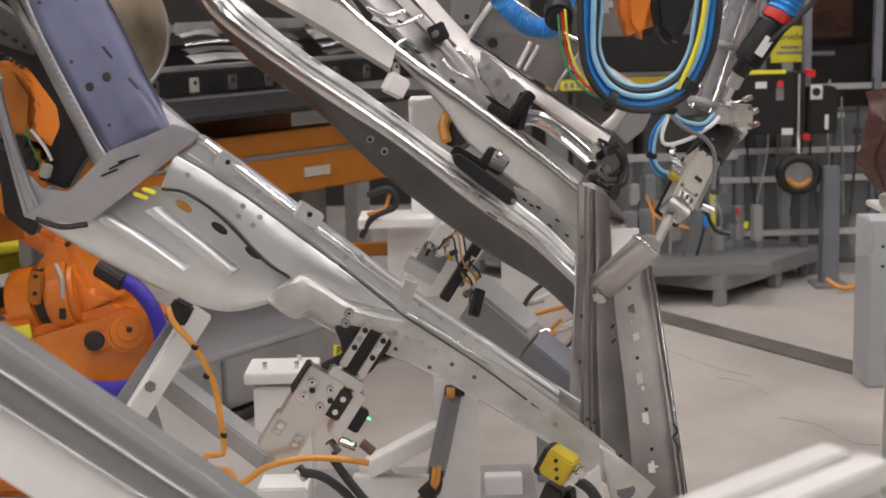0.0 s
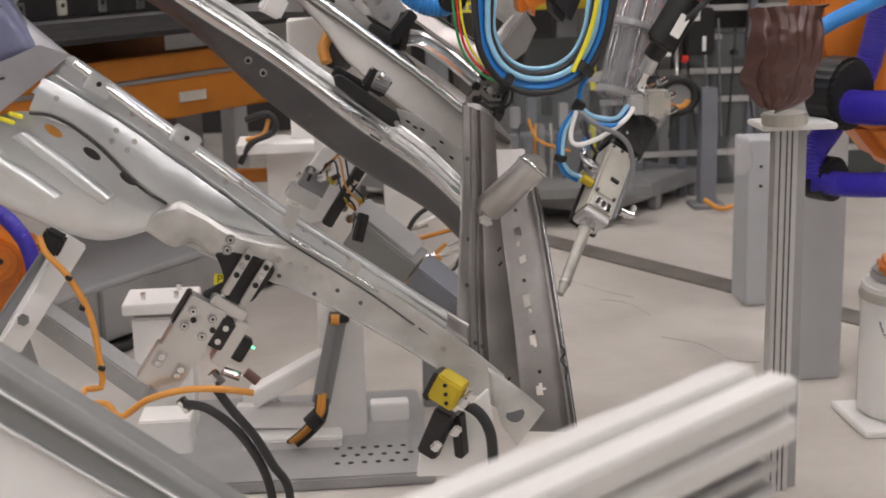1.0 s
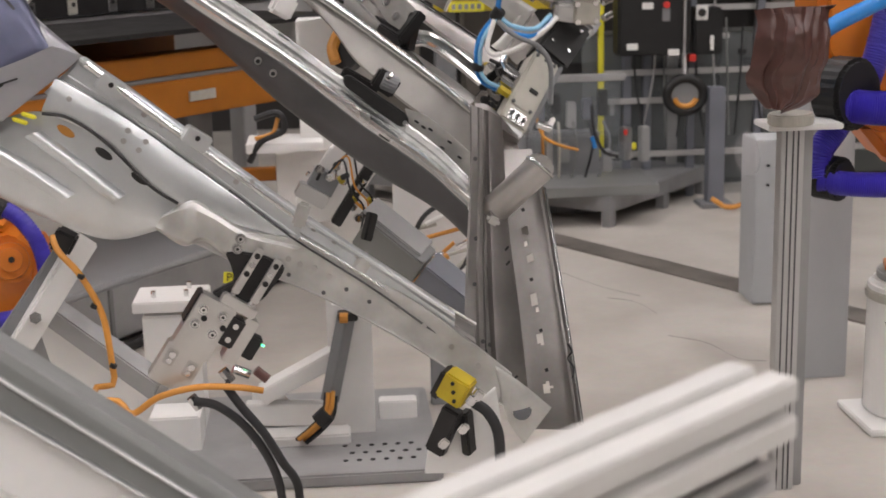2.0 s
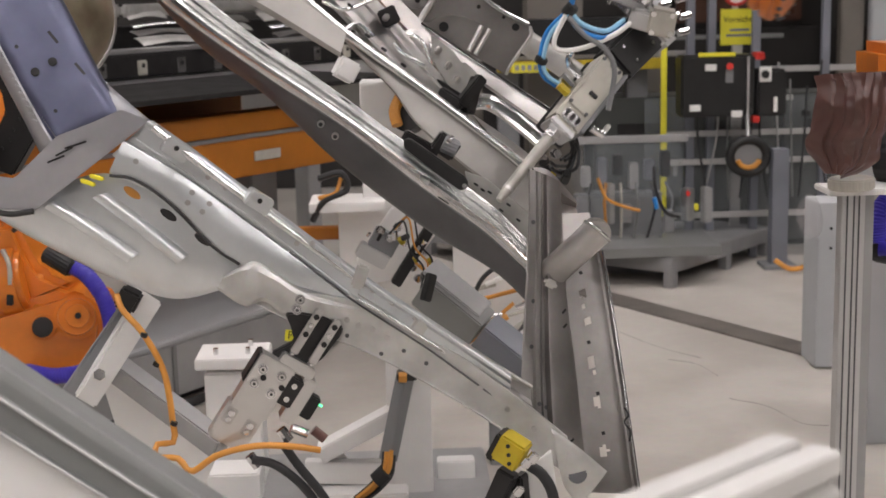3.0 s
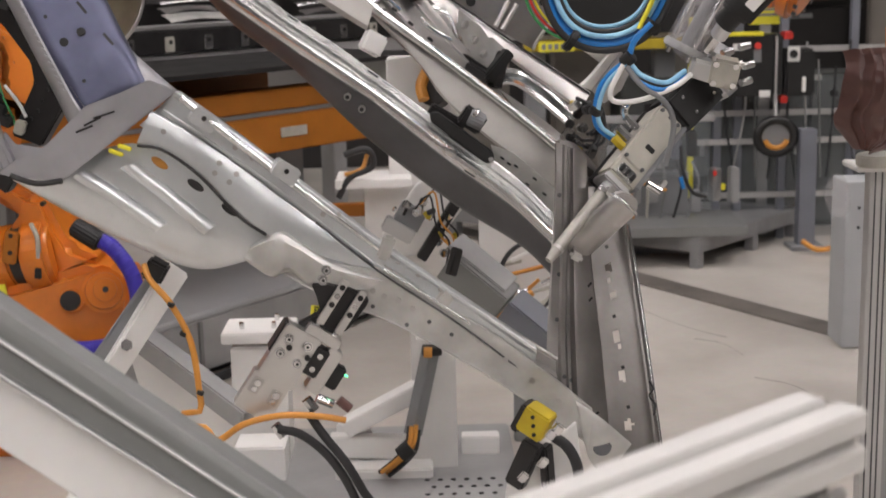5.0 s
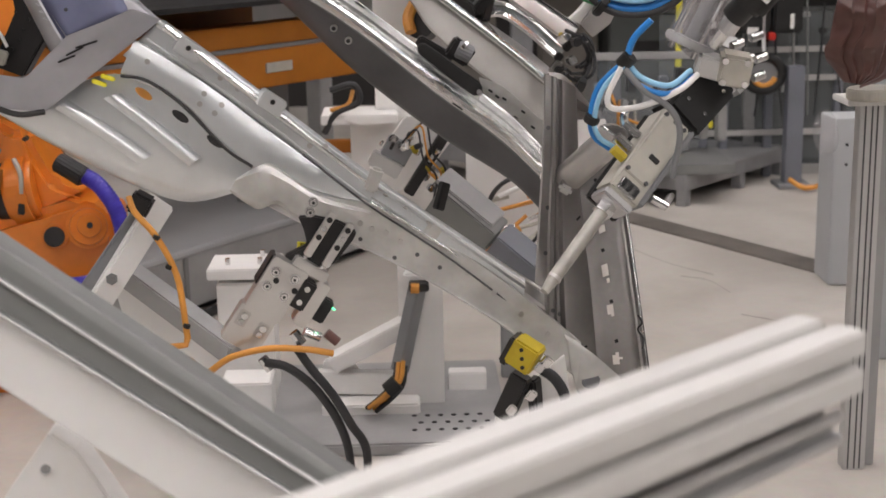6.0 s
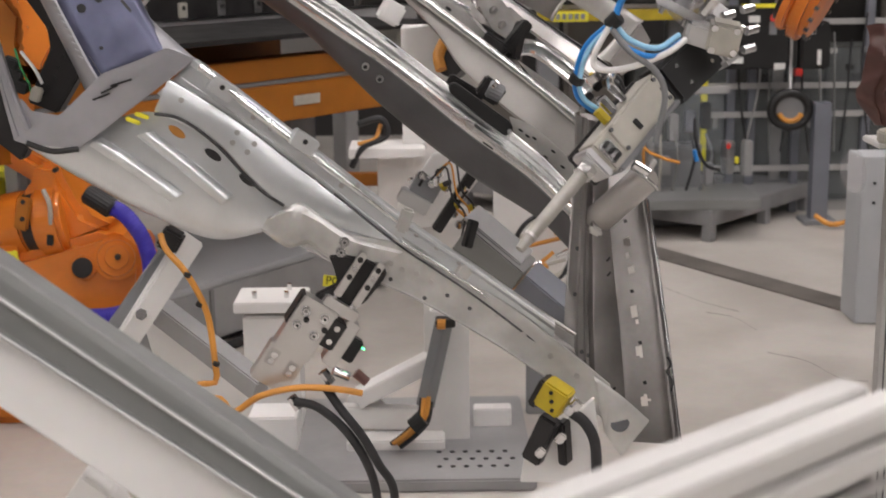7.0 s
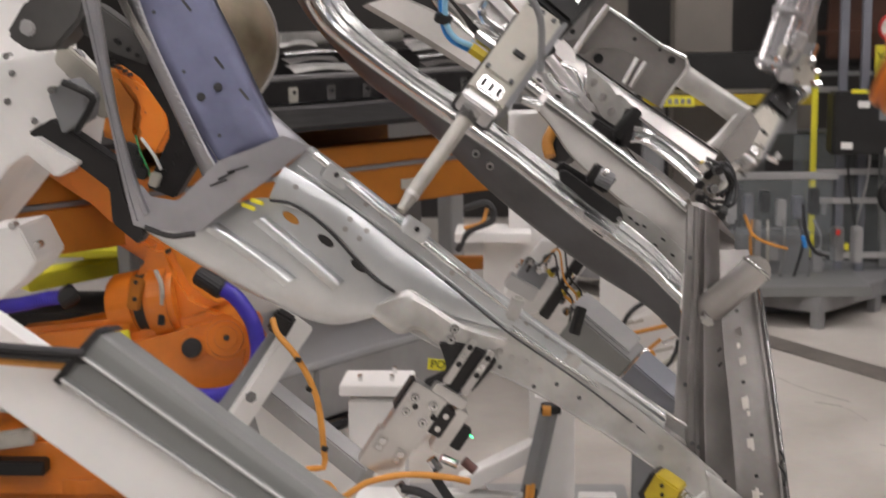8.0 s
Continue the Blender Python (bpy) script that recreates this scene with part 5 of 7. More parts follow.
# ---- foreground ----
def foreground_light():
    a0, a1 = Vector((-0.597, 1.8, 1.201)), Vector((-0.657, 1.8, 1.133))
    e0, e1 = Vector((-0.074, 1.66, 0.864)), Vector((-0.145, 1.66, 0.839))
    b0, b1 = a0 + (e0 - a0) * 1.5, a1 + (e1 - a1) * 1.5
    th = thing("machine_light", a0, "grey aluminium machine light with black end caps", "machine light")
    d = (b0 - a0).normalized()
    side = (a0 - a1).normalized()
    part("housing", sheet([a0, b0], [a1, b1], ((0, -0.03), (0.015, -0.006), (0.04, 0.0), (0.2, 0.003), (0.4, 0.003), (0.43, 0.008), (0.47, 0.008), (0.5, 0.002), (0.84, 0.002), (0.88, 0.009), (0.94, 0.009), (0.97, 0.0), (1, -0.02)), 0.05, 4), DARKGREY, th, "grey extruded housing with ribs")
    for k in (0.45, 0.91):
        part("bead", rod(a0.lerp(a1, k) + Vector((0, -0.0085, 0.002)), b0.lerp(b1, k) + Vector((0, -0.0085, 0.002)), 0.0022, 10), ALU, th, "bright edge bead")
    part("end_cap", sheet([a0 - d * 0.009 + side * 0.004, a0 + side * 0.004], [a1 - d * 0.009 - side * 0.004, a1 - side * 0.004], ((0, -0.03), (0.03, 0.004), (0.5, 0.012), (0.97, 0.004), (1, -0.02)), 0.06, 3), BLACK, th)
    for k in range(3):
        c = [(-0.618, 1.79, 1.165), (-0.682, 1.78, 1.172), (-0.785, 1.78, 1.18)]
        part("lead", tube([Vector(q) + Vector((0, 0.01 * k, 0.012 - 0.012 * k)) for q in c], 0.006, 16, 8), CABLE if k == 2 else RUBBER, th)
    wb = thing("white_beam", a1, "white painted inclined machine beam", "beam")
    f0, f1 = a1 - d * 0.5 + Vector((0, 0.02, 0)), b1 + Vector((0, 0.02, 0))
    part("beam", sheet([f0, f1], [f0 - side * 0.1, f1 - side * 0.1], ((0, 0), (0.02, 0.004), (0.95, 0.004), (0.98, 0.0), (1, -0.02)), 0.06, 4), WHITE, wb)
    part("leg", plate([(-0.486, 0.89), (-0.451, 0.861), (-0.39, 0.752), (-0.426, 0.669), (-0.596, 0.674), (-0.554, 0.798)], 1.8, 1.86, 0.004), WHITE, wb)
    part("leg_screw", rod((-0.492, 1.79, 0.842), (-0.497, 1.81, 0.834), 0.007, 12), CHROME, wb)
    c = Vector((-0.487, 1.84, 0.688))
    part("foot", box((c.x, 1.84, (c.z + 0.03) / 2), (0.12, 0.08, c.z + 0.03), None, 0.004), WHITE, wb)


foreground_light()


def profile_bar(a, b, w, h):
    """Slotted aluminium profile, level, from a to b."""
    a, b = Vector(a), Vector(b)
    g, d = 0.011, 0.012
    hw, hh = w / 2, h / 2
    sec = [(-hw, -hh), (-hw, -g / 2), (-hw + d, -g / 2), (-hw + d, g / 2), (-hw, g / 2), (-hw, hh), (-g / 2, hh), (-g / 2, hh - d), (g / 2, hh - d), (g / 2, hh),
           (hw, hh), (hw, g / 2), (hw - d, g / 2), (hw - d, -g / 2), (hw, -g / 2), (hw, -hh)]
    bm = bmesh.new()
    f = bm.faces.new([bm.verts.new((x, 0, z)) for x, z in sec])
    r = bmesh.ops.extrude_face_region(bm, geom=[f])
    bmesh.ops.translate(bm, vec=(0, (b - a).length, 0), verts=[v for v in r["geom"] if isinstance(v, bmesh.types.BMVert)])
    bev(bm, 0.0025, 2)
    bmesh.ops.transform(bm, matrix=Matrix.Translation(a) @ (b - a).to_track_quat("Y", "Z").to_matrix().to_4x4(), verts=bm.verts)
    return bm


def foreground_rail():
    near_tip, near, far = (Vector(p) for p in [(0.373, 1.138, 1.21), (0.021, 0.835, 1.21), (0.333, 1.197, 1.21)])
    along = (near_tip - near).normalized()
    w = (far - near_tip - along * (far - near_tip).dot(along)).length
    across = Vector((-along.y, along.x, 0))
    h = 0.055
    tip = near_tip + across * w / 2 + Vector((0, 0, -h / 2))
    th = thing("guard_rail", tip, "bright slotted aluminium guard rail", "guard rail")
    part("profile", profile_bar(tip - along * 1.6, tip, w, h), PROFILE, th)
    low = tip + across * (-w / 2 + 0.02) + Vector((0, 0, -0.055))
    part("lower_profile", profile_bar(low - along * 1.6, low - along * 0.02, 0.03, 0.03), ALU, th)
    foot = tip - along * 1.3
    part("post", box((foot.x, foot.y, (tip.z - 0.09) / 2), (0.05, 0.05, tip.z - 0.09), spin(0, 0, 45), 0.003), ALU, th)


foreground_rail()


# ---- right side ----
def steel_podium():
    h = 0.165
    o, p1, p3 = (Vector(p) for p in [(1.424, 7.124, 0.165), (2.158, 7.942, 0.165), (1.056, 7.78, 0.165)])
    o.z = p1.z = p3.z = 0
    th = thing("steel_podium", o, "low grey steel podium on short legs", "podium")
    u = (p1 - o).normalized()
    v = Vector((-u.y, u.x, 0))
    L, W = (p1 - o).length, 1.7
    q = [o, o + u * L, o + u * L + v * W, o + v * W]
    part("deck", slab(q, h - 0.085, h, 0.006), PODIUM, th)
    for s, t in ((0.03, 0.03), (L * 0.55, 0.03), (L - 0.03, 0.03), (0.03, 0.8), (0.03, 1.66), (L - 0.03, 1.66)):
        p = o + u * s + v * t
        part("leg", box((p.x, p.y, (h - 0.085) / 2), (0.055, 0.055, h - 0.085), spin(0, 0, 46), 0.003), PODIUM, th)
    return h


steel_podium()


def guard_fence():
    y = 7.9
    th = thing("machine_fence", (1.901, 7.9, 0.354), "aluminium profile guard fence with clear panes", "fence")
    def up(x, z0, z1, w, mat, yy=y, name="post"):
        part(name, box((x, yy, (z0 + z1) / 2), (w, w, z1 - z0), None, 0.004), mat, th)
    for p in [(1.669, 7.9, 0.616), (1.786, 7.9, 0.613), (2.036, 7.95, 0.6), (2.426, 8, 0.904)]:
        up(p[0], 0.0, 2.3, 0.045, BLUEGREY)
    for p in [(1.78, 7.88, 0.717), (1.782, 7.88, 0.558), (1.834, 7.88, 0.255), (1.952, 7.9, 1.065)]:
        part("rail", box((p[0] + 0.55, p[1], p[2]), (1.6, 0.03, 0.032), None, 0.004), ALU, th)
    part("yellow_edge", box((1.513, 7.85, 0.752), (0.03, 0.03, 1.0), None, 0.003), LEMON, th)
    part("pane", box((1.971, 7.93, 0.412), (1.1, 0.006, 1.0), None, 0), PLEXI, th)
    rnd = random.Random(9)
    for k in range(9):
        x = Vector((1.727, 7.85, 0.62)).x + 0.085 * k + rnd.uniform(-0.02, 0.02)
        z = rnd.uniform(0.85, 1.05)
        part("cable", tube([(x, 7.86, z + 0.1), (x + rnd.uniform(-0.03, 0.03), 7.85, z - 0.2), (x + rnd.uniform(-0.06, 0.06), 7.86, 0.35)], 0.006, 16, 6), (RUBBER, ALU, DARKGREY, RUBBER)[k % 4], th)
        part("clip", box((x, 7.87, z - 0.05 * (k % 3)), (0.04, 0.03, 0.03), None, 0.003), (ALU, BLACK, GREY)[k % 3], th)
    mc = thing("machine_cabinet", (2.2, 8.4, 0), "dark grey-green machine cabinets behind the guard fence", "cabinet")
    for k in range(4):
        x = 1.45 + 0.55 * k
        door = part("door", box((x, 8.22, 0.47), (0.53, 0.03, 0.86), None, 0.006), CABINET, mc)
        part("vent", box((x, 8.203, 0.70), (0.28, 0.006, 0.10), None, 0.001), ANTHRACITE, door)
        part("latch", box((x + 0.2, 8.20, 0.48), (0.025, 0.012, 0.09), None, 0.003), ALU, door)
    part("body", box((2.28, 8.45, 0.47), (2.2, 0.42, 0.84), None, 0.006), CABINET, mc)
    part("plinth", box((2.28, 8.45, 0.025), (2.15, 0.4, 0.05), None, 0.003), ANTHRACITE, mc)
    st = thing("grey_post", Vector((2.111, 7.6, 0.019)) * 1, "grey painted square steel post", "post")
    a, b = Vector((2.098, 7.6, 0.657)), Vector((2.105, 7.6, 0.019))
    part("column", box((a.x, 7.6, a.z / 2), (0.09, 0.09, a.z), None, 0.004), BLUEGREY, st)
    part("foot", box((a.x, 7.6, 0.012), (0.18, 0.18, 0.024), None, 0.004), GREY, st)
    cb = tagged(part("floor_cable", tube([(2.045, 7.45, 0.069), (2.123, 7.4, 0.028), (2.258, 7.45, 0.044)], 0.014, 24, 10), CABLE), "orange cable bundle on the floor", "cable")


guard_fence()


def control_box():
    th = thing("control_box", (1.785, 7.7, 0.986), "black control box with a red button and labels", "control box")
    part("case", box((1.763, 7.7, 0.999), (0.40, 0.16, 0.33), None, 0.012), BLACK, th)
    part("side_case", box((2.063, 7.72, 0.954), (0.16, 0.16, 0.25), None, 0.012), BLACK, th)
    part("edge_strip", box((1.92, 7.6, 0.991), (0.012, 0.02, 0.33), None, 0.003), ALU, th)
    part("red_corner", box((1.988, 7.66, 1.155), (0.05, 0.1, 0.04), None, 0.006), RED, th)
    part("red_corner", box((1.976, 7.66, 0.813), (0.04, 0.06, 0.04), None, 0.006), RED, th)
    part("red_button", rod((1.816, 7.58, 1.106), (1.828, 7.63, 1.103), 0.02, 16, bevel=0.004), RED, th)
    part("button_plate", box((1.823, 7.617, 1.052), (0.04, 0.01, 0.07), None, 0.002), GREY, th)
    part("switch_plate", box((2.023, 7.635, 1.055), (0.065, 0.012, 0.08), None, 0.003), WHITE, th)
    part("switch", rod((2.014, 7.6, 1.058), (2.022, 7.63, 1.056), 0.022, 14), BLACK, th)
    for p in [(1.722, 7.617, 1.1), (1.639, 7.617, 0.884), (1.866, 7.617, 0.848)]:
        part("label_plate", box(p, (0.06, 0.01, 0.035), None, 0.002), WHITE, th)
    part("label_plate", box((2.082, 7.637, 0.892), (0.02, 0.01, 0.08), None, 0.002), WHITE, th)
    part("yellow_strip", box((1.754, 7.617, 1.169), (0.2, 0.01, 0.022), None, 0.002), LEMON, th)
    sg = thing("warning_sign", (1.965, 8, 1.291), "yellow warning sign with black lettering", "sign")
    part("board", box((1.965, 8, 1.298), (0.21, 0.008, 0.20), None, 0.002), LEMON, sg)
    c = Vector((1.97, 8.02, 1.297))
    part("sign_post", box((c.x, 8.03, (c.z + 0.1) / 2), (0.04, 0.04, c.z + 0.1), None, 0.003), ALU, sg)
    lettering("heading", "Vorsicht!", 0.048, (1.963, 7.994, 1.339), spin(90, 0, 0), BLACK, sg)
    for z, w in ((0.0, 0.11), (-0.03, 0.15)):
        c = Vector((1.967, 7.994, 1.282))
        part("text_bar", box((c.x, c.y, c.z + z), (w, 0.003, 0.014), None, 0), GREY, sg)
    ps = thing("prohibition_sign", (1.945, 8.0, 1.49), "round white prohibition sign with a red ring and black hand", "sign")
    part("disc", rod((1.945, 7.99, 1.49), (1.945, 7.998, 1.49), 0.075, 32), WHITE, ps)
    part("red_ring", tube([(1.945 + 0.068 * math.cos(a), 7.988, 1.49 + 0.068 * math.sin(a)) for a in (2 * math.pi * k / 28 for k in range(29))], 0.009, 56, 8), RED, ps, "", True)
    part("palm", box((1.945, 7.986, 1.478), (0.034, 0.004, 0.036), spin(0, 15, 0), 0.003), BLACK, ps)
    for k in range(4):
        part("finger", box((1.936 + 0.0095 * k, 7.986, 1.507 - 0.002 * k), (0.0065, 0.004, 0.034), spin(0, 15, 0), 0.002), BLACK, ps)
    part("slash", bar((1.902, 7.983, 1.445), (1.988, 7.983, 1.535), 0.012, 0.004, 90, 0.001), RED, ps)
    part("holder", box((1.945, 8.02, 0.80), (0.03, 0.03, 1.5), None, 0.003), ALU, ps)
    cp = thing("cable_reel", (1.927, 7.6, 0.612), "black cable reel ring with an orange cable", "cable reel")
    c = Vector((1.927, 7.6, 0.618))
    part("ring", tube([c + Vector((0.10 * math.cos(a), 0, 0.09 * math.sin(a))) for a in (2 * math.pi * k / 20 for k in range(21))], 0.025, 50, 10), BLACK, cp, "", True)
    part("disc", rod(c + Vector((0, 0.0, 0)), c + Vector((0, 0.04, 0)), 0.085, 28), GREY, cp)
    part("cable_wrap", tube([c + Vector((0.062 * math.cos(a), -0.015, 0.06 * math.sin(a))) for a in (math.pi * (1.1 + 0.8 * k / 12) for k in range(13))], 0.014, 24, 10), CABLE, cp)
    part("hook", rod(c + Vector((0, 0, 0.1)), c + Vector((0.0, 0.05, 0.3)), 0.012, 10), ALU, cp)


control_box()


def right_post():
    th = thing("aluminium_post", Vector((1.221, 3.7, 0.694)), "tall slotted aluminium profile post", "post")
    a = Vector((1.216, 3.7, 1.024))
    x, y = a.x, 3.7
    top = a.z
    th.location = (x, y, 0)
    part("profile", box((x, y, top / 2), (0.062, 0.05, top), spin(0, 0, 0), 0.003), ALU, th)
    for dx in (-0.018, 0.0, 0.014):
        part("slot_line", box((x + dx, y - 0.0255, top / 2), (0.004, 0.003, top - 0.01), None, 0), DARKSTEEL, th)
    part("side_profile", box((x + 0.05, y + 0.03, top / 2), (0.03, 0.05, top), None, 0.003), MIDGREY, th)
    part("top_plate", box((x + 0.02, y, top + 0.008), (0.2, 0.14, 0.016), None, 0.003), WHITE, th)
    w = thing("machine_column", (x + 0.16, 3.95, 0), "light grey painted machine column", "machine column")
    part("body", box((1.667, 4.695, 0.500), (0.16, 0.16, 1.000), None, 0.004), LIGHTGREY, w)
    part("cover", box((x + 0.10, 3.9, top - 0.18), (0.05, 0.03, 0.14), None, 0.003), GREY, w)
    c = thing("grey_cabinet", Vector((0, 0, 0)), "light grey sheet-steel cabinet", "cabinet")
    p, q = Vector((1.665, 5.2, 0.752)), Vector((1.678, 5.2, 0.303))
    c.location = (1.903, 5.663, 0)
    part("body", box((1.903, 5.663, 0.345), (0.404, 0.2, 0.682), None, 0.004), LIGHTGREY, c)
    part("door_gap", box((1.963, 5.562, 0.343), (0.004, 0.006, 0.586), None, 0), DARKSTEEL, c)
    for dz in (0.28, 0.2):
        part("screw", rod((1.751, 5.555, q.z + dz), (1.751, 5.565, q.z + dz), 0.006, 10), BLACK, c)
    bag = thing("clear_bag", Vector((1.661, 5.543, 0.640)), "crumpled clear plastic bag hanging beside the grey cabinet", "plastic bag")
    bm = bmesh.new()
    bmesh.ops.create_icosphere(bm, subdivisions=4, radius=0.085)
    for v in bm.verts:
        v.co *= 1 + 0.25 * noise.noise(v.co * 14)
        v.co.x *= 0.55
    bmesh.ops.translate(bm, vec=(1.661, 5.543, 0.640), verts=bm.verts)
    part("film", bm, SLEEVE, bag, "", True)


right_post()


def covered_robot():
    th = thing("bagged_robot", (1.183, 3.6, 1.05), "robot wrist wrapped in brown plastic film", "robot cover")
    A = [(1.052, 3.5, 1.348), (1.051, 3.48, 1.296), (1.039, 3.48, 1.227), (1.035, 3.5, 1.162), (1.084, 3.5, 1.103)]
    B = [(1.239, 3.5, 1.348), (1.229, 3.46, 1.265), (1.217, 3.46, 1.196), (1.205, 3.5, 1.121), (1.134, 3.52, 1.085)]
    fold = tuple((k / 24, 0.05 * math.sin(math.pi * k / 24) + 0.003 * math.sin(k * 2.1) + 0.002 * math.sin(k * 4.7)) for k in range(25))
    bm = sheet(A, B, fold, 0.002, 60)
    for v in bm.verts:
        v.co.y += 0.02 * abs(noise.noise(v.co * 14)) + 0.004 * noise.noise(v.co * 45)
        v.co.x += 0.01 * noise.noise(v.co * 18 + Vector((5, 0, 0)))
    part("film", bm, BROWN, th, "crumpled brown plastic film", True)
    part("film_top", sheet([(1.052, 3.5, 1.348), (1.124, 3.45, 1.338), (1.239, 3.5, 1.345)], [(1.106, 3.62, 1.336), (1.189, 3.65, 1.34), (1.279, 3.62, 1.345)], fold, 0.002, 20), BROWN, th, "", True)
    part("collar", rod((1.188, 3.62, 1.074), (1.189, 3.62, 1.044), 0.06, 24, bevel=0.004), OFFWHITE, th)
    ob = thing("right_orange_robot", (1.522, 3.9, 0.815), "orange robot arm with blue and violet hoses", "robot")
    part("arm", plate([(1.354, 1.401), (1.792, 1.389), (1.821, 0.91), (1.598, 0.951), (1.483, 0.995), (1.361, 1.199)], 3.9, 4.15, 0.03), ORANGE, ob, "", True)
    part("arm_lower", plate([(1.483, 0.995), (1.815, 1.008), (1.829, 0.777), (1.589, 0.869)], 3.92, 4.1, 0.03), ORANGE, ob)
    part("hose", tube([(1.656, 3.75, 1.061), (1.487, 3.72, 1.062), (1.401, 3.74, 1.068), (1.353, 3.78, 1.077)], 0.046, 80, 16, 70, 0.0014), PURPLE, ob, "violet corrugated hose", True)
    part("hose", tube([(1.668, 3.75, 0.85), (1.497, 3.72, 0.853), (1.394, 3.74, 0.856), (1.329, 3.78, 0.864)], 0.034, 80, 16, 70, 0.0012), PURPLE, ob, "violet corrugated hose", True)
    part("hose", tube([(1.329, 3.78, 0.864), (1.334, 3.8, 0.936), (1.386, 3.82, 1.001), (1.483, 3.84, 1.143), (1.549, 3.84, 1.43)], 0.036, 80, 16, 80, 0.0012), PURPLE, ob, "violet corrugated hose", True)
    part("hose", tube([(1.238, 3.72, 1.111), (1.243, 3.72, 1.178), (1.294, 3.72, 1.265), (1.436, 3.74, 1.333), (1.589, 3.78, 1.386)], 0.022, 60, 14), BLUE, ob, "blue hose", True)
    for p, r in zip([(1.387, 3.78, 1.099), (1.36, 3.8, 0.864)], (0.10, 0.062)):
        v = Vector(p)
        part("hose_clamp", rod(v + Vector((0.03, -0.04, 0.0)), v + Vector((-0.02, 0.04, 0)), r, 26, bevel=0.012), BLACK, ob)
    jr = thing("small_robot", Vector((1.663, 4.2, 0.269)), "white and orange robot base behind the guard rail", "robot")
    c = Vector((1.811, 4.2, 0))
    part("drum", rod(c + Vector((0, 0, 0.02)), c + Vector((0, 0, 0.457)), 0.155, 40, bevel=0.015), WHITE, jr, "", True)
    part("drum_band", rod(c + Vector((0, 0, 0.397)), c + Vector((0, 0, 0.427)), 0.162, 40, bevel=0.004), OFFWHITE, jr, "", True)
    part("turntable", rod(c + Vector((0, 0, 0.457)), c + Vector((0, 0, 0.487)), 0.13, 36, bevel=0.006), MIDGREY, jr, "grey turntable", True)
    part("arm", slab([(c.x - 0.14, c.y - 0.07), (c.x - 0.10, c.y - 0.11), (c.x + 0.2, c.y - 0.12), (c.x + 0.2, c.y + 0.12), (c.x - 0.10, c.y + 0.05)], 0.487, 0.532, 0.015), ORANGE, jr, "orange arm casting", True)
    part("arm_top", slab([(c.x - 0.04, c.y - 0.09), (c.x + 0.2, c.y - 0.1), (c.x + 0.2, c.y + 0.1), (c.x - 0.04, c.y + 0.04)], 0.532, 0.587, 0.015), ORANGE, jr, "", True)
    part("foot", box(c + Vector((-0.02, -0.02, 0.012)), (0.36, 0.30, 0.022), None, 0.004), WHITE, jr)
    part("clip", tube([(c.x - 0.15, 4.08, 0.357), (c.x - 0.14, 4.05, 0.317), (c.x - 0.09, 4.04, 0.287)], 0.004, 12, 6), CHROME, jr)


covered_robot()


# ---- back of the cell ----
AXIS = Vector((0.64, 0.77, 0)).normalized()
SIDE = Vector((-AXIS.y, AXIS.x, 0))
ALONG = spin(0, 0, math.degrees(math.atan2(AXIS.y, AXIS.x)))


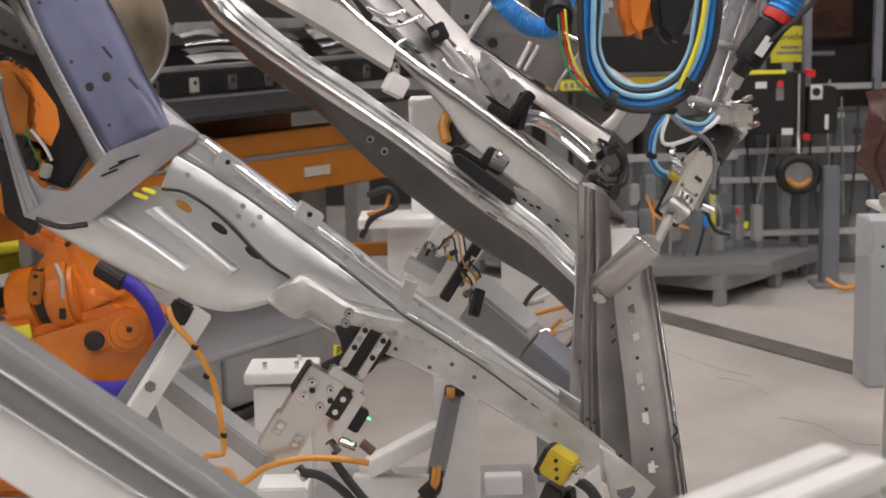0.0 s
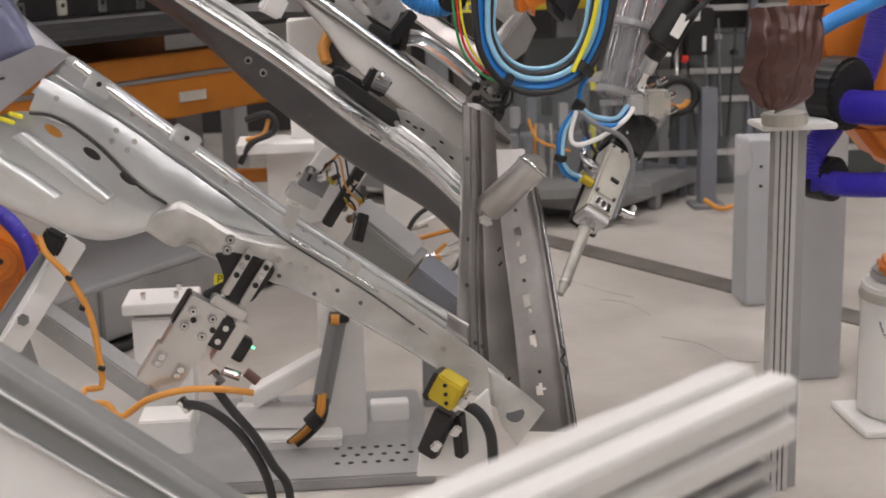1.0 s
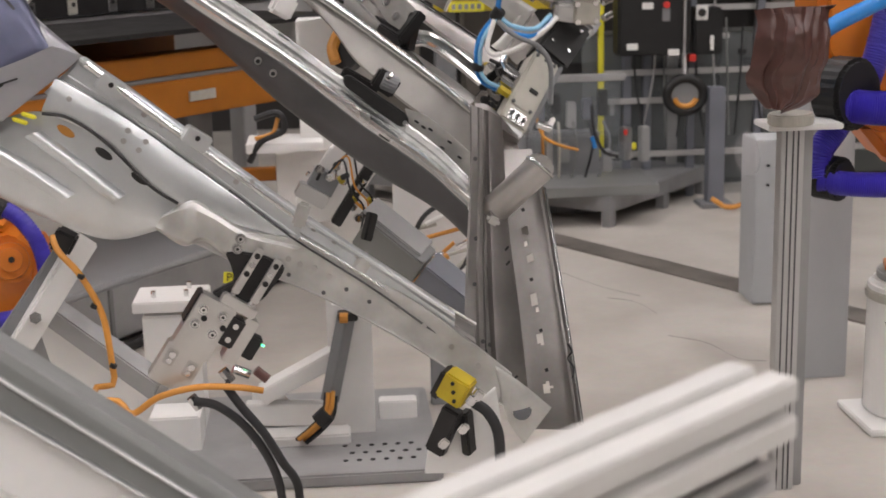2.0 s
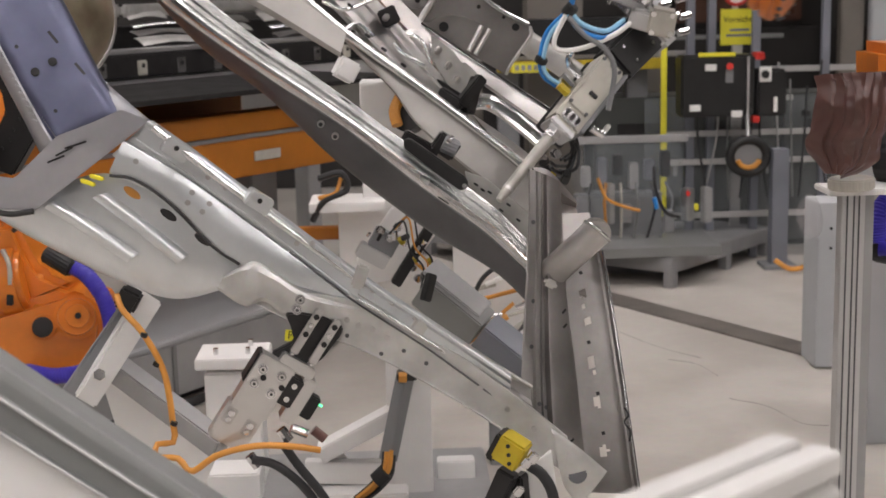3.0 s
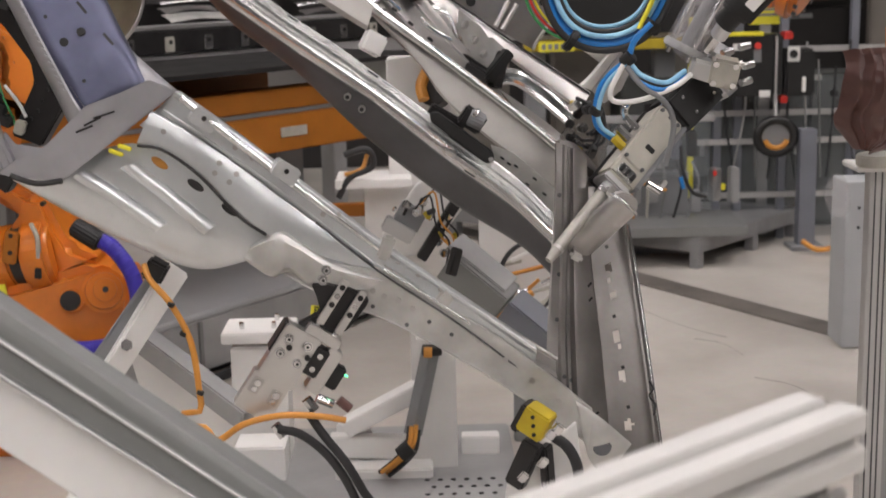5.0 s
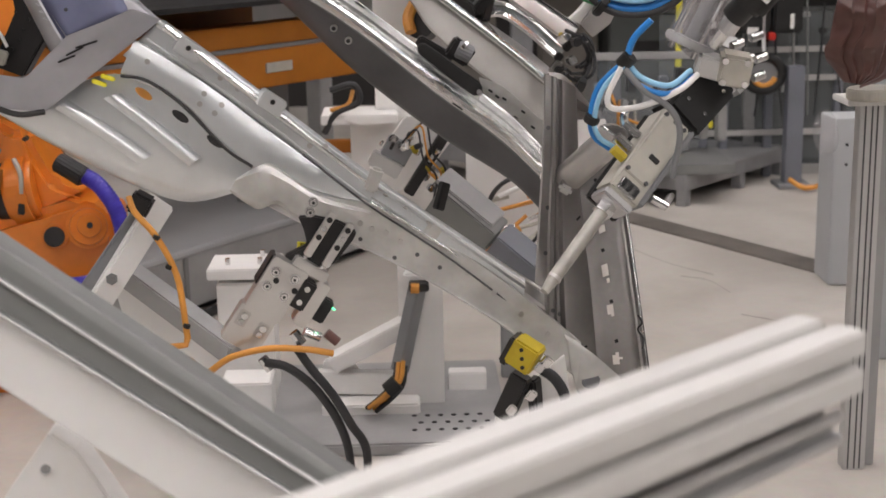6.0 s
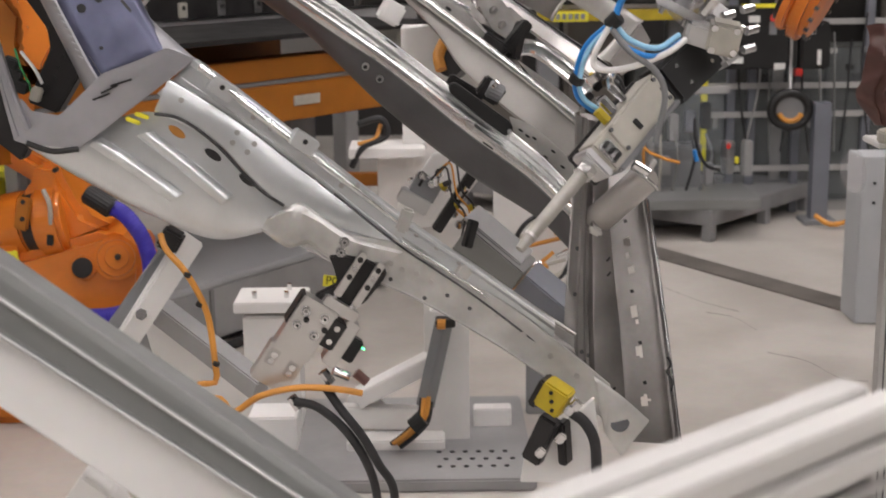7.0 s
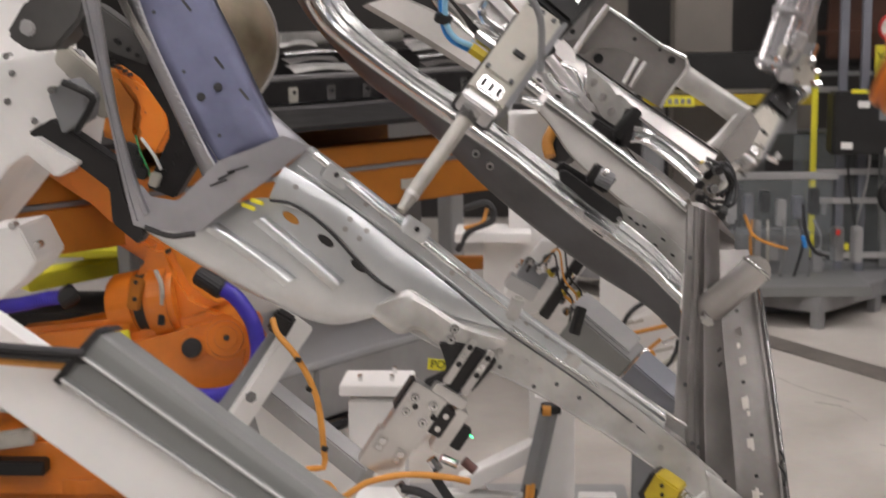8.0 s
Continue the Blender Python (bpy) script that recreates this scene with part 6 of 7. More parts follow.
def orange_conveyor():
    c = Vector((-0.511, 5.8, 0.914))
    th = thing("orange_conveyor", (c.x, c.y, 0), "orange painted conveyor beam with a dark slot", "conveyor")
    m = c + AXIS * -0.95 + SIDE * 0.07
    L = 2.9
    part("lower_beam", box(m + Vector((0, 0, 0.0)), (L, 0.14, 0.15), ALONG, 0.006), DEEPORANGE, th)
    part("slot_strip", box(m + Vector((0, 0, 0.083)) + SIDE * 0.01, (L - 0.01, 0.12, 0.016), ALONG, 0.002), GREY, th)
    part("upper_beam", box(m + Vector((0, 0, 0.135)) + SIDE * 0.02, (L, 0.13, 0.085), ALONG, 0.006), DEEPORANGE, th)
    part("rear_beam", box(m + Vector((0, 0, 0.13)) + SIDE * 0.62, (L, 0.1, 0.16), ALONG, 0.006), DEEPORANGE, th)
    # Overhanging plate is an addition that keeps light off the conveyor beams.
    part("shade_plate", box(m + Vector((0, 0, 0.27)) + SIDE * 0.32, (L + 0.6, 0.95, 0.02), ALONG, 0.003), ANTHRACITE, th, "dark plate added over the conveyor to shade it")
    part("tray", box(m + Vector((0, 0, 0.04)) + SIDE * 0.34, (L, 0.5, 0.02), ALONG, 0.003), DEEPORANGE, th)
    part("label_plate", box(Vector((-0.511, 5.8, 0.918)) - SIDE * 0.004, (0.15, 0.008, 0.04), ALONG, 0.002), OFFWHITE, th, "worn white label")
    for k in (-1.2, 0.0, 1.2):
        p = m + AXIS * k + SIDE * 0.3
        part("foot", box((p.x, p.y, (c.z + 0.03) / 2), (0.16, 0.2, c.z + 0.03), ALONG, 0.006), GREY, th)
    st = thing("white_stand", Vector((-0.177, 5.3, 0.759)), "white steel stand with a top shelf", "stand")
    part("shelf", box((-0.172, 5.3, 0.785), (0.28, 0.24, 0.035), None, 0.004), WHITE, st)
    c = Vector((-0.141, 5.3, 0.671))
    part("column", box((c.x, 5.38, (c.z + 0.38) / 2), (0.14, 0.14, c.z - 0.18), None, 0.005), WHITE, st)
    part("tower", box((-0.044, 5.4, 0.958), (0.14, 0.2, 0.55), None, 0.006), WHITE, st)
    part("crossbeam", box((-0.212, 5.6, 0.621), (0.5, 0.05, 0.05), None, 0.004), DEEPORANGE, st)
    part("cable_loop", tube([(-0.274, 5.2, 0.894), (-0.189, 5.18, 0.915), (-0.171, 5.18, 0.852), (-0.255, 5.18, 0.812), (-0.301, 5.2, 0.736)], 0.012, 30, 8), RUBBER, st)
    part("cable_loop", tube([(-0.191, 5.2, 0.892), (-0.213, 5.18, 0.842), (-0.276, 5.18, 0.823)], 0.008, 30, 8), CABLE, st)


orange_conveyor()


def part_rack():
    c = Vector((-0.876, 6.4, 1.269))
    th = thing("part_rack", (c.x, c.y, 0), "dark steel carrier rack holding bright pressed parts", "rack")
    m = c + AXIS * 0.1 + SIDE * 0.06
    L = 2.4
    part("beam", box(m, (L, 0.12, 0.10), ALONG, 0.006), ANTHRACITE, th)
    part("top_strip", box(m + Vector((0, 0, 0.06)) + SIDE * 0.02, (L, 0.1, 0.018), ALONG, 0.003), ALU, th)
    part("lower_beam", box(m + Vector((0, 0, -0.115)) + SIDE * 0.02, (L, 0.12, 0.11), ALONG, 0.006), MIDGREY, th)
    part("guard_sheet", box(m + Vector((0, 0, -0.24)) + SIDE * 0.08, (L, 0.02, 0.13), ALONG, 0.002), ALU, th)
    part("rear_beam", box(m + Vector((0, 0, 0.05)) + SIDE * 0.75, (L, 0.1, 0.18), ALONG, 0.006), ANTHRACITE, th)
    rnd = random.Random(3)
    for k in range(10):
        p = m + AXIS * (-1.05 + 0.22 * k) - SIDE * 0.066
        clip = part("clip", box(p + Vector((0, 0, -0.01)), (0.05, 0.014, 0.065), ALONG, 0.004), CHROME if k % 3 else OFFWHITE, th)
        part("clip_hole", rod(p - SIDE * 0.009, p - SIDE * 0.005, 0.01, 10), BLACK, clip)
        if k % 4 == 1:
            part("tag", box(p + Vector((0, 0, -0.11)) + SIDE * 0.018, (0.08, 0.006, 0.07), ALONG, 0.002), LIGHTGREY, th)
    for k in range(26):
        p = m + AXIS * (-1.1 + 0.085 * k) + SIDE * (0.08 + 0.13 * (k % 5)) + Vector((0, 0, 0.075 + 0.035 * (k % 5)))
        l, w = rnd.uniform(0.18, 0.42), rnd.uniform(0.03, 0.07)
        d = (AXIS + SIDE * rnd.uniform(-0.2, 0.2)).normalized()
        e = Vector((-d.y, d.x, 0.5))
        bm = sheet([p, p + d * l * 0.5 + Vector((0, 0, 0.015)), p + d * l], [p + e * w, p + d * l * 0.5 + e * w * 1.2, p + d * l + e * w], hat(0.006, 0.15), 0.004, 8, (0, -0.7, 1))
        part("pressed_part", bm, (GALV, PALE, STEEL)[k % 3], th, "bright pressed sheet part", True)
    for k in range(4):
        p = m + AXIS * (-0.9 + k * 0.45) + SIDE * 0.5 + Vector((0, 0, 0.22))
        part("tube_part", bar(p, p + AXIS * 0.5 + SIDE * 0.1, 0.05, 0.06, 0, 0.012), PALE, th)
    for k in (-1.0, 0.1, 1.0):
        p = m + AXIS * k + SIDE * 0.3
        part("leg", box((p.x, p.y, (m.z - 0.06) / 2), (0.1, 0.1, m.z - 0.06), ALONG, 0.005), MIDGREY, th)


part_rack()


def grey_plinths():
    th = thing("steel_plinth", Vector((-0.474, 5.1, 0.398)), "grey painted steel plinth frame on the floor", "plinth")
    a, u, q = Vector((-0.489, 5.863, 0)), Vector((0.5751, 0.8181, 0)), spin(0, 0, 54.9)
    v = Vector((-u.y, u.x, 0))
    m = a - u * 0.45
    part("front", box(m + Vector((0, 0, 0.145)) + v * 0.03, (2.1, 0.06, 0.21), q, 0.006), MIDGREY, th)
    # Near-black strip paints the shade in the gap below the plinth.
    part("gap_shade_strip", box(m + Vector((0, 0, 0.022)) + v * 0.08, (2.06, 0.04, 0.04), q, 0.003), ANTHRACITE, th, "dark set-back strip standing in for the shaded gap")
    part("top", box(m + Vector((0, 0, 0.262)) + v * 0.42, (2.1, 0.84, 0.025), q, 0.006), LIGHTGREY, th)
    part("rib", box(m - u * 0.2 + Vector((0, 0, 0.145)) - v * 0.004, (0.02, 0.012, 0.2), q, 0.002), DARKGREY, th)
    part("rear", box(m + Vector((0, 0, 0.125)) + v * 0.80, (2.06, 0.05, 0.24), q, 0.004), MIDGREY, th)
    # The cable's left run doubles as the dark shadow beside the plinth.
    part("floor_cable", tube([m + u * (-0.9 + 0.35 * k) + Vector((0, -0.10 + 0.04 * (k % 2), 0.02)) for k in range(4)], 0.018, 40, 10), RUBBER, th, "black cable along the plinth, standing also for its shadow")
    mk = thing("position_marker", (-0.359, 4.9, 0.377), "small yellow position marker plate", "marker")
    part("board", box((-0.357, 4.86, 0.387), (0.075, 0.006, 0.04), spin(0, 6, 0), 0.001), LEMON, mk)
    lettering("text", "PO", 0.04, (-0.358, 4.855, 0.389), spin(90, 6, 0), BLACK, mk)
    bx = thing("grey_duct", Vector((0.185, 3.7, 0.745)), "grey steel duct with a folded cover", "duct")
    part("cover", bar((0.079, 3.75, 0.796), (0.223, 3.7, 0.679), 0.085, 0.10, 20, 0.004), DARKGREY, bx)
    part("cover_end", bar((0.228, 3.7, 0.676), (0.349, 3.66, 0.577), 0.085, 0.095, 20, 0.004), BLUEGREY, bx)
    part("lid", bar(Vector((0.079, 3.75, 0.796)) + Vector((0.012, -0.01, 0.055)), Vector((0.223, 3.7, 0.679)) + Vector((0.012, -0.01, 0.055)), 0.08, 0.012, 20, 0.003), MIDGREY, bx, "light grey folded lid")
    part("latch", bar((0.095, 3.66, 0.845), (0.075, 3.64, 0.777), 0.02, 0.03, 0, 0.003), BLACK, bx)
    v = thing("valve_unit", Vector((-0.007, 3.9, 0.898)), "white valve unit with fittings and a dark bracket", "valve unit")
    part("plate", plate([(-0.112, 0.827), (-0.004, 0.978), (0.099, 0.967), (0.121, 0.902), (0.022, 0.774), (-0.074, 0.76)], 3.95, 3.98, 0.004), WHITE, v)
    part("block", box((-0.03, 3.88, 0.894), (0.075, 0.06, 0.06), spin(0, 30, 0), 0.004), GREY, v)
    part("cylinder", box((-0.062, 3.86, 0.862), (0.09, 0.06, 0.04), spin(0, 30, 0), 0.004), ALU, v)
    part("bracket", bar((0.103, 3.84, 0.945), (-0.002, 3.84, 0.782), 0.035, 0.03, 0, 0.003), ANTHRACITE, v)
    for p in [(0.01, 3.86, 0.937), (0.024, 3.85, 0.898), (0.046, 3.84, 0.828), (0.061, 3.84, 0.796), (-0.037, 3.84, 0.933), (-0.014, 3.84, 0.912)]:
        part("fitting", box(p, (0.022, 0.02, 0.022), spin(0, 40, 20), 0.004), CHROME, v)
    rnd = random.Random(31)
    for k, c in enumerate(glide([(-0.049, 3.83, 0.928), (0.009, 3.82, 0.912), (0.057, 3.82, 0.864), (0.087, 3.82, 0.8), (0.114, 3.82, 0.754)], 15)):
        p = c + Vector((rnd.uniform(-0.025, 0.025), rnd.uniform(-0.02, 0.02), rnd.uniform(-0.025, 0.025)))
        part("nipple", rod(p, p + Vector((rnd.uniform(-0.018, 0.018), -0.008, rnd.uniform(0.008, 0.022))), rnd.uniform(0.004, 0.009), 8), (CHROME, ANTHRACITE, ALU, YELLOW)[k % 4], v)
    for k in range(3):
        part("thin_cable", tube([Vector(q) + Vector((0.012 * k, -0.01, 0.01 * k)) for q in [(-0.014, 3.83, 0.927), (0.026, 3.82, 0.962), (0.042, 3.8, 0.884), (0.076, 3.81, 0.834), (0.067, 3.82, 0.768)]], 0.003, 30, 6), (RUBBER, CABLE, ANTHRACITE)[k], v)
    part("pipe", tube([(0.054, 3.83, 0.846), (0.099, 3.83, 0.797), (0.091, 3.83, 0.758)], 0.006, 12, 8), CABLE, v)
    cl = thing("connector_nest", Vector((0.346, 4.4, 0.598)), "tangle of connectors and orange cables behind the duct", "cable nest")
    c = Vector((0.337, 4.4, 0.598))
    part("hoop", tube([c + Vector((0.09 * math.cos(a), 0.02 * math.sin(2 * a), 0.11 * math.sin(a))) for a in (2 * math.pi * k / 16 for k in range(17))], 0.008, 40, 8), RUBBER, cl)
    rnd = random.Random(4)
    for k in range(16):
        p = c + Vector((rnd.uniform(-0.09, 0.12), rnd.uniform(-0.03, 0.05), rnd.uniform(-0.14, 0.1)))
        e = Vector((rnd.uniform(0.03, 0.07), 0, rnd.uniform(0.0, 0.05)))
        part("connector", rod(p - e, p + e, rnd.uniform(0.006, 0.012), 10), (CHROME, WHITE, CABLE, OFFWHITE)[k % 4], cl)
    part("backing", box(c + Vector((0.0, 0.12, 0)), (0.3, 0.03, 0.35), None, 0.004), WHITE, cl)
    part("column", box((c.x, c.y + 0.16, c.z / 2), (0.08, 0.05, c.z), None, 0.004), GREY, cl)


grey_plinths()


def inner_clamps():
    th = thing("inner_clamp", (0.122, 3.6, 1.19), "black and steel clamp head behind the pillar", "clamp")
    part("block", box((0.131, 3.44, 1.208), (0.06, 0.05, 0.05), spin(0, 35, 0), 0.005), ANTHRACITE, th)
    part("cylinder", rod((0.123, 3.42, 1.217), (0.157, 3.42, 1.2), 0.022, 16, bevel=0.003), GREY, th)
    part("cap", rod((0.136, 3.4, 1.23), (0.142, 3.4, 1.224), 0.012, 14), CHROME, th)
    part("arm", bar((0.029, 3.47, 1.235), (0.111, 3.47, 1.184), 0.03, 0.03, 0, 0.004), ANTHRACITE, th)
    part("hose", tube([(0.027, 3.9, 1.291), (0.01, 3.88, 1.254), (0.017, 3.86, 1.218)], 0.016, 16, 10), CABLE, th)
    part("coil", rod((0.041, 3.88, 1.238), (0.057, 3.95, 1.223), 0.04, 20), ANTHRACITE, th)
    part("plate", plate([(-0.082, 1.319), (0.021, 1.332), (0.097, 1.235), (0.128, 1.155), (-0, 1.142), (-0.078, 1.192)], 3.98, 4.0, 0.004), WHITE, th)
    rc = thing("roof_clamp", (0.213, 3.9, 1.309), "black toggle clamp on the inner rail", "clamp")
    part("arm", bar((0.25, 3.86, 1.342), (0.186, 3.84, 1.269), 0.035, 0.03, 0, 0.004), BLACK, rc)
    part("base", bar((0.134, 3.86, 1.307), (0.194, 3.84, 1.268), 0.03, 0.03, 0, 0.004), ANTHRACITE, rc)
    part("bracket", plate([(0.115, 1.458), (0.175, 1.411), (0.228, 1.333), (0.196, 1.296), (0.158, 1.32), (0.114, 1.398)], 3.87, 3.89, 0.003), PALE, rc)
    for p in [(0.132, 3.86, 1.416), (0.158, 3.86, 1.375), (0.181, 3.86, 1.336), (-0.006, 3.9, 1.506)]:
        part("fitting", box(p, (0.016, 0.02, 0.022), spin(0, 40, 20), 0.004), STEEL, rc)
    pc = thing("cable_cluster", (0.406, 3.5, 1.173), "cluster of black cables and fittings behind the post", "cable nest")
    c = Vector((0.413, 3.5, 1.173))
    rnd = random.Random(7)
    for k in range(6):
        r = rnd.uniform(0.03, 0.06)
        s0 = rnd.uniform(-0.9, -0.3)
        q = c + Vector((rnd.uniform(-0.03, 0.03), rnd.uniform(-0.02, 0.04), rnd.uniform(-0.03, 0.03)))
        part("cable", tube([q + Vector((r * math.cos(a), 0.02 * math.sin(3 * a + k), r * 1.3 * math.sin(a))) for a in (math.pi * (s0 + rnd.uniform(0.8, 1.2) * j / 8) for j in range(9))], 0.0045, 30, 8), RUBBER, pc)
    for k in range(14):
        p = c + Vector((rnd.uniform(-0.06, 0.03), rnd.uniform(-0.03, 0.03), rnd.uniform(-0.06, 0.06)))
        part("fitting", box(p, (0.02, 0.02, rnd.uniform(0.015, 0.04)), spin(rnd.uniform(0, 90), rnd.uniform(0, 90), 0), 0.003), (CHROME, ANTHRACITE, YELLOW, BLACK)[k % 4], pc)


inner_clamps()


def back_equipment():
    w = thing("white_column", Vector((0.983, 8.6, 1.461)), "white square machine column", "column")
    c = Vector((0.983, 8.6, 1.461))
    w.location = (c.x, 8.6, 0)
    part("column", box((c.x, 8.6, 1.6), (0.33, 0.3, 3.2), None, 0.01), COLUMN, w)
    part("side_column", box((c.x + 0.62, 8.9, 1.2), (0.2, 0.2, 2.4), None, 0.01), COLUMN, w)
    part("side_column", box((c.x - 0.55, 9.1, 1.2), (0.3, 0.2, 2.4), None, 0.01), COLUMN, w)
    m = thing("black_machine_beam", Vector((c.x, 8.2, 0)), "black horizontal machine beam with a yellow label strip", "machine")
    z = Vector((0.971, 8.2, 1.261)).z
    m.location = (c.x, 8.2, 0)
    part("beam", box((c.x + 0.05, 8.2, z), (1.0, 0.25, 0.20), None, 0.01), BLACK, m)
    part("leg", box((c.x + 0.45, 8.3, z / 2 - 0.05), (0.12, 0.15, z - 0.1), None, 0.01), GREY, m)
    part("leg", box((c.x - 0.3, 8.3, z / 2 - 0.05), (0.12, 0.15, z - 0.1), None, 0.01), GREY, m)
    part("yellow_beam", box((c.x + 0.1, 8.1, z - 0.16), (0.95, 0.05, 0.06), None, 0.004), YELLOW, m)
    part("label_plate", box((0.784, 8, 1.1), (0.2, 0.01, 0.055), None, 0.002), LEMON, m)
    for k in range(5):
        part("text_bar", box(Vector((0.783, 7.993, 1.101)) + Vector((-0.07 + 0.035 * k, 0, 0)), (0.022, 0.003, 0.03), None, 0), GREY, m)
    part("rail", box((c.x + 0.1, 8.15, z - 0.11), (1.3, 0.04, 0.03), None, 0.004), ALU, m)
    # dark bay and curtain behind the fence
    bay = thing("welding_bay", Vector((3.0, 10.6, 0)), "dark welding bay with a dark red curtain", "welding bay")
    part("curtain", box((2.5, 10.2, 2.2), (0.9, 0.05, 1.9), None, 0.01), CURTAIN, bay, "dark red translucent welding curtain")
    # Wide near-black sheet added to darken the hall behind; dimness is in its colour.
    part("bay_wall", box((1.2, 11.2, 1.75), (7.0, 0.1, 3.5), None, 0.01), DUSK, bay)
    part("panel", box((3.62, 9.6, 1.6), (0.75, 0.08, 3.2), None, 0.01), LIGHTGREY, bay, "perforated grey panel")
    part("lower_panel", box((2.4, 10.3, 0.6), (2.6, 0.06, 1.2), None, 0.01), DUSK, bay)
    part("frame", box((3.15, 9.7, 1.6), (0.16, 0.1, 3.2), None, 0.01), COLUMN, bay)
    for k in range(4):
        part("shelf_bar", box((2.35, 10.1, 1.15 + 0.28 * k), (0.9, 0.03, 0.03), None, 0.004), (DARKGREY, CURTAIN, DARKGREY, ANTHRACITE)[k], bay)
    pr = thing("clear_guard", Vector((0, 0, 0)), "clear polycarbonate machine guard with grey fittings", "machine guard")
    g = Vector((1.248, 7.5, 0.596))
    pr.location = (g.x, g.y, 0)
    part("hood", box((g.x, 7.5, g.z), (0.55, 0.3, 0.3), None, 0.02), PLEXI, pr)
    part("hood_edge", box((g.x, 7.36, g.z + 0.16), (0.6, 0.03, 0.04), None, 0.006), MIDGREY, pr)
    for k in range(6):
        part("valve", box((g.x - 0.22 + 0.085 * k, 7.5, g.z - 0.05 + 0.03 * (k % 3)), (0.05, 0.06, 0.11 + 0.03 * (k % 2)), None, 0.006), (MIDGREY, BLUEGREY, ANTHRACITE)[k % 3], pr)
        part("line", tube([(g.x - 0.2 + 0.08 * k, 7.45, g.z - 0.08), (g.x - 0.22 + 0.09 * k, 7.42, g.z - 0.2), (g.x - 0.18 + 0.07 * k, 7.45, 0.2)], 0.007, 16, 6), (RUBBER, CABLE, OFFWHITE, DARKGREY, RUBBER, GREY)[k], pr)
    part("stand", box((g.x, 7.6, (g.z - 0.15) / 2), (0.4, 0.12, g.z - 0.15), None, 0.006), GREY, pr)
    pod = thing("podium_tooling", Vector((1.345, 7.3, 0.439)), "clamps and hoses mounted on the podium", "tooling")
    rnd = random.Random(11)
    c = Vector((1.312, 7.2, 0.367))
    pod.location = c
    part("base", box((c.x, c.y + 0.2, 0.19), (0.75, 0.5, 0.05), None, 0.004), DARKGREY, pod)
    for k in range(9):
        h = rnd.uniform(0.08, 0.30)
        p = c + Vector((-0.32 + 0.085 * k, rnd.uniform(0.0, 0.4), 0))
        part("block", box((p.x, p.y, c.z - 0.08 + h / 2), (rnd.uniform(0.03, 0.07), 0.06, h), spin(0, 0, rnd.uniform(0, 40)), 0.006), (GREY, PLEXI, ALU, MIDGREY, PLEXI)[k % 5], pod)
    part("hose", tube([(1.02, 7, 0.608), (1.06, 6.98, 0.511), (1.148, 7, 0.462), (1.233, 7, 0.437)], 0.008, 24, 10), CABLE, pod)
    part("hose", tube([(1.303, 7, 0.658), (1.308, 6.98, 0.547), (1.361, 7, 0.428), (1.443, 7.05, 0.389)], 0.009, 24, 10), RUBBER, pod)
    part("hose_end", rod((1.298, 6.97, 0.506), (1.313, 6.97, 0.449), 0.011, 12), BLUE, pod)
    part("tap", box((1.517, 7, 0.447), (0.02, 0.02, 0.035), None, 0.004), LEMON, pod)
    part("knob", box((1.474, 7, 0.517), (0.022, 0.022, 0.03), None, 0.006), RED, pod)
    yb = thing("yellow_machine", Vector((-1.94, 6, 0.515)), "yellow painted machine base", "machine base")
    c = Vector((-1.915, 6, 0.515))
    part("rail", bar((-2.206, 5.9, 0.485), (-1.744, 6.3, 0.525), 0.14, 0.07, 0, 0.005), LEMON, yb)
    part("post", box((-1.947, 6.2, 0.658), (0.13, 0.13, 0.32), None, 0.006), LEMON, yb)
    part("plate", box((-1.915, 6.1, 0.598), (0.3, 0.3, 0.03), None, 0.004), LEMON, yb)
    part("plinth", box((c.x, 6.1, 0.18), (0.7, 0.5, 0.36), None, 0.006), ANTHRACITE, yb)


back_equipment()


# ---- sealing robot tool ----
def tip(place, lean, toward):
    """A sealing head's pose: nozzle tip at place, leaning sideways and with its tip towards the aisle."""
    return Matrix.Translation(place) @ spin(0, lean, 0) @ spin(-toward, 0, 0)


HOME = tip((0.473, 3.300, 0.957), 38.4, 43.1)


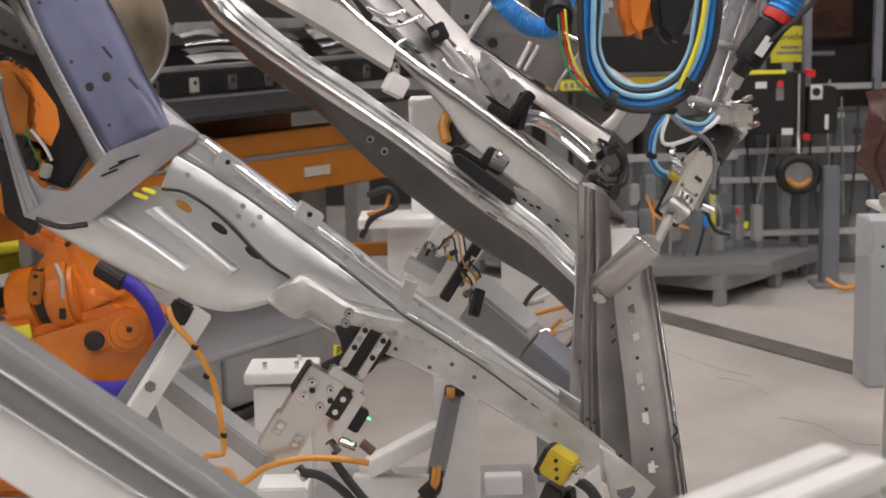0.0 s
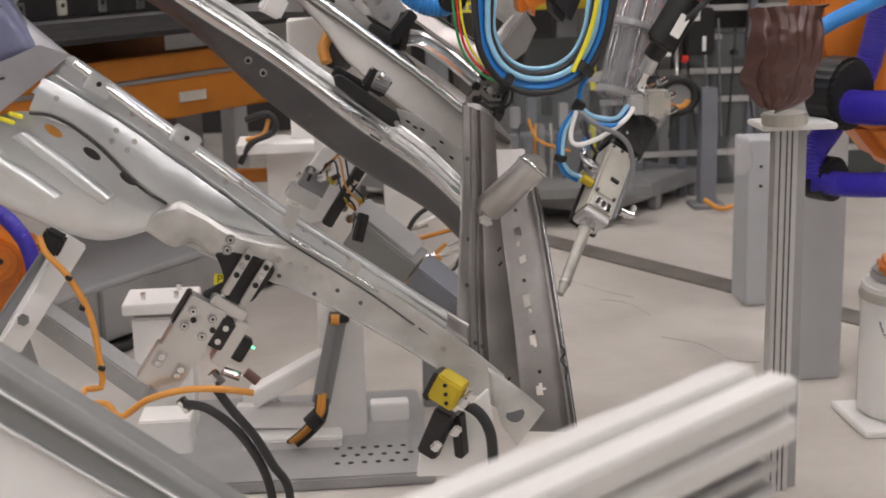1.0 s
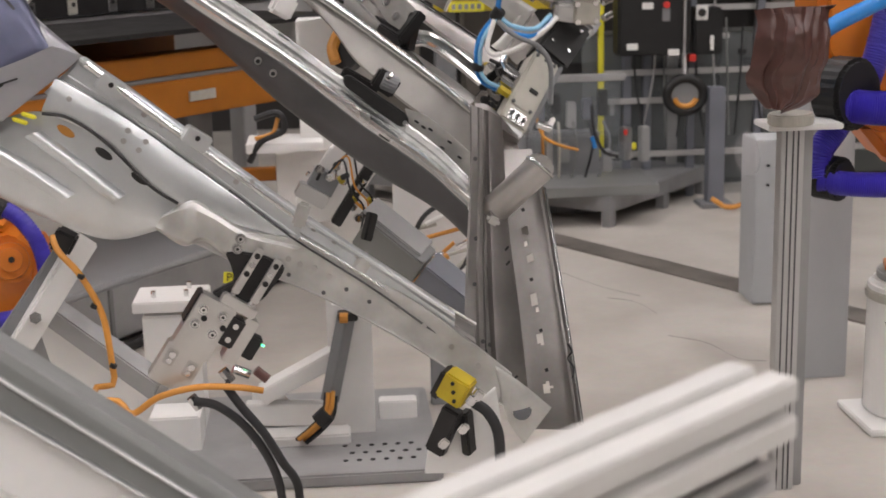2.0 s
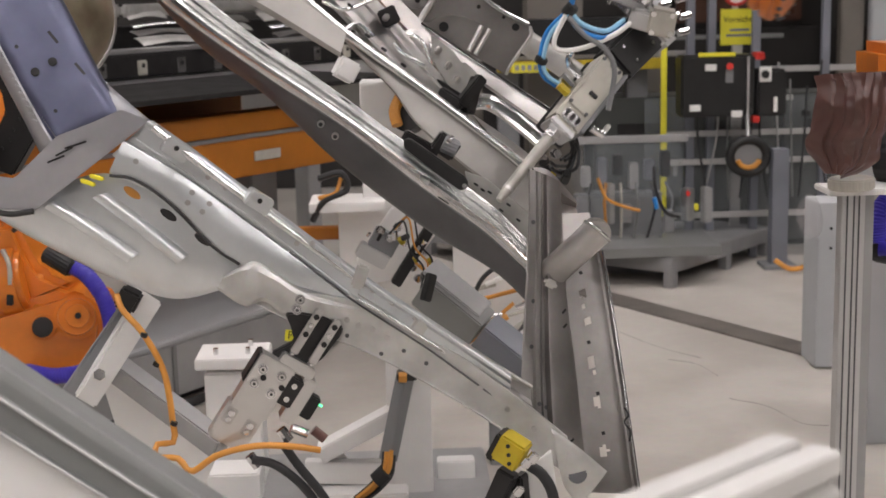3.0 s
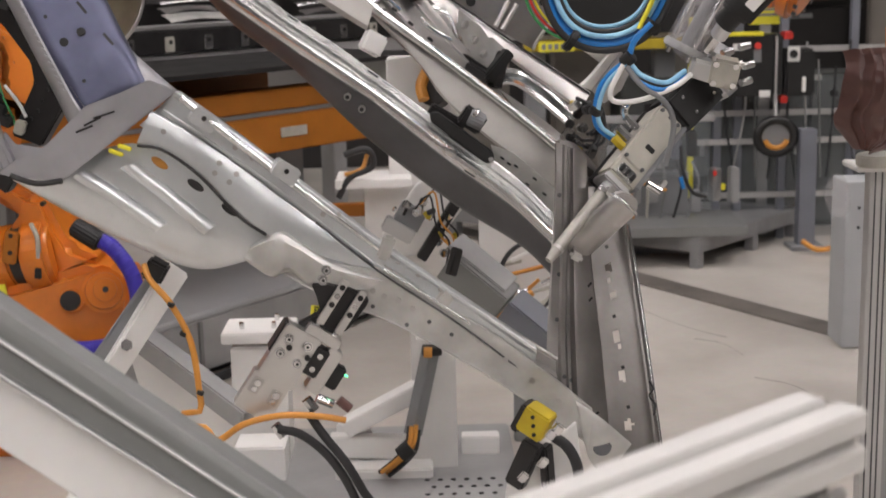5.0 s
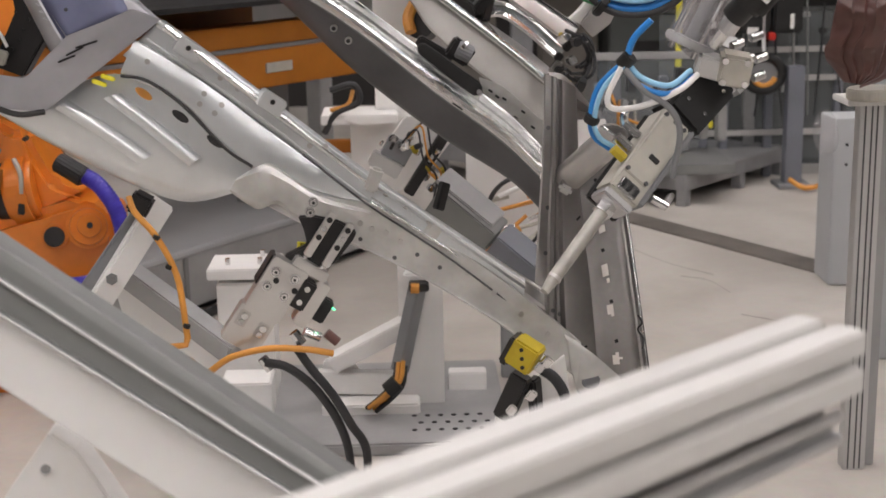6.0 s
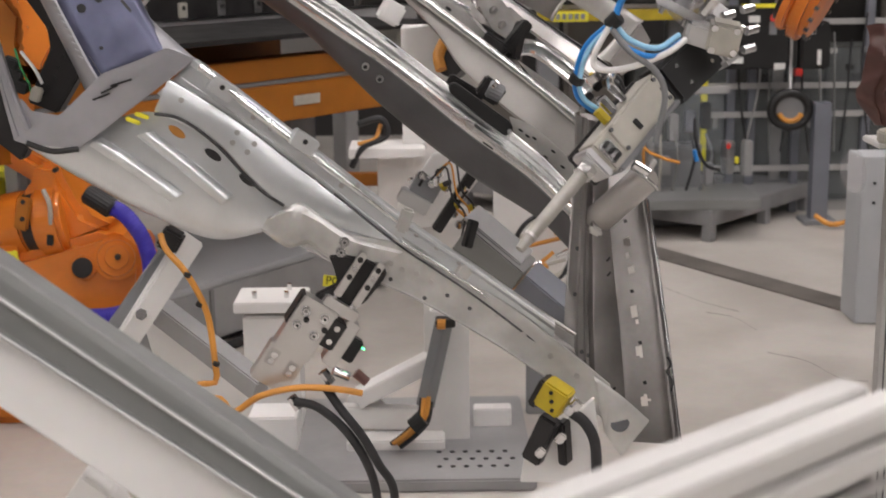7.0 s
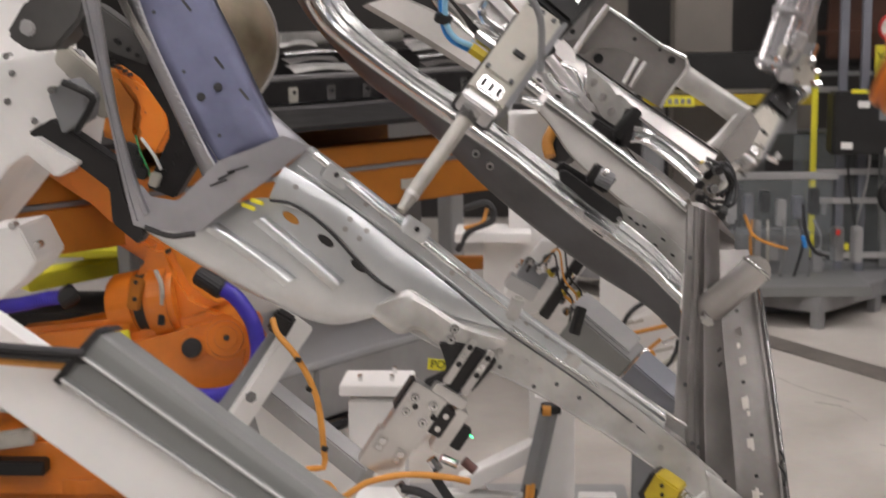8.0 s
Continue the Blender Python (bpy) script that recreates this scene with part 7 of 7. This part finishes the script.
def sealing_tool(label, hoses=True):
    """A sealing head: its nozzle tip is at the origin and the nozzle runs up along z."""
    th = thing("sealing_head", (0, 0, 0), label, "sealing robot")

    def hung(name, bm, mat, label="", smooth=True, parent=None):
        """A part given where it hangs in the cell while the head is at HOME."""
        ob = part(name, bm, mat, parent or th, label, smooth)
        ob.data.transform(HOME.inverted())
        return ob

    part("nozzle", rod((0, 0, 0.03), (0, 0, 0.19), 0.0115, 18, 0.0125), NOZZLE, th, "slim cream sealing nozzle", True)
    part("nozzle_tip", rod((0, 0, 0), (0, 0, 0.032), 0.007, 14, 0.0115), NOZZLE, th, "", True)
    part("nozzle_ring", rod((0, 0, 0.028), (0, 0, 0.034), 0.0122, 18), STEEL, th)
    part("nut", rod((0, 0, 0.178), (0, 0, 0.2), 0.018, 6), CHROME, th)
    part("clamp_plate", box((0.004, 0, 0.207), (0.06, 0.055, 0.016), None, 0.003), ALU, th)
    part("body", box((0.005, 0, 0.308), (0.064, 0.06, 0.186), None, 0.005), OFFWHITE, th)
    part("cover", box((0.003, -0.0315, 0.325), (0.050, 0.006, 0.14), None, 0.002), OFFWHITE, th)
    part("side_plate", box((0.041, 0.004, 0.315), (0.010, 0.066, 0.18), None, 0.003), GREY, th)
    part("rear_plate", box((0.004, 0.035, 0.30), (0.070, 0.012, 0.20), None, 0.003), ANTHRACITE, th)
    part("window", box((0.010, -0.036, 0.305), (0.020, 0.006, 0.009), None, 0.001), BLACK, th)
    part("bracket", box((0.004, -0.031, 0.232), (0.040, 0.012, 0.026), None, 0.003), CHROME, th)
    for x in (-0.01, 0.004, 0.018):
        part("port", box((x, -0.038, 0.232), (0.007, 0.004, 0.014), None, 0.001), BLACK, th)
    for x, z in ((-0.022, 0.26), (0.028, 0.26), (-0.022, 0.388), (0.028, 0.388), (0.003, 0.388)):
        part("body_screw", rod((x * 0.85, -0.037, z), (x * 0.85, -0.032, z), 0.004, 10), DARKSTEEL, th)
    part("fitting", rod((-0.062, -0.012, 0.30), (-0.03, -0.012, 0.30), 0.011, 8), CHROME, th)
    part("fitting", rod((-0.056, -0.02, 0.275), (-0.03, -0.02, 0.275), 0.010, 6), YELLOW, th)
    part("fitting", rod((-0.066, -0.014, 0.33), (-0.03, -0.014, 0.33), 0.008, 8), CHROME, th)
    part("elbow", tube([(-0.062, -0.014, 0.33), (-0.074, -0.018, 0.336), (-0.078, -0.02, 0.352)], 0.007, 10, 8), CHROME, th)
    part("gauge", rod((0.052, -0.02, 0.255), (0.082, -0.022, 0.262), 0.008, 12), CHROME, th)
    part("tab", box((0.078, -0.02, 0.275), (0.010, 0.014, 0.026), None, 0.002), STEEL, th)
    part("upper_screw", rod((-0.02, -0.02, 0.40), (-0.02, -0.02, 0.418), 0.006, 8), CHROME, th)
    part("motor", box((0.018, 0.004, 0.465), (0.08, 0.078, 0.125), spin(0, 6, 0), 0.008), BLACK, th)
    for x, z in ((-0.004, 0.44), (0.036, 0.44), (0.0, 0.50), (0.04, 0.50)):
        part("motor_screw", rod((x, -0.038, z), (x, -0.034, z), 0.004, 8), CHROME, th)
    part("coupling", box((0.035, 0.01, 0.555), (0.085, 0.07, 0.05), spin(0, 8, 0), 0.010), ALU, th)
    part("manifold", box((0.0, -0.01, 0.585), (0.05, 0.05, 0.04), spin(0, -15, 0), 0.008), ALU, th)
    for x, y, z in ((0.0, -0.05, 0.57), (0.03, -0.055, 0.56), (0.05, -0.05, 0.585), (0.02, -0.05, 0.61), (-0.03, -0.035, 0.60), (0.07, -0.04, 0.56)):
        part("fitting", rod((x, y, z), (x + 0.012, y, z + 0.022), 0.008, 8), CHROME, th)
    block = hung("valve_block", box((0.757, 3.59, 1.288), (0.056, 0.05, 0.056), spin(0, 4, 0), 0.006), OFFWHITE, "cream valve block", False)
    for x in (-0.019, 0.019):
        for z in (-0.019, 0.019):
            hung("block_bolt", rod((0.757 + x, 3.561, 1.288 + z), (0.757 + x, 3.57, 1.288 + z), 0.006, 8), CHROME, "", False, block)
    hung("block_mount", box((0.715, 3.60, 1.287), (0.05, 0.045, 0.04), spin(0, 10, 0), 0.006), ALU, "", False)
    hung("regulator", rod((0.73, 3.56, 1.36), (0.748, 3.55, 1.40), 0.017, 14, bevel=0.003), ALU)
    hung("regulator_nut", rod((0.715, 3.57, 1.33), (0.73, 3.56, 1.362), 0.011, 8), CHROME)
    a, b = Vector((0.672, 3.63, 1.30)), Vector((0.800, 3.70, 1.65))
    hung("dosing_cylinder", rod(a, b, 0.044, 24, bevel=0.006), SLEEVE, "clear covered dosing cylinder")
    hung("piston", rod(a.lerp(b, 0.06), b, 0.014, 18), GREY)
    for k in range(5):
        o = Vector((0.036 * math.cos(k * 1.257), 0.036 * math.sin(k * 1.257), -0.012 * math.cos(k * 1.257)))
        hung("tie_rod", rod(a + o, b + o, 0.0045, 8), CHROME)
    for f in (0.02, 0.42, 0.8):
        c = a.lerp(b, f)
        hung("cylinder_ring", rod(c, c + (b - a).normalized() * 0.016, 0.046, 24, bevel=0.003), MIDGREY)
    fold = tuple((k / 20, 0.035 * math.sin(math.pi * k / 20) + 0.006 * math.sin(k * 1.7)) for k in range(21))
    bm = sheet([(0.655, 3.66, 1.31), (0.69, 3.68, 1.43), (0.715, 3.70, 1.62), (0.76, 3.7, 1.9)], [(0.70, 3.66, 1.27), (0.80, 3.68, 1.41), (0.86, 3.70, 1.60), (0.95, 3.7, 1.9)], fold, 0.0015, 40)
    for v in bm.verts:
        v.co.y += 0.018 * noise.noise(v.co * 22)
        v.co.x += 0.010 * noise.noise(v.co * 17 + Vector((4, 0, 0)))
    hung("film_wrap", bm, WRAP, "crumpled clear film wrap on the robot arm")
    hung("robot_arm", tube([(0.74, 3.80, 1.36), (0.80, 3.82, 1.55), (0.90, 3.80, 1.9), (1.0, 3.75, 2.3)], 0.05, 40, 20), DARKGREY, "grey robot forearm under the film")
    if not hoses:
        hung("wrist_block", box((0.74, 3.66, 1.34), (0.09, 0.08, 0.10), spin(0, 30, 0), 0.012), MIDGREY, "grey wrist block", False)
        for k in range(5):
            p = Vector((0.67 + 0.028 * k, 3.60, 1.31 + 0.03 * (k % 3)))
            hung("fitting", rod(p, p + Vector((0.012, 0, 0.03)), 0.011, 8), (CHROME, OFFWHITE)[k % 2])
        return th
    sleeve = hung("filter", rod((0.748, 3.50, 1.42), (0.816, 3.50, 1.518), 0.036, 22, bevel=0.008), BLACK, "black filter sleeve with a white tag")
    hung("filter_neck", rod((0.735, 3.51, 1.398), (0.752, 3.50, 1.425), 0.022, 18), BLACK, "", True, sleeve)
    hung("filter_tag", box((0.785, 3.462, 1.462), (0.022, 0.004, 0.05), spin(0, 34, 0), 0.001), WHITE, "", False, sleeve)
    hung("filter_cap", rod((0.818, 3.50, 1.52), (0.832, 3.50, 1.541), 0.039, 22, bevel=0.004), RED, "orange-red ring", True, sleeve)
    hung("supply_hose", tube([(0.832, 3.50, 1.541), (0.868, 3.50, 1.602), (0.954, 3.46, 1.734), (1.1, 3.4, 1.95)], 0.036, 60, 16, 36, 0.002), BLUE, "blue corrugated supply hose")
    hung("black_cable", tube([(0.78, 3.47, 1.46), (0.83, 3.46, 1.50), (0.88, 3.46, 1.545), (0.93, 3.46, 1.60)], 0.007, 20, 8), RUBBER)
    runs = (("air_hose", [(0.565, 3.49, 1.312), (0.526, 3.49, 1.261), (0.518, 3.49, 1.205), (0.528, 3.49, 1.172), (0.556, 3.50, 1.15)], 0.005, BLUE),
            ("air_hose", [(0.571, 3.48, 1.314), (0.534, 3.48, 1.262), (0.525, 3.48, 1.206), (0.536, 3.48, 1.176), (0.562, 3.49, 1.158)], 0.0045, SKY),
            ("air_hose", [(0.566, 3.49, 1.312), (0.595, 3.48, 1.288), (0.643, 3.48, 1.279), (0.678, 3.52, 1.297)], 0.005, SKY),
            ("air_hose", [(0.563, 3.49, 1.308), (0.59, 3.475, 1.277), (0.643, 3.475, 1.266), (0.684, 3.52, 1.288)], 0.005, BLUE),
            ("air_hose", [(0.560, 3.48, 1.303), (0.543, 3.47, 1.253), (0.555, 3.47, 1.232), (0.605, 3.47, 1.243), (0.661, 3.48, 1.273), (0.69, 3.52, 1.291)], 0.0052, WHITE),
            ("air_hose", [(0.566, 3.48, 1.300), (0.600, 3.47, 1.27), (0.648, 3.47, 1.243), (0.671, 3.47, 1.20), (0.668, 3.47, 1.12)], 0.0055, GREY),
            ("air_hose", [(0.60, 3.49, 1.385), (0.575, 3.49, 1.35), (0.567, 3.49, 1.312)], 0.006, BLUE))
    for name, pts, r, m in runs:
        hung(name, tube(pts, r, 36, 10), m)
    for a, b in (((0.560, 3.49, 1.302), (0.574, 3.485, 1.322)), ((0.518, 3.485, 1.197), (0.523, 3.485, 1.211))):
        hung("tie", rod(a, b, 0.014, 12, bevel=0.002), BLACK)
    return th


def enlarged(th, k):
    """The thing with all its parts made k times as large about its origin."""
    for ob in th.children_recursive:
        ob.data.transform(Matrix.Scale(k, 4))
    return th


def hose_bundle():
    """The hose loop and the wrist that it hangs from, built about the lowest point of the loop."""
    th = thing("hose_bundle", (0, 0, 0), "loop of blue and black hoses hanging from an orange robot wrist", "hose bundle")

    def piece(name, bm, mat, label=""):
        ob = part(name, bm, mat, th, label, True)
        ob.data.transform(Matrix.Translation((-0.492, -3.5, -1.335)))

    loop = [Vector(p) for p in [(0.36, 3.52, 1.72), (0.352, 3.5, 1.575), (0.353, 3.5, 1.507), (0.361, 3.5, 1.438), (0.396, 3.5, 1.375), (0.455, 3.5, 1.339), (0.532, 3.5, 1.337), (0.598, 3.5, 1.370), (0.640, 3.5, 1.433), (0.663, 3.5, 1.513), (0.68, 3.5, 1.70)]]
    hub = Vector((0.50, 3.5, 1.60))
    for k, (m, r) in enumerate(((RUBBER, 0.0085), (BLUE, 0.011), (BLUE, 0.009), (SKY, 0.007), (RUBBER, 0.0065), (SKY, 0.006))):
        inner = 0.008 - 0.011 * k
        piece("hose_loop", tube([p + (p - hub).normalized() * inner + Vector((0, 0.012 * (k % 3) - 0.016, 0)) for p in loop], r, 80, 12), m)
    for k, m in enumerate((GREEN, RED, LEMON)):
        piece("signal_line", tube([Vector(p) + Vector((0.008 * k, -0.01, 0.006 * k)) for p in [(0.292, 3.5, 1.56), (0.300, 3.5, 1.481), (0.320, 3.5, 1.419), (0.362, 3.5, 1.372), (0.421, 3.5, 1.345)]], 0.0032, 30, 8), m)
    piece("signal_line", tube([(0.575, 3.47, 1.375), (0.612, 3.47, 1.455), (0.634, 3.47, 1.541), (0.650, 3.47, 1.68)], 0.0058, 30, 8), LEMON)
    for p, q in (((0.408, 3.49, 1.357), (0.424, 3.49, 1.346)), ((0.596, 3.49, 1.372), (0.612, 3.49, 1.392))):
        piece("tie", rod(p, q, 0.030, 16, bevel=0.004), BLACK)
    piece("grommet", rod((0.30, 3.60, 1.575), (0.296, 3.52, 1.548), 0.035, 20, bevel=0.01), BLACK)
    piece("hose_clamp", box((0.385, 3.56, 1.575), (0.09, 0.06, 0.04), spin(0, -8, 0), 0.016), ALU)
    piece("wrist", plate([(0.478, 1.70), (0.481, 1.60), (0.485, 1.526), (0.517, 1.473), (0.562, 1.494), (0.585, 1.582), (0.60, 1.70)], 3.80, 3.95, 0.025), ORANGE, "orange robot wrist")
    piece("wrist_cover", plate([(0.550, 1.72), (0.555, 1.627), (0.570, 1.508), (0.623, 1.454), (0.668, 1.55), (0.69, 1.72)], 3.78, 3.92, 0.02), BLACK, "black wrist cover")
    piece("main_hose", tube([(0.10, 3.78, 1.72), (0.145, 3.76, 1.63), (0.20, 3.75, 1.56), (0.255, 3.75, 1.525), (0.312, 3.74, 1.535), (0.335, 3.72, 1.632), (0.34, 3.72, 1.75)], 0.026, 70, 16, 60, 0.001), BLUE, "thick blue corrugated main hose")
    return th


HEAD = enlarged(sealing_tool("cream sealing head with a slim nozzle and blue hoses"), 1.15)
HOSES = hose_bundle()
HEAD_B = enlarged(sealing_tool("second sealing head with a slim cream nozzle", False), 1.15)



def wrist_flange():
    """An orange wrist casting with a bolted ring, about its own centre."""
    th = thing("robot_wrist", (0, 0, 0), "orange robot wrist casting with a ring of bolts", "robot")
    part("casting", rod((-0.035, 0.015, 0), (0.03, -0.015, 0.01), 0.125, 48, bevel=0.022), ORANGE, th, "", True)
    part("ring", rod((-0.055, 0.022, -0.004), (-0.03, 0.012, 0), 0.118, 48, bevel=0.006), ORANGE, th, "", True)
    part("face", rod((-0.062, 0.026, -0.005), (-0.053, 0.022, -0.004), 0.10, 40), ANTHRACITE, th, "dark bored face", True)
    for k in range(18):
        a = 2 * math.pi * k / 18
        c = Vector((0.028, -0.013, 0.01)) + Vector((-0.1, 0.0, 1.0)).normalized() * 0.108 * math.sin(a) + Vector((0.4, 0.9, 0)).normalized() * 0.108 * math.cos(a)
        part("bolt", rod(c, c + Vector((0.010, -0.005, 0.001)), 0.006, 8), DARKSTEEL, th)
    part("forearm", bar((0.0, 0.05, 0.0), (-0.25, 0.35, 0.6), 0.12, 0.12, 0, 0.04), ORANGE, th, "", True)
    return th


FLANGE = wrist_flange()


def motions():
    walk(HEAD, [
        (0.0, tip((0.535, 3.745, 0.868), 38.6, 43.1)),
        (0.3, tip((0.535, 3.467, 0.843), 37.3, 43.1)),
        (0.6, tip((0.473, 3.296, 0.816), 34.4, 43.1)),
        (0.9, tip((0.517, 3.232, 0.752), 34.9, 43.1)),
        (1.2, tip((0.554, 3.275, 0.676), 35.6, 43.1)),
        (2.3, tip((0.234, 3.252, 0.982), 37.2, 30.0)),
        (2.5, tip((0.315, 3.240, 0.970), 46.1, 30.0)),
        (2.7, tip((0.249, 3.227, 1.086), 44.9, 30.0)),
        (2.9, tip((0.254, 3.213, 1.119), 45.1, 30.0)),
        (3.1, tip((0.228, 3.197, 1.088), 44.5, 30.0)),
        (3.3, tip((0.269, 3.181, 1.075), 44.5, 30.0)),
        (3.5, tip((0.304, 3.163, 1.035), 44.2, 30.0)),
        (3.7, tip((0.257, 3.144, 1.094), 42.3, 30.0)),
        (3.9, tip((0.283, 3.123, 1.054), 39.7, 30.0)),
        (4.1, tip((0.277, 3.102, 1.044), 41.8, 30.0)),
        (4.3, tip((0.276, 3.079, 1.032), 46.0, 30.0)),
        (4.5, tip((0.273, 3.055, 1.012), 44.2, 30.0)),
        (4.7, tip((0.284, 3.030, 0.991), 44.4, 30.0)),
        (4.9, tip((0.286, 3.004, 0.959), 44.3, 30.0)),
        (5.1, tip((0.259, 2.976, 0.936), 48.5, 30.0)),
        (5.2, tip((0.269, 2.962, 0.915), 49.5, 30.0)),
        (6.3, tip((0.249, 2.581, 0.825), 42.1, 30.0)),
        (6.5, tip((0.266, 2.621, 0.871), 42.0, 30.0)),
        (6.7, tip((0.219, 2.644, 0.875), 41.5, 30.0)),
        (6.9, tip((0.090, 2.651, 0.980), 44.1, 30.0)),
        (7.0, tip((0.148, 2.648, 0.995), 46.0, 30.0)),
        (7.1, tip((0.091, 2.640, 0.975), 41.9, 30.0)),
        (7.2, tip((0.096, 2.628, 0.964), 42.8, 30.0)),
        (7.3, tip((0.029, 2.612, 1.017), 41.9, 30.0)),
        (7.4, tip((-0.050, 2.592, 1.067), 44.3, 30.0)),
        (7.5, tip((-0.056, 2.568, 1.078), 46.6, 30.0)),
        (7.6, tip((-0.059, 2.539, 1.100), 44.4, 30.0)),
        (7.7, tip((-0.204, 2.878, 1.242), 31.7, 30.0)),
        (7.8, tip((-0.239, 2.717, 1.246), 31.9, 30.0)),
        (7.9, tip((-0.249, 2.557, 1.263), 33.3, 30.0)),
        (8.0, tip((-0.259, 2.396, 1.276), 36.1, 30.0)),
    ])
    walk(HEAD_B, [
        (0.0, tip((1.5, 3.9, 2.6), 32, 43.1)), (6.8, tip((1.3, 3.8, 2.3), 32, 43.1)),
        (7.6, tip((0.329, 3.898, 1.167), 33.6, 43.1)),
        (7.7, tip((0.285, 4.022, 1.200), 36.1, 43.1)),
        (7.8, tip((0.362, 4.121, 1.130), 44.4, 43.1)),
        (7.9, tip((0.419, 4.195, 1.103), 44.1, 43.1)),
        (8.0, tip((0.504, 4.244, 1.009), 37.1, 43.1)),
    ])
    walk(HOSES, [
        (0.0, pose(0.490, 3.450, 1.331)),
        (0.3, pose(0.531, 3.450, 1.302)),
        (0.6, pose(0.459, 3.450, 1.271)),
        (0.9, pose(0.500, 3.450, 1.205)),
        (1.2, pose(0.530, 3.450, 1.149)),
        (2.3, pose(0.514, 3.450, 1.555)),
        (2.5, pose(0.448, 3.450, 1.430)),
        (2.7, pose(0.447, 3.450, 1.648)),
        (2.9, pose(0.470, 3.450, 1.623)),
        (3.1, pose(0.473, 3.450, 1.635)),
        (3.3, pose(0.494, 3.450, 1.543)),
        (3.5, pose(0.504, 3.450, 1.486)),
        (3.7, pose(0.484, 3.450, 1.563)),
        (3.9, pose(0.451, 3.450, 1.520)),
        (4.1, pose(0.452, 3.450, 1.503)),
        (4.5, pose(0.429, 3.450, 1.483)),
        (4.7, pose(0.441, 3.450, 1.439)),
        (5.0, pose(0.449, 3.450, 1.376)),
        (5.2, pose(0.473, 3.450, 1.342)),
        (6.3, pose(0.554, 3.450, 1.293)),
        (6.5, pose(0.555, 3.450, 1.386)),
        (7.0, pose(0.480, 3.450, 1.640)),
        (8.0, pose(0.307, 3.450, 1.886)),
    ])
    walk(FLANGE, [
        (0.0, pose(1.200, 4.0, 2.050, 0, 38, 0)),
        (2.3, pose(1.386, 4.0, 1.800, 0, 38, 0)),
        (2.9, pose(1.210, 4.0, 1.579, 0, 38, 0)),
        (3.2, pose(0.980, 4.0, 1.595, 0, 38, 0)),
        (3.5, pose(1.060, 4.0, 1.752, 0, 38, 0)),
        (3.8, pose(0.906, 4.0, 1.552, 0, 38, 0)),
        (4.1, pose(0.906, 4.0, 1.552, 0, 38, 0)),
        (4.4, pose(0.923, 4.0, 1.536, 0, 38, 0)),
        (4.7, pose(0.914, 4.0, 1.499, 0, 38, 0)),
        (5.0, pose(1.077, 4.0, 1.519, 0, 38, 0)),
        (5.2, pose(1.082, 4.0, 1.569, 0, 38, 0)),
        (6.3, pose(1.227, 4.0, 1.542, 0, 38, 0)),
        (6.8, pose(1.176, 4.0, 1.555, 0, 38, 0)),
        (7.0, pose(1.051, 4.0, 1.385, 0, 38, 0)),
        (7.2, pose(0.948, 4.0, 1.377, 0, 38, 0)),
        (7.4, pose(0.786, 4.0, 1.505, 0, 38, 0)),
        (7.6, pose(0.807, 4.0, 1.530, 0, 38, 0)),
        (7.7, pose(0.889, 4.0, 1.507, 0, 38, 0)),
        (7.8, pose(0.915, 4.0, 1.505, 0, 38, 0)),
        (7.9, pose(0.933, 4.0, 1.514, 0, 38, 0)),
        (8.0, pose(0.999, 4.0, 1.418, 0, 38, 0)),
    ])


motions()
